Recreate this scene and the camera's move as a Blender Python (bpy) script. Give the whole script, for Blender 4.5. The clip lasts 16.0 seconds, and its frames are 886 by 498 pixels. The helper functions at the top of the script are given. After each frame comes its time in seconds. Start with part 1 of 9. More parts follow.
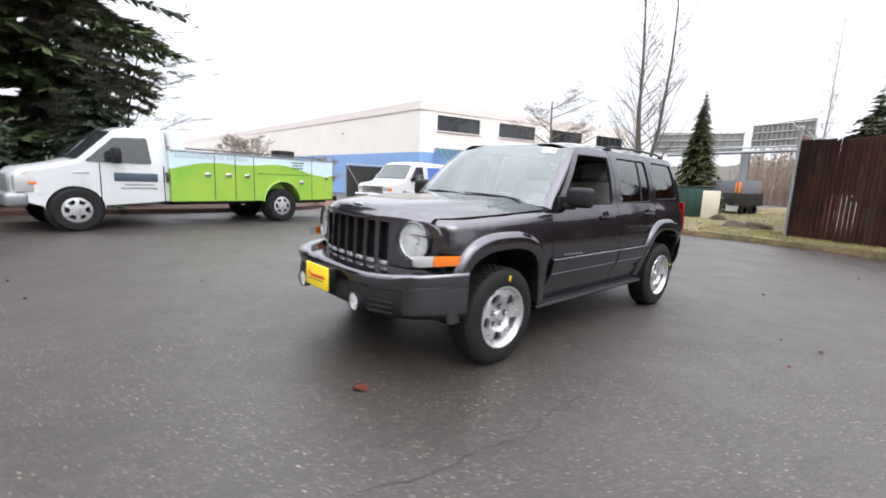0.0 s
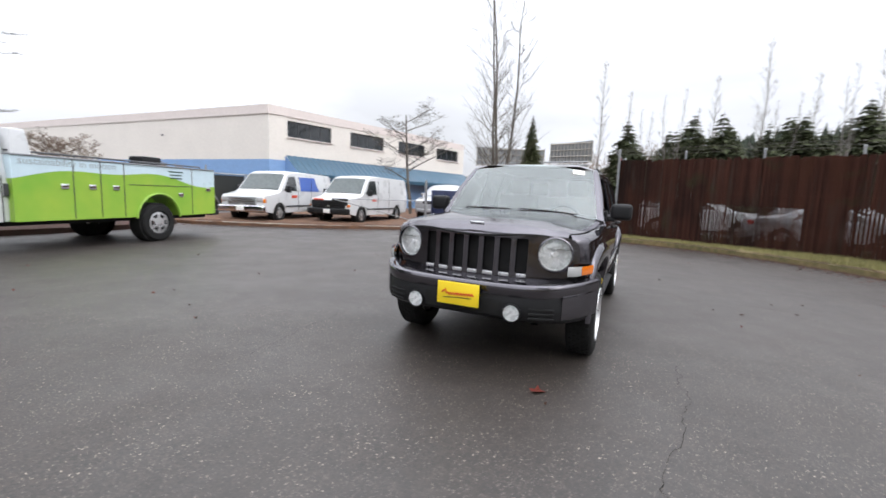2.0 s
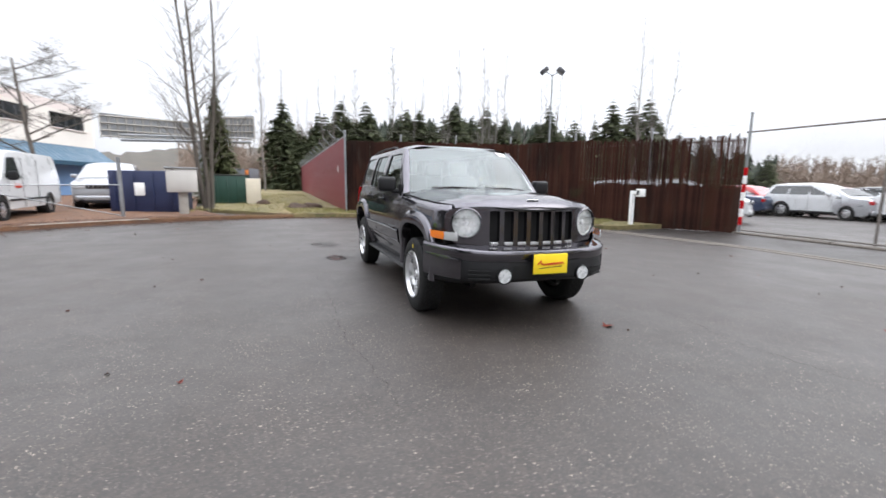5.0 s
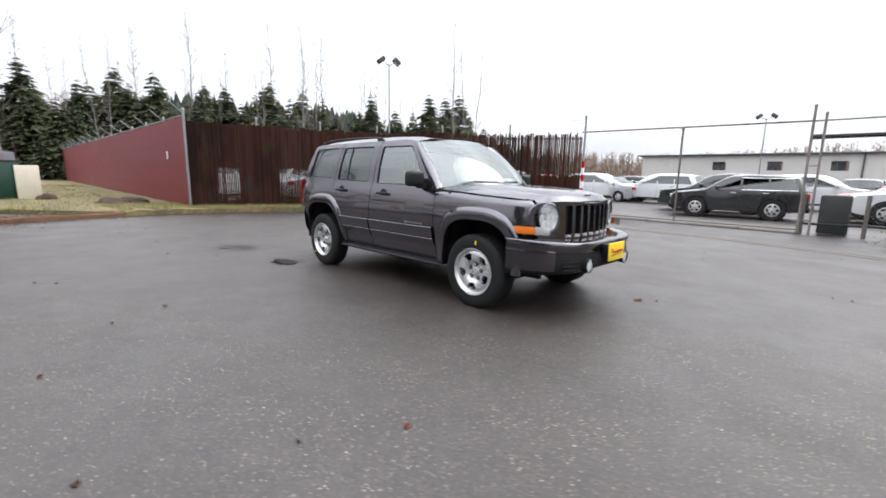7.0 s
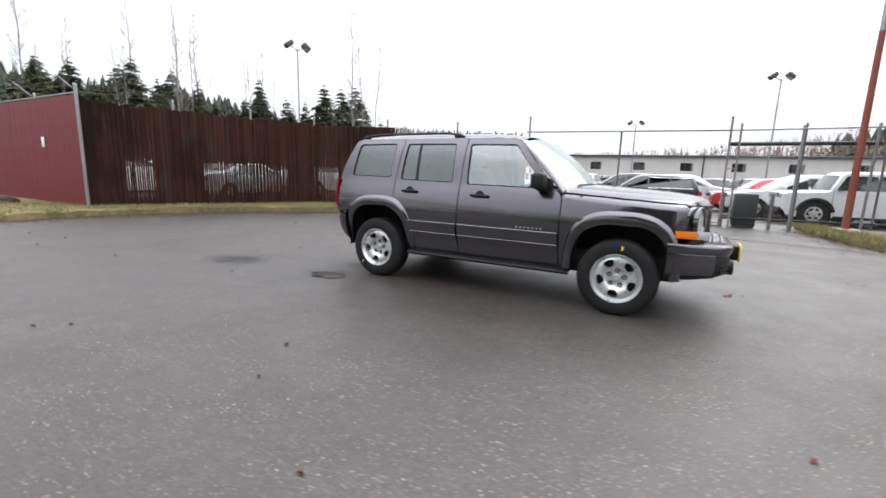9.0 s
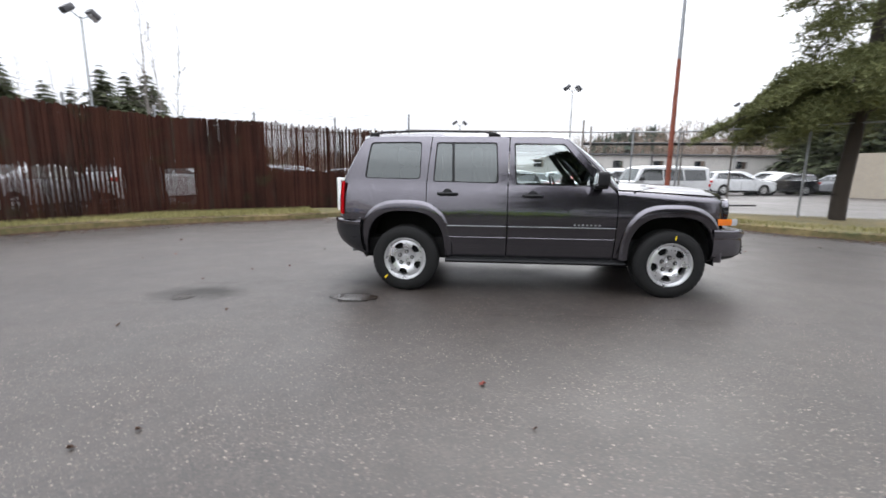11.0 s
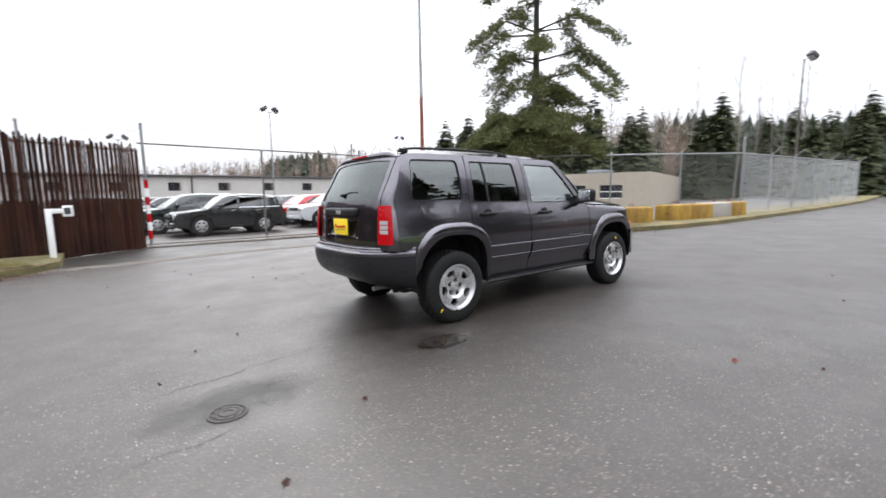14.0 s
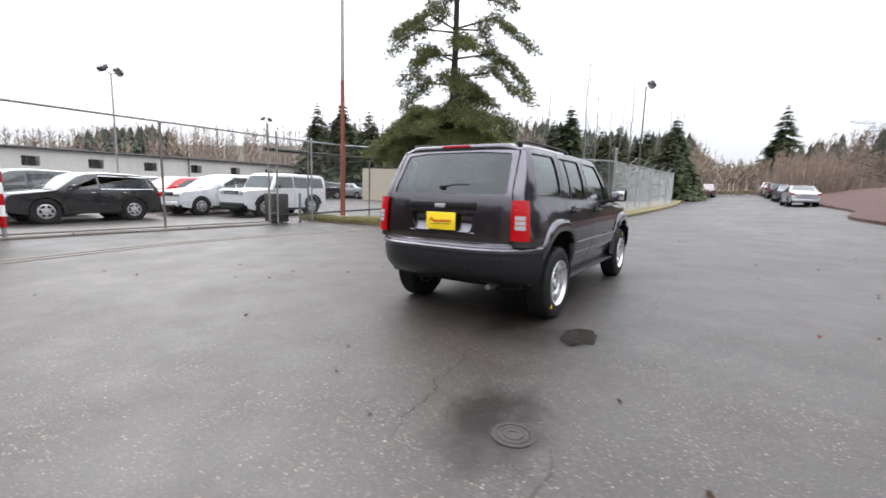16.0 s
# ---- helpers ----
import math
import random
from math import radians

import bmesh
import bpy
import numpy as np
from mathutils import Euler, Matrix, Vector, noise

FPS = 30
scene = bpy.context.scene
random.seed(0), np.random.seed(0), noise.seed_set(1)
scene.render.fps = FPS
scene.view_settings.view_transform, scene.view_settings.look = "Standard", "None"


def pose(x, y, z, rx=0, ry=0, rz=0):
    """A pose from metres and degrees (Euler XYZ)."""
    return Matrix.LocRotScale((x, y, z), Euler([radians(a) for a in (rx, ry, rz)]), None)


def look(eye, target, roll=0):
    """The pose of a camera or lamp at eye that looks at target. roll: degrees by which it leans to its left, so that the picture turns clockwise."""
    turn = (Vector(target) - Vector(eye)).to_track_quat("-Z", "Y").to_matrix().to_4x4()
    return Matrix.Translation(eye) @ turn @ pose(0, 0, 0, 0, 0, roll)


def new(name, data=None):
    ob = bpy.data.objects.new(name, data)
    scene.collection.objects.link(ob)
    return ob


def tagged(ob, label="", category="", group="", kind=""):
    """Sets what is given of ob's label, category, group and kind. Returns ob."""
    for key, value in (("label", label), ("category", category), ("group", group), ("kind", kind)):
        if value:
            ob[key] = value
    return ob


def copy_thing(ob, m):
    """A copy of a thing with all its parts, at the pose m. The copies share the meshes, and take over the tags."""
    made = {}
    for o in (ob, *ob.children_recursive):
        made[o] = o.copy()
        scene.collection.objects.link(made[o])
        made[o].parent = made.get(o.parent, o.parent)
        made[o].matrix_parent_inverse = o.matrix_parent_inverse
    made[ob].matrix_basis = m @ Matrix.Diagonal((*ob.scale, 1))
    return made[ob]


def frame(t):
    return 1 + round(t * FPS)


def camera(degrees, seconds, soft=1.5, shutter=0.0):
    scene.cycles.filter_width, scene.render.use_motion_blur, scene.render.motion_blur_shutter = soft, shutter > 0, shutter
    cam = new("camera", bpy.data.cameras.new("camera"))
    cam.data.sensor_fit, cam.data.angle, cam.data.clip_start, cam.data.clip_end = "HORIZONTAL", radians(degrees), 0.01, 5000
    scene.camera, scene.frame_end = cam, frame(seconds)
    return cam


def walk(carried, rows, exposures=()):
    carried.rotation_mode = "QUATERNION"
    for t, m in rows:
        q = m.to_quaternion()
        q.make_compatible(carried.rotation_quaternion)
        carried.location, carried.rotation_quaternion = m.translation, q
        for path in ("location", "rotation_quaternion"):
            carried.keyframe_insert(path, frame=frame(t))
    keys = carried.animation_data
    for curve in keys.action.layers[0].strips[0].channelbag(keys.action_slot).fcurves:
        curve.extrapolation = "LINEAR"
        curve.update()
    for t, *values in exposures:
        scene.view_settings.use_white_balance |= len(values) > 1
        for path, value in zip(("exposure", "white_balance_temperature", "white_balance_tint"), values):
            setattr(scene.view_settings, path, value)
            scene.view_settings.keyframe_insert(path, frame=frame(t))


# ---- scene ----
cam = camera(91.6, 16.0, 1.6, 0.5)
PATH = [
    (0, (-3.557, -2.676, 1.238), (-2.224, -1.218, 0.928), 2.3),
    (0.5, (-3.976, -2.326, 1.219), (-2.552, -0.942, 0.982), -0.9),
    (1, (-4.391, -1.958, 1.231), (-2.807, -0.762, 0.982), -0.3),
    (1.5, (-4.693, -1.549, 1.205), (-2.984, -0.541, 0.953), -0.1),
    (2, (-4.982, -1.119, 1.246), (-3.175, -0.297, 1.002), 2.1),
    (2.5, (-5.203, -0.667, 1.249), (-3.307, -0.089, 0.978), 1.1),
    (3, (-5.293, -0.146, 1.224), (-3.342, 0.161, 0.907), 0.4),
    (3.5, (-5.311, 0.382, 1.196), (-3.342, 0.329, 0.852), 1.7),
    (4, (-5.26, 0.917, 1.164), (-3.305, 0.69, 0.808), 0.6),
    (4.5, (-5.188, 1.431, 1.2), (-3.262, 0.976, 0.907), 0.7),
    (5, (-5.1, 1.966, 1.196), (-3.248, 1.273, 0.893), 0.7),
    (5.5, (-4.913, 2.497, 1.201), (-3.162, 1.582, 0.888), 0.8),
    (6, (-4.632, 2.996, 1.212), (-3.002, 1.883, 0.888), 0.8),
    (6.5, (-4.264, 3.433, 1.224), (-2.761, 2.156, 0.889), 0.9),
    (7, (-3.814, 3.779, 1.232), (-2.433, 2.375, 0.887), 0.9),
    (7.5, (-3.34, 4.096, 1.215), (-2.022, 2.634, 0.861), -0.1),
    (8, (-2.858, 4.377, 1.228), (-1.678, 2.802, 0.874), 3.4),
    (8.5, (-2.346, 4.654, 1.244), (-1.33, 2.969, 0.888), 4.6),
    (9, (-1.774, 4.819, 1.239), (-0.819, 3.098, 0.884), 1.7),
    (9.5, (-1.231, 5.027, 1.243), (-0.429, 3.229, 0.889), 1.5),
    (10, (-0.653, 5.16, 1.24), (-0.04, 3.29, 0.888), 1.2),
    (10.5, (-0.058, 5.213, 1.233), (0.343, 3.286, 0.882), 1.0),
    (11, (0.54, 5.182, 1.227), (0.714, 3.221, 0.877), 0.7),
    (11.5, (1.125, 5.063, 1.224), (1.071, 3.094, 0.876), 0.5),
    (12, (1.718, 5.004, 1.218), (1.477, 3.055, 0.838), 2.1),
    (12.5, (2.291, 4.822, 1.237), (1.886, 2.903, 0.846), 2.3),
    (13, (2.843, 4.573, 1.219), (2.118, 2.748, 0.838), 1.4),
    (13.5, (3.349, 4.261, 1.201), (2.423, 2.529, 0.827), 0.4),
    (14, (3.84, 3.935, 1.207), (2.636, 2.358, 0.958), -0.8),
    (14.5, (4.266, 3.552, 1.191), (2.943, 2.087, 0.87), -1.9),
    (15, (4.664, 3.141, 1.2), (3.194, 1.812, 0.927), 0.4),
    (15.5, (4.994, 2.668, 1.184), (3.429, 1.462, 0.873), 0.3),
    (16, (5.279, 2.16, 1.204), (3.632, 1.06, 0.924), 1.8),
]
walk(cam, [(t, look(eye, target, roll)) for t, eye, target, roll in PATH], [(0, 0.32), (1.0, 0.12), (2.5, 0.0), (3.5, 0.05), (4.2, 0.15), (7, 0.22), (16, 0.24)])

# ---- light: bright overcast ----
SUN_EL, SUN_AZ = radians(42), radians(200)
world = bpy.data.worlds.new("overcast_sky")
scene.world = world
world.use_nodes = True
wn, wl = world.node_tree.nodes, world.node_tree.links
wn.clear()
sky = wn.new("ShaderNodeTexSky")
sky.sky_type, sky.sun_disc, sky.sun_elevation, sky.sun_rotation = "NISHITA", False, SUN_EL, SUN_AZ
sky.air_density, sky.dust_density, sky.ozone_density = 1.0, 4.0, 1.0
pale = wn.new("ShaderNodeHueSaturation")
pale.inputs["Saturation"].default_value = 0.12
veil = wn.new("ShaderNodeMix")
veil.data_type, veil.blend_type = "RGBA", "MIX"
veil.inputs[0].default_value = 0.72
veil.inputs[7].default_value = (18.5, 19.1, 20.6, 1)
coords = wn.new("ShaderNodeTexCoord")
stretch = wn.new("ShaderNodeMapping")
stretch.inputs["Scale"].default_value = (1, 1, 3.2)
cloud = wn.new("ShaderNodeTexNoise")
cloud.inputs["Scale"].default_value, cloud.inputs["Detail"].default_value = 1.6, 6
ramp = wn.new("ShaderNodeMapRange")
ramp.inputs["From Min"].default_value, ramp.inputs["From Max"].default_value = 0.35, 0.65
ramp.inputs["To Min"].default_value, ramp.inputs["To Max"].default_value = 0.86, 1.13
grey = wn.new("ShaderNodeVectorMath")
grey.operation = "MULTIPLY"
# an overcast sky is brighter overhead than at the horizon
updir = wn.new("ShaderNodeSeparateXYZ")
curve = wn.new("ShaderNodeMath")
curve.operation, curve.use_clamp = "POWER", True
curve.inputs[1].default_value = 1.5
dome = wn.new("ShaderNodeMath")
dome.operation = "MULTIPLY_ADD"
dome.inputs[1].default_value, dome.inputs[2].default_value = 1.70, 0.44
lift = wn.new("ShaderNodeMath")
lift.operation = "MULTIPLY"
back = wn.new("ShaderNodeBackground")
back.inputs["Strength"].default_value = 0.125
outw = wn.new("ShaderNodeOutputWorld")
wl.new(sky.outputs[0], pale.inputs["Color"])
wl.new(pale.outputs[0], veil.inputs[6])
wl.new(coords.outputs["Generated"], stretch.inputs[0])
wl.new(stretch.outputs[0], cloud.inputs["Vector"])
wl.new(cloud.outputs[0], ramp.inputs[0])
wl.new(veil.outputs[2], grey.inputs[0])
wl.new(coords.outputs["Generated"], updir.inputs[0])
wl.new(updir.outputs[2], curve.inputs[0])
wl.new(curve.outputs[0], dome.inputs[0])
wl.new(dome.outputs[0], lift.inputs[0])
wl.new(ramp.outputs[0], lift.inputs[1])
wl.new(lift.outputs[0], grey.inputs[1])
wl.new(grey.outputs[0], back.inputs[0])
wl.new(back.outputs[0], outw.inputs[0])
sun = new("sun", bpy.data.lights.new("sun", "SUN"))
sun.data.energy, sun.data.angle, sun.data.color = 0.6, radians(40), (1.0, 0.97, 0.93)
sun.matrix_world = look((0, 0, 30), (-30 * math.cos(SUN_EL) * math.sin(SUN_AZ), -30 * math.cos(SUN_EL) * math.cos(SUN_AZ), 30 - 30 * math.sin(SUN_EL)))


# ---- materials ----
def mat(name, base, rough=0.6, metal=0.0, vary=0.12, scale=6.0, bump=0.0, bscale=60.0, coat=0.0, tint=None, island=0.0, per_object=0.0, spec=0.5, rvary=0.1, stretch=(1, 1, 1), edge=None):
    """A plain surface with mottling at two scales, fine relief and uneven gloss."""
    m = bpy.data.materials.new(name)
    m.use_nodes = True
    n, l = m.node_tree.nodes, m.node_tree.links
    b = n["Principled BSDF"]
    b.inputs["Metallic"].default_value = metal
    b.inputs["Coat Weight"].default_value = coat
    b.inputs["Coat Roughness"].default_value = 0.04
    b.inputs["Specular IOR Level"].default_value = spec
    if edge:
        b.inputs["Specular Tint"].default_value = (*edge, 1)
    tc = n.new("ShaderNodeTexCoord")
    mp = n.new("ShaderNodeMapping")
    mp.inputs["Scale"].default_value = stretch
    l.new(tc.outputs["Object"], mp.inputs[0])
    big, fine = n.new("ShaderNodeTexNoise"), n.new("ShaderNodeTexNoise")
    big.inputs["Scale"].default_value, fine.inputs["Scale"].default_value = scale, scale * 9
    big.inputs["Detail"].default_value, fine.inputs["Detail"].default_value = 4, 3
    l.new(mp.outputs[0], big.inputs["Vector"]), l.new(mp.outputs[0], fine.inputs["Vector"])
    add = n.new("ShaderNodeMath")
    add.operation = "ADD"
    l.new(big.outputs[0], add.inputs[0]), l.new(fine.outputs[0], add.inputs[1])
    src = add
    if island or per_object:
        rnd = n.new("ShaderNodeNewGeometry") if island else n.new("ShaderNodeObjectInfo")
        k = n.new("ShaderNodeMath")
        k.operation = "MULTIPLY_ADD"
        l.new(rnd.outputs["Random Per Island" if island else "Random"], k.inputs[0])
        k.inputs[1].default_value = island or per_object
        l.new(add.outputs[0], k.inputs[2])
        src = k
    rng = n.new("ShaderNodeMapRange")
    rng.inputs["From Min"].default_value, rng.inputs["From Max"].default_value = 0.6, 1.4 + island + per_object
    l.new(src.outputs[0], rng.inputs[0])
    mix = n.new("ShaderNodeMix")
    mix.data_type = "RGBA"
    lo = [c * (1 - vary) for c in base]
    hi = [min(1, c * (1 + vary)) for c in (tint or base)]
    mix.inputs[6].default_value, mix.inputs[7].default_value = (*lo, 1), (*hi, 1)
    l.new(rng.outputs[0], mix.inputs[0])
    l.new(mix.outputs[2], b.inputs["Base Color"])
    rr = n.new("ShaderNodeMapRange")
    rr.inputs["From Min"].default_value, rr.inputs["From Max"].default_value = 0.3, 0.7
    rr.inputs["To Min"].default_value, rr.inputs["To Max"].default_value = max(0.02, rough - rvary), min(1, rough + rvary)
    l.new(big.outputs[0], rr.inputs[0])
    l.new(rr.outputs[0], b.inputs["Roughness"])
    if bump:
        bt = n.new("ShaderNodeTexNoise")
        bt.inputs["Scale"].default_value, bt.inputs["Detail"].default_value = bscale, 4
        l.new(mp.outputs[0], bt.inputs["Vector"])
        bp = n.new("ShaderNodeBump")
        bp.inputs["Strength"].default_value, bp.inputs["Distance"].default_value = bump, 0.02
        l.new(bt.outputs[0], bp.inputs["Height"])
        l.new(bp.outputs[0], b.inputs["Normal"])
    return m


def glass(name, tint=(0.9, 0.95, 0.95), gloss=1.0, ior=2.5):
    """A thin pane: clear or tinted, with a sharp reflection."""
    m = bpy.data.materials.new(name)
    m.use_nodes = True
    n, l = m.node_tree.nodes, m.node_tree.links
    n.remove(n["Principled BSDF"])
    tr, gl, fr, mx = n.new("ShaderNodeBsdfTransparent"), n.new("ShaderNodeBsdfGlossy"), n.new("ShaderNodeFresnel"), n.new("ShaderNodeMixShader")
    tr.inputs[0].default_value = (*tint, 1)
    gl.inputs["Roughness"].default_value = 0.015
    gl.inputs[0].default_value = (0.94 * gloss, gloss, 0.99 * gloss, 1)
    fr.inputs[0].default_value = ior
    l.new(fr.outputs[0], mx.inputs[0]), l.new(tr.outputs[0], mx.inputs[1]), l.new(gl.outputs[0], mx.inputs[2])
    l.new(mx.outputs[0], n["Material Output"].inputs[0])
    return m


def lens(name, base, rough=0.12):
    m = mat(name, base, rough, vary=0.06, scale=20, coat=0.8)
    b = m.node_tree.nodes["Principled BSDF"]
    b.inputs["Emission Strength"].default_value = 0
    b.inputs["Transmission Weight"].default_value = 0.15
    return m


def asphalt_material(name="damp_asphalt", tone=1.0):
    m = bpy.data.materials.new(name)
    m.use_nodes = True
    n, l = m.node_tree.nodes, m.node_tree.links
    b = n["Principled BSDF"]
    tc = n.new("ShaderNodeTexCoord")

    def noisy(scale, detail=4, rough=0.5):
        t = n.new("ShaderNodeTexNoise")
        t.inputs["Scale"].default_value, t.inputs["Detail"].default_value, t.inputs["Roughness"].default_value = scale, detail, rough
        l.new(tc.outputs["Object"], t.inputs["Vector"])
        return t.outputs[0]

    def ranged(v, a, c, lo, hi):
        r = n.new("ShaderNodeMapRange")
        r.inputs["From Min"].default_value, r.inputs["From Max"].default_value = a, c
        r.inputs["To Min"].default_value, r.inputs["To Max"].default_value = lo, hi
        l.new(v, r.inputs[0])
        return r.outputs[0]

    def mixed(f, c0, c1, kind="MIX"):
        x = n.new("ShaderNodeMix")
        x.data_type, x.blend_type = "RGBA", kind
        if isinstance(f, float):
            x.inputs[0].default_value = f
        else:
            l.new(f, x.inputs[0])
        for slot, c in ((6, c0), (7, c1)):
            if isinstance(c, tuple):
                x.inputs[slot].default_value = (c[0] * tone, c[1] * tone, c[2] * tone, 1)
            else:
                l.new(c, x.inputs[slot])
        return x.outputs[2]

    patches = noisy(0.22, 5, 0.55)
    mid = noisy(2.2, 5)
    grain = noisy(55, 3)
    ground = mixed(ranged(patches, 0.38, 0.62, 0, 1), (0.023, 0.0175, 0.0145), (0.037, 0.029, 0.0248))
    ground = mixed(ranged(mid, 0.3, 0.7, 0, 0.5), ground, (0.046, 0.034, 0.028))
    ground = mixed(ranged(noisy(9, 4, 0.6), 0.42, 0.66, 0, 0.6), ground, (0.060, 0.047, 0.039))
    ground = mixed(ranged(grain, 0.38, 0.62, 0, 0.75), ground, (0.020, 0.017, 0.015))
    # pale stones in the worn top
    vor = n.new("ShaderNodeTexVoronoi")
    vor.inputs["Scale"].default_value = 50
    wob = n.new("ShaderNodeTexNoise")
    wob.inputs["Scale"].default_value, wob.inputs["Detail"].default_value = 70, 2
    l.new(tc.outputs["Object"], wob.inputs["Vector"])
    jag = n.new("ShaderNodeVectorMath")
    jag.operation = "MULTIPLY_ADD"
    jag.inputs[1].default_value = (0.022, 0.022, 0)
    l.new(wob.outputs["Color"], jag.inputs[0]), l.new(tc.outputs["Object"], jag.inputs[2])
    l.new(jag.outputs[0], vor.inputs["Vector"])
    pick = n.new("ShaderNodeSeparateColor")
    l.new(vor.outputs["Color"], pick.inputs[0])
    chosen = n.new("ShaderNodeMath")
    chosen.operation = "MULTIPLY"
    l.new(ranged(vor.outputs["Distance"], 0.30, 0.22, 0, 1), chosen.inputs[0])
    l.new(ranged(pick.outputs[0], 0.44, 0.80, 0, 1), chosen.inputs[1])
    worn = n.new("ShaderNodeMath")
    worn.operation = "MULTIPLY"
    l.new(chosen.outputs[0], worn.inputs[0])
    l.new(ranged(mid, 0.36, 0.6, 0.25, 1.0), worn.inputs[1])
    stone = mixed(pick.outputs[1], (0.11, 0.083, 0.066), (0.36, 0.30, 0.25))
    ground = mixed(worn.outputs[0], ground, stone)
    # a fine salt of grit between the stones
    grit = n.new("ShaderNodeTexVoronoi")
    grit.inputs["Scale"].default_value = 95
    l.new(jag.outputs[0], grit.inputs["Vector"])
    gpick = n.new("ShaderNodeSeparateColor")
    l.new(grit.outputs["Color"], gpick.inputs[0])
    salt = n.new("ShaderNodeMath")
    salt.operation = "MULTIPLY"
    l.new(ranged(grit.outputs["Distance"], 0.42, 0.25, 0, 1), salt.inputs[0])
    l.new(ranged(gpick.outputs[0], 0.45, 0.95, 0, 0.8), salt.inputs[1])
    ground = mixed(salt.outputs[0], ground, mixed(gpick.outputs[1], (0.075, 0.058, 0.048), (0.17, 0.145, 0.125)))
    pits = n.new("ShaderNodeMath")
    pits.operation = "MULTIPLY"
    l.new(ranged(gpick.outputs[2], 0.62, 0.80, 0, 0.85), pits.inputs[0])
    l.new(ranged(noisy(1.1, 5, 0.6), 0.40, 0.62, 0.25, 1.0), pits.inputs[1])
    ground = mixed(pits.outputs[0], ground, (0.014, 0.012, 0.011))
    # damp stains round the manhole and the drain; a third dark patch under the car's rear
    wetness = None
    for cx, cy, rx, ry, turn in ((3.36, 1.22, 0.42, 0.26, 0.25), (1.82, 1.12, 0.26, 0.20, 0.3), (1.55, 0.55, 0.55, 0.30, 0.1)):
        mp = n.new("ShaderNodeMapping")
        mp.vector_type = "TEXTURE"
        mp.inputs["Location"].default_value, mp.inputs["Rotation"].default_value, mp.inputs["Scale"].default_value = (cx, cy, 0), (0, 0, turn), (rx, ry, 50)
        l.new(tc.outputs["Object"], mp.inputs[0])
        far = n.new("ShaderNodeVectorMath")
        far.operation = "LENGTH"
        l.new(mp.outputs[0], far.inputs[0])
        rag = n.new("ShaderNodeMath")
        rag.operation = "MULTIPLY_ADD"
        rag.inputs[1].default_value = 1.6
        l.new(noisy(5, 4), rag.inputs[0]), l.new(far.outputs["Value"], rag.inputs[2])
        spot = ranged(rag.outputs[0], 1.2, 2.1, 0.95, 0.0)
        if wetness is None:
            wetness = spot
        else:
            mx = n.new("ShaderNodeMath")
            mx.operation = "MAXIMUM"
            l.new(wetness, mx.inputs[0]), l.new(spot, mx.inputs[1])
            wetness = mx.outputs[0]
    ground = mixed(wetness, ground, (0.014, 0.012, 0.010))
    l.new(ground, b.inputs["Base Color"])
    sheen = n.new("ShaderNodeMath")
    sheen.operation = "ADD"
    l.new(ranged(patches, 0.36, 0.62, 0.46, 0.58), sheen.inputs[0]), l.new(ranged(noisy(1.4, 6, 0.6), 0.35, 0.65, -0.06, 0.06), sheen.inputs[1])
    wet_sheen = sheen.outputs[0]
    damp = n.new("ShaderNodeMath")
    damp.operation = "MULTIPLY_ADD"
    damp.inputs[1].default_value = -0.05
    l.new(wetness, damp.inputs[0]), l.new(wet_sheen, damp.inputs[2])
    l.new(damp.outputs[0], b.inputs["Roughness"])
    l.new(ranged(wetness, 0, 1, 0.66, 0.22), b.inputs["Specular IOR Level"])
    bp = n.new("ShaderNodeBump")
    bp.inputs["Strength"].default_value, bp.inputs["Distance"].default_value = 0.22, 0.006
    l.new(grain, bp.inputs["Height"])
    bp2 = n.new("ShaderNodeBump")
    bp2.inputs["Strength"].default_value, bp2.inputs["Distance"].default_value = 0.5, 0.01
    l.new(ranged(worn.outputs[0], 0, 1, 0, 1), bp2.inputs["Height"])
    l.new(bp.outputs[0], bp2.inputs["Normal"])
    l.new(bp2.outputs[0], b.inputs["Normal"])
    return m


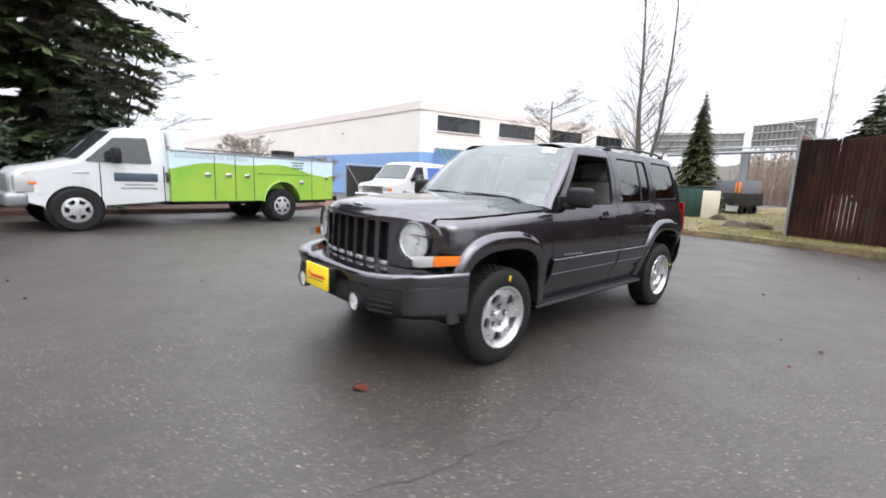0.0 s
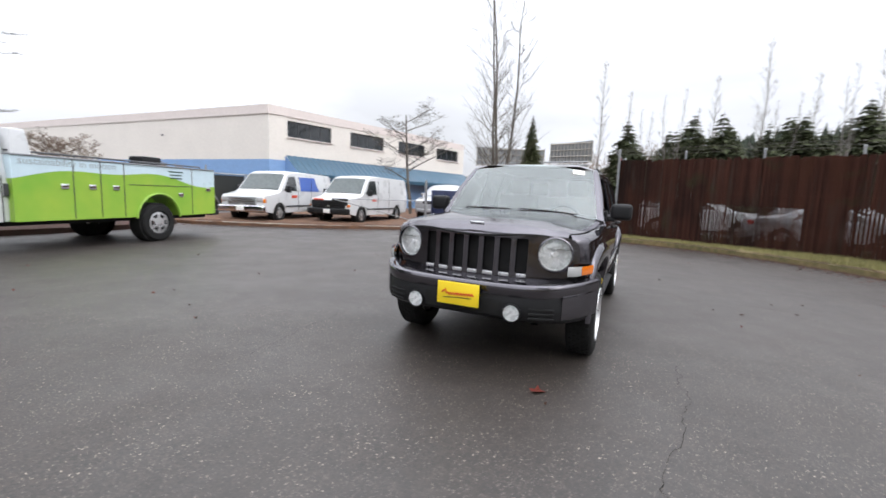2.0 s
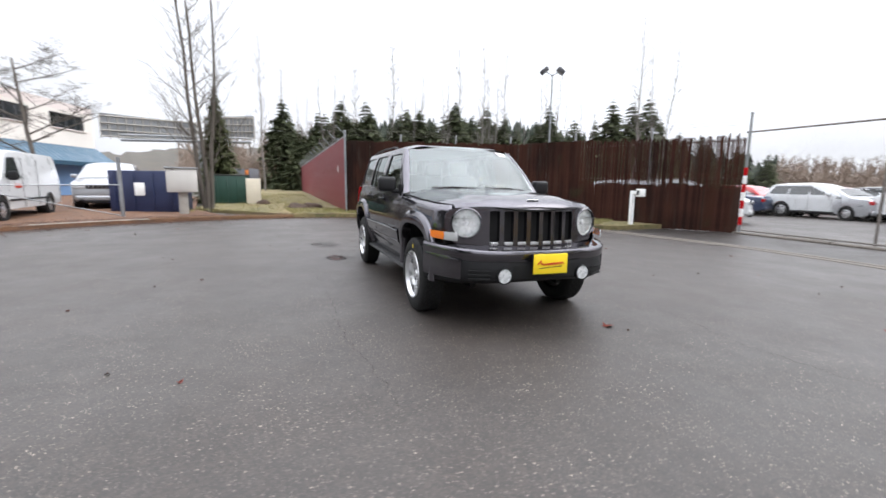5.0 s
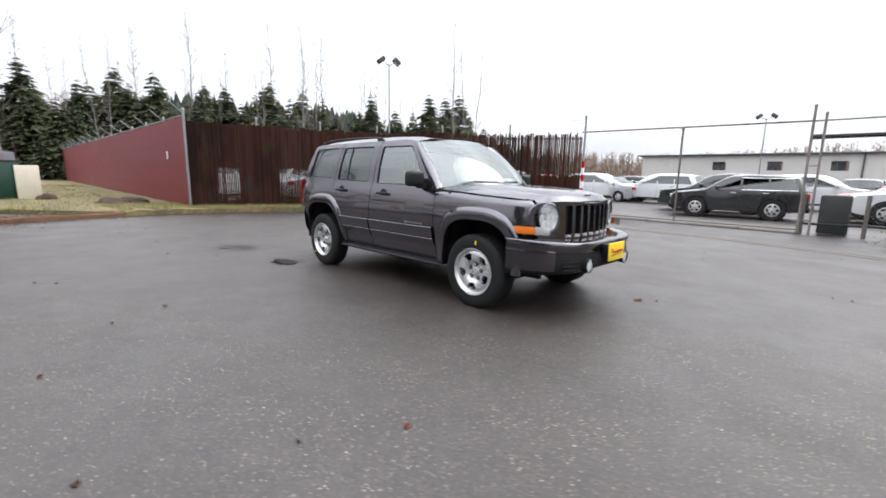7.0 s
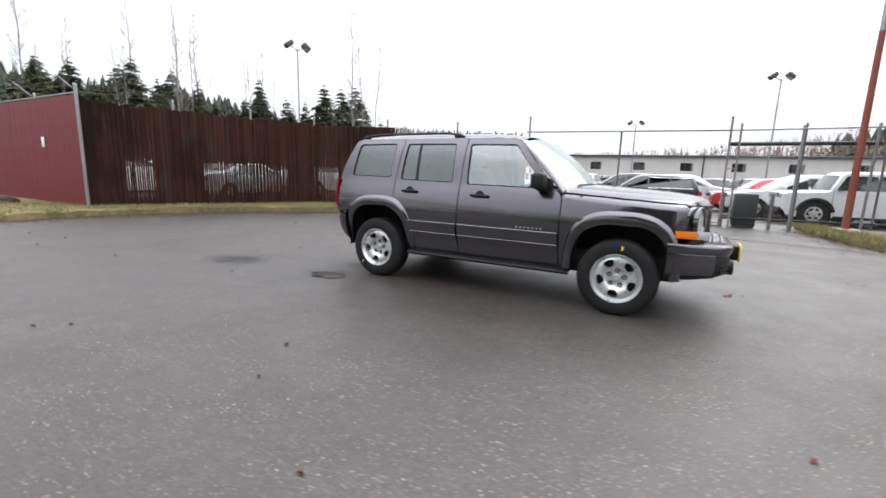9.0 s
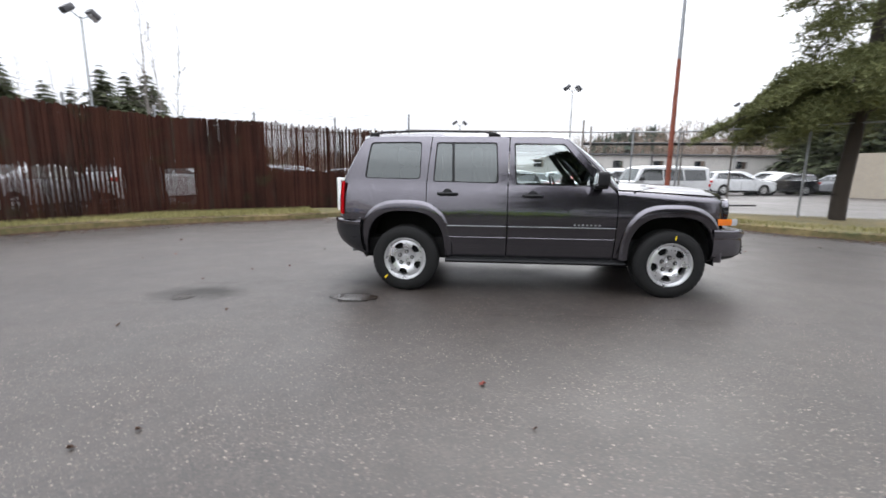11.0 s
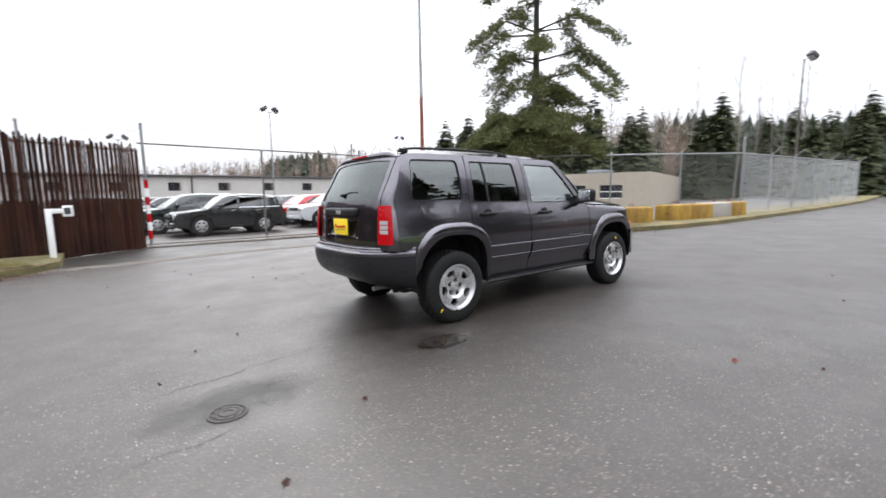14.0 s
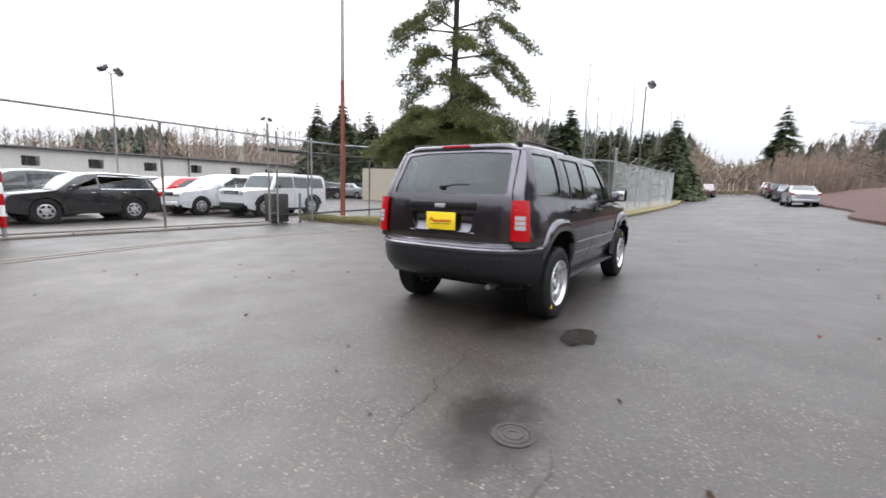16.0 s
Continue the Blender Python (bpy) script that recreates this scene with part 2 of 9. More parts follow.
def slat_material():
    """Old stained redwood: slow stains along the whole fence, streaks down each slat."""
    m = mat("weathered_redwood_slat", (0.009, 0.0045, 0.0036), 0.88, spec=0.12, vary=0.45, scale=2.5, per_object=0.55, tint=(0.054, 0.0215, 0.0150), bump=0.3, bscale=40, stretch=(9, 9, 0.6))
    n, l = m.node_tree.nodes, m.node_tree.links
    b = n["Principled BSDF"]
    old = b.inputs["Base Color"].links[0].from_socket
    geo = n.new("ShaderNodeNewGeometry")

    def stain(stretch, scale, lo, hi, top):
        mp, t, r = n.new("ShaderNodeMapping"), n.new("ShaderNodeTexNoise"), n.new("ShaderNodeMapRange")
        mp.inputs["Scale"].default_value = stretch
        t.inputs["Scale"].default_value, t.inputs["Detail"].default_value = scale, 5
        r.inputs["From Min"].default_value, r.inputs["From Max"].default_value, r.inputs["To Max"].default_value = lo, hi, top
        l.new(geo.outputs["Position"], mp.inputs[0]), l.new(mp.outputs[0], t.inputs["Vector"]), l.new(t.outputs[0], r.inputs[0])
        return r.outputs[0]

    for f, colour in ((stain((1, 1, 0.45), 0.75, 0.46, 0.66, 0.85), (0.012, 0.007, 0.006)), (stain((1, 1, 0.22), 2.6, 0.50, 0.70, 0.75), (0.050, 0.020, 0.012)), (stain((1, 1, 0.12), 5.5, 0.54, 0.74, 0.7), (0.044, 0.036, 0.029)), (stain((1, 1, 1), 1.3, 0.60, 0.72, 0.5), (0.030, 0.034, 0.016))):
        x = n.new("ShaderNodeMix")
        x.data_type = "RGBA"
        x.inputs[7].default_value = (*colour, 1)
        l.new(f, x.inputs[0]), l.new(old, x.inputs[6])
        old = x.outputs[2]
    l.new(old, b.inputs["Base Color"])
    return m


M = dict(
    dull_pipe=mat("dull_weathered_pipe", (0.20, 0.195, 0.19), 0.55, 0.3, vary=0.25, scale=8, tint=(0.13, 0.105, 0.085)),
    rusty_pipe=mat("rusty_brown_pipe", (0.15, 0.125, 0.11), 0.65, 0.15, vary=0.4, scale=6, tint=(0.23, 0.205, 0.185), bump=0.2, bscale=60),
    wet_concrete=mat("damp_worn_concrete", (0.155, 0.135, 0.115), 0.6, vary=0.4, scale=5, tint=(0.10, 0.085, 0.07), bump=0.3, bscale=50),
    gutter_dirt=mat("dirt_in_the_gutter", (0.040, 0.032, 0.027), 0.8, vary=0.4, scale=12, bump=0.4, bscale=60),
    asphalt=asphalt_material(),
    old_asphalt=asphalt_material("older_dark_asphalt", 0.62),
    paint=mat("granite_grey_paint", (0.096, 0.090, 0.103), 0.21, 0.92, 0.06, 3, coat=1.0, rvary=0.03, edge=(0.28, 0.28, 0.30)),
    plastic=mat("black_textured_plastic", (0.014, 0.014, 0.015), 0.48, spec=0.22, vary=0.15, scale=30, bump=0.15, bscale=300),
    bumper=mat("dark_grey_bumper_plastic", (0.016, 0.016, 0.018), 0.36, spec=0.3, vary=0.1, scale=30, bump=0.08, bscale=300),
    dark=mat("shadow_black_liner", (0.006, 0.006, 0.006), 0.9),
    rubber=mat("tyre_rubber", (0.012, 0.012, 0.012), 0.72, spec=0.25, vary=0.25, scale=12, bump=0.2, bscale=120),
    silver=mat("painted_silver_wheel", (0.62, 0.62, 0.63), 0.32, 0.75, 0.06, 10),
    chrome=mat("chrome", (0.8, 0.8, 0.82), 0.08, 1.0, 0.03, 10, rvary=0.03),
    satin=mat("satin_reflector", (0.97, 0.97, 0.97), 0.28, 0.2, 0.03, 30, rvary=0.05),
    tan=mat("tan_concrete_wall", (0.40, 0.35, 0.28), 0.85, vary=0.1, scale=0.5),
    grey_wall=mat("pale_grey_warehouse_wall", (0.52, 0.50, 0.47), 0.85, vary=0.1, scale=0.3, stretch=(1, 1, 0.2)),
    roofing=mat("dark_flat_roof", (0.10, 0.10, 0.10), 0.9),
    green_car=mat("dark_green_car_paint", (0.012, 0.022, 0.019), 0.25, 0.2, 0.05, 3, coat=1.0, rvary=0.03),
    black_car=mat("black_car_paint", (0.012, 0.013, 0.015), 0.25, 0.2, 0.05, 3, coat=1.0, rvary=0.03),
    silver_car=mat("silver_car_paint", (0.42, 0.43, 0.45), 0.3, 0.6, 0.05, 3, coat=1.0, rvary=0.03),
    red_car=mat("red_car_paint", (0.42, 0.012, 0.015), 0.3, 0.1, 0.05, 3, coat=1.0, rvary=0.03),
    blue_car=mat("dark_blue_car_paint", (0.02, 0.035, 0.08), 0.3, 0.3, 0.05, 3, coat=1.0, rvary=0.03),
    maroon_car=mat("maroon_car_paint", (0.09, 0.012, 0.016), 0.3, 0.3, 0.05, 3, coat=1.0, rvary=0.03),
    blue_vinyl=mat("blue_vinyl_panel", (0.05, 0.11, 0.38), 0.4, vary=0.05),
    box_green=mat("green_steel_skip", (0.012, 0.05, 0.036), 0.5, vary=0.2, scale=3),
    box_black=mat("black_steel_skip", (0.02, 0.022, 0.02), 0.5, vary=0.2, scale=3),
    box_blue=mat("blue_tarpaulin", (0.016, 0.024, 0.07), 0.5, vary=0.2, scale=3, bump=0.4, bscale=8),
    orange=mat("orange_board", (0.62, 0.20, 0.04), 0.5, vary=0.1, scale=3),
    block_yellow=mat("rusty_yellow_block_paint", (0.62, 0.37, 0.035), 0.75, vary=0.15, scale=3.6, tint=(0.075, 0.038, 0.018), bump=0.35, bscale=30, stretch=(1, 1, 0.3)),
    far_needle=mat("far_fir_needles", (0.034, 0.043, 0.036), 0.9, vary=0.4, island=0.8, tint=(0.062, 0.074, 0.056), spec=0.1),
    grate=mat("dark_grate_bars", (0.016, 0.014, 0.013), 0.6, 0.0, 0.3, 20, spec=0.15),
    old_iron=mat("dull_worn_iron", (0.045, 0.040, 0.037), 0.6, 0.0, 0.3, 25, spec=0.3, bump=0.3, bscale=90),
    spruce=mat("grey_green_spruce_needles", (0.030, 0.048, 0.034), 0.8, vary=0.4, island=1.0, tint=(0.065, 0.090, 0.060), spec=0.2),
    cypress=mat("olive_cypress_needles", (0.040, 0.052, 0.022), 0.8, vary=0.4, island=1.0, tint=(0.095, 0.105, 0.045), spec=0.2),
    slate=mat("grey_blue_board", (0.14, 0.15, 0.17), 0.6, vary=0.15, scale=3),
    hill=mat("far_wooded_hill", (0.050, 0.052, 0.044), 0.95, vary=0.35, scale=0.25, tint=(0.080, 0.066, 0.052), stretch=(1, 1, 0.15)),
    bark_mulch=mat("red_bark_mulch", (0.060, 0.028, 0.021), 0.9, vary=0.4, scale=5, bump=0.8, bscale=30),
    red_leaf=mat("fallen_red_leaf", (0.22, 0.045, 0.03), 0.7, vary=0.3, scale=30),
    brown_leaf=mat("fallen_brown_leaf", (0.08, 0.04, 0.025), 0.8, vary=0.3, scale=30),
    water=mat("muddy_rain_puddle", (0.020, 0.015, 0.012), 0.16, vary=0.3, scale=9, rvary=0.08, spec=0.45, bump=0.04, bscale=30),
    grey_cloth=mat("light_grey_seat_cloth", (0.30, 0.29, 0.27), 0.9, vary=0.1, scale=40, bump=0.2, bscale=400),
    dash=mat("dark_dash_plastic", (0.03, 0.03, 0.032), 0.6),
    yellow=mat("yellow_plate", (0.85, 0.62, 0.02), 0.4, vary=0.04),
    ink=mat("black_ink", (0.02, 0.015, 0.015), 0.5),
    red_ink=mat("red_ink", (0.55, 0.05, 0.02), 0.5),
    white=mat("white_vehicle_paint", (0.57, 0.58, 0.59), 0.3, vary=0.05, scale=2, coat=0.6, rvary=0.05),
    white_label=mat("white_sticker", (0.8, 0.8, 0.78), 0.5, vary=0.03),
    amber=lens("amber_lens", (0.85, 0.20, 0.01)),
    red_lens=mat("red_lens", (0.40, 0.003, 0.006), 0.2, vary=0.1, scale=20, coat=0.25, spec=0.3),
    clear_lens=lens("clear_lens", (0.46, 0.46, 0.46)),
    side_glass=glass("clear_side_glass", (0.80, 0.92, 0.90), 1.0, 2.7),
    rear_tint=glass("dark_rear_glass", (0.09, 0.095, 0.10), 1.0, 1.62),
    tint=glass("privacy_glass", (0.09, 0.095, 0.10), 1.0, 2.0),
    screen=glass("windscreen_glass", (0.82, 0.92, 0.90), 1.0, 2.1),
    lampglass=glass("lamp_glass", (0.97, 0.97, 0.97), 0.9, 1.5),
    galv=mat("galvanised_steel", (0.29, 0.30, 0.31), 0.45, 0.7, 0.18, 5, bump=0.05),
    rust=mat("rust_painted_steel", (0.22, 0.06, 0.035), 0.65, 0.1, 0.35, 4, bump=0.1),
    concrete=mat("weathered_concrete", (0.33, 0.31, 0.28), 0.85, vary=0.25, scale=3, bump=0.3, bscale=40),
    kerb_yellow=mat("worn_yellow_kerb_paint", (0.24, 0.115, 0.030), 0.8, vary=0.5, scale=4, tint=(0.095, 0.052, 0.028), bump=0.25, bscale=60),
    grass=mat("rough_winter_grass", (0.080, 0.100, 0.028), 0.9, vary=0.45, scale=0.9, tint=(0.17, 0.125, 0.060), bump=0.8, bscale=30),
    blade=mat("grass_blades", (0.10, 0.13, 0.03), 0.8, vary=0.35, island=0.9, tint=(0.26, 0.22, 0.09)),
    litter=mat("leaf_litter_earth", (0.070, 0.040, 0.028), 0.9, vary=0.4, scale=3, tint=(0.15, 0.075, 0.040), bump=0.9, bscale=25),
    slat_brown=slat_material(),
    slat_red=mat("maroon_privacy_slat", (0.14, 0.016, 0.022), 0.5, vary=0.18, scale=1.5, per_object=0.35, tint=(0.18, 0.026, 0.032), stretch=(4, 4, 0.6)),
    bark=mat("grey_brown_bark", (0.10, 0.085, 0.07), 0.95, vary=0.3, scale=6, bump=0.6, bscale=40, stretch=(1, 1, 0.3)),
    pale_bark=mat("pale_alder_bark", (0.20, 0.18, 0.165), 0.95, vary=0.25, scale=5),
    mould=mat("dark_garden_mould", (0.040, 0.026, 0.020), 0.95, vary=0.4, scale=5, tint=(0.075, 0.048, 0.034), bump=0.9, bscale=30),
    fir_bark=mat("dark_fir_bark", (0.040, 0.032, 0.026), 0.95, vary=0.3, scale=6, bump=0.5, bscale=40),
    # tint brighter than the woods' firs, to lift the near crown's self-shade
    fir_spray=mat("lightened_fir_sprays", (0.036, 0.052, 0.024), 0.8, vary=0.4, island=1.0, tint=(0.11, 0.135, 0.06), spec=0.2),
    pale_letter=mat("pale_grey_letters", (0.34, 0.39, 0.41), 0.5, vary=0.05),
    cream_board=mat("cream_board", (0.62, 0.57, 0.46), 0.6, vary=0.1, scale=3),
    # distance haze is put into this colour: lighter and greyer than the needles
    needle=mat("hazed_conifer_needles", (0.048, 0.060, 0.036), 0.9, vary=0.4, island=1.0, tint=(0.092, 0.104, 0.056), spec=0.1),
    pine_needle=mat("pine_needles", (0.060, 0.078, 0.028), 0.8, vary=0.4, island=1.0, tint=(0.16, 0.165, 0.07), spec=0.2),
    brush=mat("bare_brush_twigs", (0.16, 0.115, 0.085), 0.95, vary=0.35, island=0.8, tint=(0.26, 0.20, 0.16)),
    stucco=mat("cream_painted_concrete", (0.72, 0.68, 0.63), 0.8, vary=0.06, scale=0.7, bump=0.08, bscale=50),
    parapet=mat("pinkish_parapet_band", (0.68, 0.61, 0.58), 0.8, vary=0.06, scale=0.7),
    blue=mat("blue_painted_band", (0.20, 0.34, 0.58), 0.7, vary=0.08, scale=0.8),
    awning=mat("blue_metal_awning", (0.035, 0.092, 0.145), 0.4, 0.2, vary=0.12, scale=2),
    window_dark=mat("dark_window_pane", (0.02, 0.024, 0.028), 0.06, vary=0.2, scale=1, spec=0.8, rvary=0.03),
    frame_dark=mat("dark_window_frame", (0.05, 0.05, 0.055), 0.4),
    green=mat("lime_green_vinyl", (0.17, 0.40, 0.045), 0.35, vary=0.03, scale=0.22, coat=0.3, tint=(0.32, 0.46, 0.055)),
    sky_vinyl=mat("pale_blue_vinyl", (0.55, 0.68, 0.74), 0.35, vary=0.06, scale=1, coat=0.3),
)


# ---- geometry helpers ----
def part(name, bm, material, parent, label="", smooth=True, kind=""):
    """Links a bmesh as one mesh object under a thing or a part."""
    me = bpy.data.meshes.new(name)
    bmesh.ops.recalc_face_normals(bm, faces=bm.faces)
    if smooth:
        for f in bm.faces:
            f.smooth = True
        for e in bm.edges:
            if len(e.link_faces) == 2 and e.calc_face_angle(0) > 0.6:
                e.smooth = False
    bm.to_mesh(me)
    bm.free()
    me.materials.append(material)
    ob = new(name, me)
    ob.parent = parent
    if label:
        ob["label"] = label
    if kind:
        ob["kind"] = kind
    return ob


def quick(name, verts, faces, material, parent=None, smooth=False, kind=""):
    """A mesh object straight from vertices and faces."""
    me = bpy.data.meshes.new(name)
    me.from_pydata(verts, [], faces)
    me.materials.append(material)
    if smooth:
        me.polygons.foreach_set("use_smooth", [True] * len(me.polygons))
    ob = new(name, me)
    ob.parent = parent
    if kind:
        ob["kind"] = kind
    return ob


def thing(name, label, category, m=None, group="", kind=""):
    ob = new(name)
    ob.empty_display_size = 0.1
    if m is not None:
        ob.matrix_world = m
    return tagged(ob, label, category, group, kind)


def smoothstep(a, b, x):
    x = min(1.0, max(0.0, (x - a) / (b - a)))
    return x * x * (3 - 2 * x)


def lerp(a, b, t):
    return a + (b - a) * t


def curve1(xs, ys):
    """A smooth function through points (monotone cubic)."""
    xs, ys = list(xs), list(ys)
    d = [(ys[i + 1] - ys[i]) / (xs[i + 1] - xs[i]) for i in range(len(xs) - 1)]
    s = [d[0]] + [0 if d[i - 1] * d[i] <= 0 else 2 * d[i - 1] * d[i] / (d[i - 1] + d[i]) for i in range(1, len(d))] + [d[-1]]

    def f(x):
        x = min(max(x, xs[0]), xs[-1])
        i = min(max(0, sum(1 for v in xs[1:-1] if v <= x)), len(xs) - 2)
        h = xs[i + 1] - xs[i]
        t = (x - xs[i]) / h
        return (2 * t**3 - 3 * t**2 + 1) * ys[i] + (t**3 - 2 * t**2 + t) * h * s[i] + (3 * t**2 - 2 * t**3) * ys[i + 1] + (t**3 - t**2) * h * s[i + 1]

    return f


def box(bm, c, s, bevel=0.0, m=None, seg=2):
    """A box of size s about c, with rounded edges."""
    r = bmesh.ops.create_cube(bm, size=1.0)
    vs = r["verts"]
    for v in vs:
        v.co = Vector((v.co.x * s[0] + c[0], v.co.y * s[1] + c[1], v.co.z * s[2] + c[2]))
    if bevel:
        es = list({e for v in vs for e in v.link_edges})
        out = bmesh.ops.bevel(bm, geom=es, offset=min(bevel, min(s) * 0.45), segments=seg, affect="EDGES", profile=0.5)
        vs = list({v for f in out["faces"] for v in f.verts} | {v for v in vs if v.is_valid})
    if m is not None:
        bmesh.ops.transform(bm, matrix=m, verts=vs)
    return vs


def rod(bm, p0, p1, r0, r1=None, n=8, caps=True):
    """A round bar from p0 to p1."""
    r1 = r0 if r1 is None else r1
    p0, p1 = Vector(p0), Vector(p1)
    q = (p1 - p0).to_track_quat("Z", "Y")
    rings = []
    for p, r in ((p0, r0), (p1, r1)):
        rings.append([bm.verts.new(p + q @ Vector((r * math.cos(2 * math.pi * k / n), r * math.sin(2 * math.pi * k / n), 0))) for k in range(n)])
    for k in range(n):
        bm.faces.new((rings[0][k], rings[0][(k + 1) % n], rings[1][(k + 1) % n], rings[1][k]))
    if caps:
        bm.faces.new(rings[0][::-1]), bm.faces.new(rings[1])
    return bm


def tube(bm, pts, r, n=8, closed=False):
    """A round bar along a line of points."""
    pts = [Vector(p) for p in pts]
    rings = []
    for i, p in enumerate(pts):
        a, b = pts[(i - 1) % len(pts)] if (i or closed) else p, pts[(i + 1) % len(pts)] if (i < len(pts) - 1 or closed) else p
        q = (b - a).to_track_quat("Z", "Y")
        rr = r[i] if isinstance(r, (list, tuple)) else r
        rings.append([bm.verts.new(p + q @ Vector((rr * math.cos(2 * math.pi * k / n), rr * math.sin(2 * math.pi * k / n), 0))) for k in range(n)])
    for i in range(len(pts) - (0 if closed else 1)):
        A, B = rings[i], rings[(i + 1) % len(pts)]
        for k in range(n):
            bm.faces.new((A[k], A[(k + 1) % n], B[(k + 1) % n], B[k]))
    if not closed:
        bm.faces.new(rings[0][::-1]), bm.faces.new(rings[-1])
    return bm


def lathe(bm, prof, n=32, axis="y", c=(0, 0, 0), closed=False):
    """Turns a profile of (radius, along) about an axis."""
    rings = []
    for r, a in prof:
        ring = []
        for k in range(n):
            u, v = r * math.cos(2 * math.pi * k / n), r * math.sin(2 * math.pi * k / n)
            p = {"y": (u, a, v), "x": (a, u, v), "z": (u, v, a)}[axis]
            ring.append(bm.verts.new((p[0] + c[0], p[1] + c[1], p[2] + c[2])))
        rings.append(ring)
    for A, B in zip(rings, rings[1:] + ([rings[0]] if closed else [])):
        for k in range(n):
            bm.faces.new((A[k], A[(k + 1) % n], B[(k + 1) % n], B[k]))
    return bm


def sheet(bm, f, nu, nv, thick=0.0):
    """A surface f(u, v), u and v from 0 to 1."""
    g = [[bm.verts.new(f(i / nu, j / nv)) for j in range(nv + 1)] for i in range(nu + 1)]
    fs = [bm.faces.new((g[i][j], g[i + 1][j], g[i + 1][j + 1], g[i][j + 1])) for i in range(nu) for j in range(nv)]
    if thick:
        bmesh.ops.recalc_face_normals(bm, faces=fs)
        bmesh.ops.solidify(bm, geom=fs, thickness=thick)
    return bm


def rounded(poly, r, n=4):
    """A polygon with its corners rounded."""
    out = []
    for i, p in enumerate(poly):
        p, a, b = Vector(p), Vector(poly[i - 1]), Vector(poly[(i + 1) % len(poly)])
        ra = min(r, (a - p).length * 0.45, (b - p).length * 0.45)
        s, e = p + (a - p).normalized() * ra, p + (b - p).normalized() * ra
        for k in range(n + 1):
            t = k / n
            out.append(((1 - t) ** 2 * s + 2 * t * (1 - t) * p + t * t * e)[:])
    return out


def panel(bm, outer, holes, place, steps=0.08, thick=0.012, inward=None):
    """A bent panel: a flat outline with holes, cut into small pieces and laid on a surface place(u, v)."""
    flat = bmesh.new()
    edges = []
    for loop in (outer, *holes):
        vs = [flat.verts.new((p[0], p[1], 0)) for p in loop]
        edges += [flat.edges.new((vs[i], vs[(i + 1) % len(vs)])) for i in range(len(vs))]
    bmesh.ops.triangle_fill(flat, use_beauty=True, use_dissolve=False, edges=edges)
    us, vs = [p[0] for p in outer], [p[1] for p in outer]
    for axis, lo, hi in ((0, min(us), max(us)), (1, min(vs), max(vs))):
        k = int((hi - lo) / steps)
        for i in range(1, k + 1):
            co, no = [0, 0, 0], [0, 0, 0]
            co[axis], no[axis] = lo + (hi - lo) * i / (k + 1), 1
            bmesh.ops.bisect_plane(flat, geom=flat.verts[:] + flat.edges[:] + flat.faces[:], plane_co=co, plane_no=no, dist=1e-5)
    made = {}
    for f in flat.faces:
        made[f] = [v.index for v in f.verts]
    flat.verts.index_update()
    vmap = [bm.verts.new(place(v.co.x, v.co.y)) for v in flat.verts]
    fs = [bm.faces.new([vmap[v.index] for v in f.verts]) for f in flat.faces]
    flat.free()
    if thick:
        rim = [e for f in fs for e in f.edges if len(e.link_faces) == 1]
        ret = bmesh.ops.extrude_edge_only(bm, edges=list(set(rim)))
        d = Vector(inward) * thick
        for v in ret["geom"]:
            if isinstance(v, bmesh.types.BMVert):
                v.co += d
    return fs


def gz(x, y):
    """The ground's height: nearly flat, the road climbs towards -x, and the lot beyond the gate lies lower."""
    z = -0.004 * min(max(x, -6), 11) + 0.012 * min(max(y, -6), 12) - 0.20 * smoothstep(-10, -15, y)
    if x < -6:
        d = min(-6 - x, 170)
        z += 0.0125 * d * d / (d + 2.5) + 0.016 * max(0, d - 29) + 0.033 * min(max(y, 0), 9) * smoothstep(2, 14, d)
    if y < -18:
        z -= 0.006 * min(-18 - y, 45)
    return z


def at(x, y, rz=0.0, dz=0.0, lean=True):
    """A pose on the ground."""
    return pose(x, y, gz(x, y) + dz, 0, 0, rz)


# ---- the ground: one sheet to the horizon ----
def ground_sheet():
    ticks = [0]
    step = 0.8
    while ticks[-1] < 1800:
        ticks.append(ticks[-1] + step)
        if ticks[-1] > 16:
            step *= 1.16
    line = [-t for t in ticks[:0:-1]] + ticks
    verts = [(x, y, gz(x, y)) for x in line for y in line]
    n = len(line)
    faces = [(i * n + j, (i + 1) * n + j, (i + 1) * n + j + 1, i * n + j + 1) for i in range(n - 1) for j in range(n - 1)]
    ob = quick("ground", verts, faces, M["asphalt"], smooth=True)
    return tagged(ob, "damp dark grey asphalt yard with pale stones and hair cracks", "ground", kind="structure")


ground_sheet()


def spline(pts, n=6):
    """A rounded line through points in the plan."""
    out = []
    for i in range(len(pts) - 1):
        p0, p1, p2, p3 = (Vector(pts[min(max(k, 0), len(pts) - 1)]) for k in (i - 1, i, i + 1, i + 2))
        for k in range(n):
            t = k / n
            out.append((0.5 * (2 * p1 + (p2 - p0) * t + (2 * p0 - 5 * p1 + 4 * p2 - p3) * t * t + (3 * p1 - p0 - 3 * p2 + p3) * t**3))[:])
    out.append(tuple(pts[-1]))
    return out


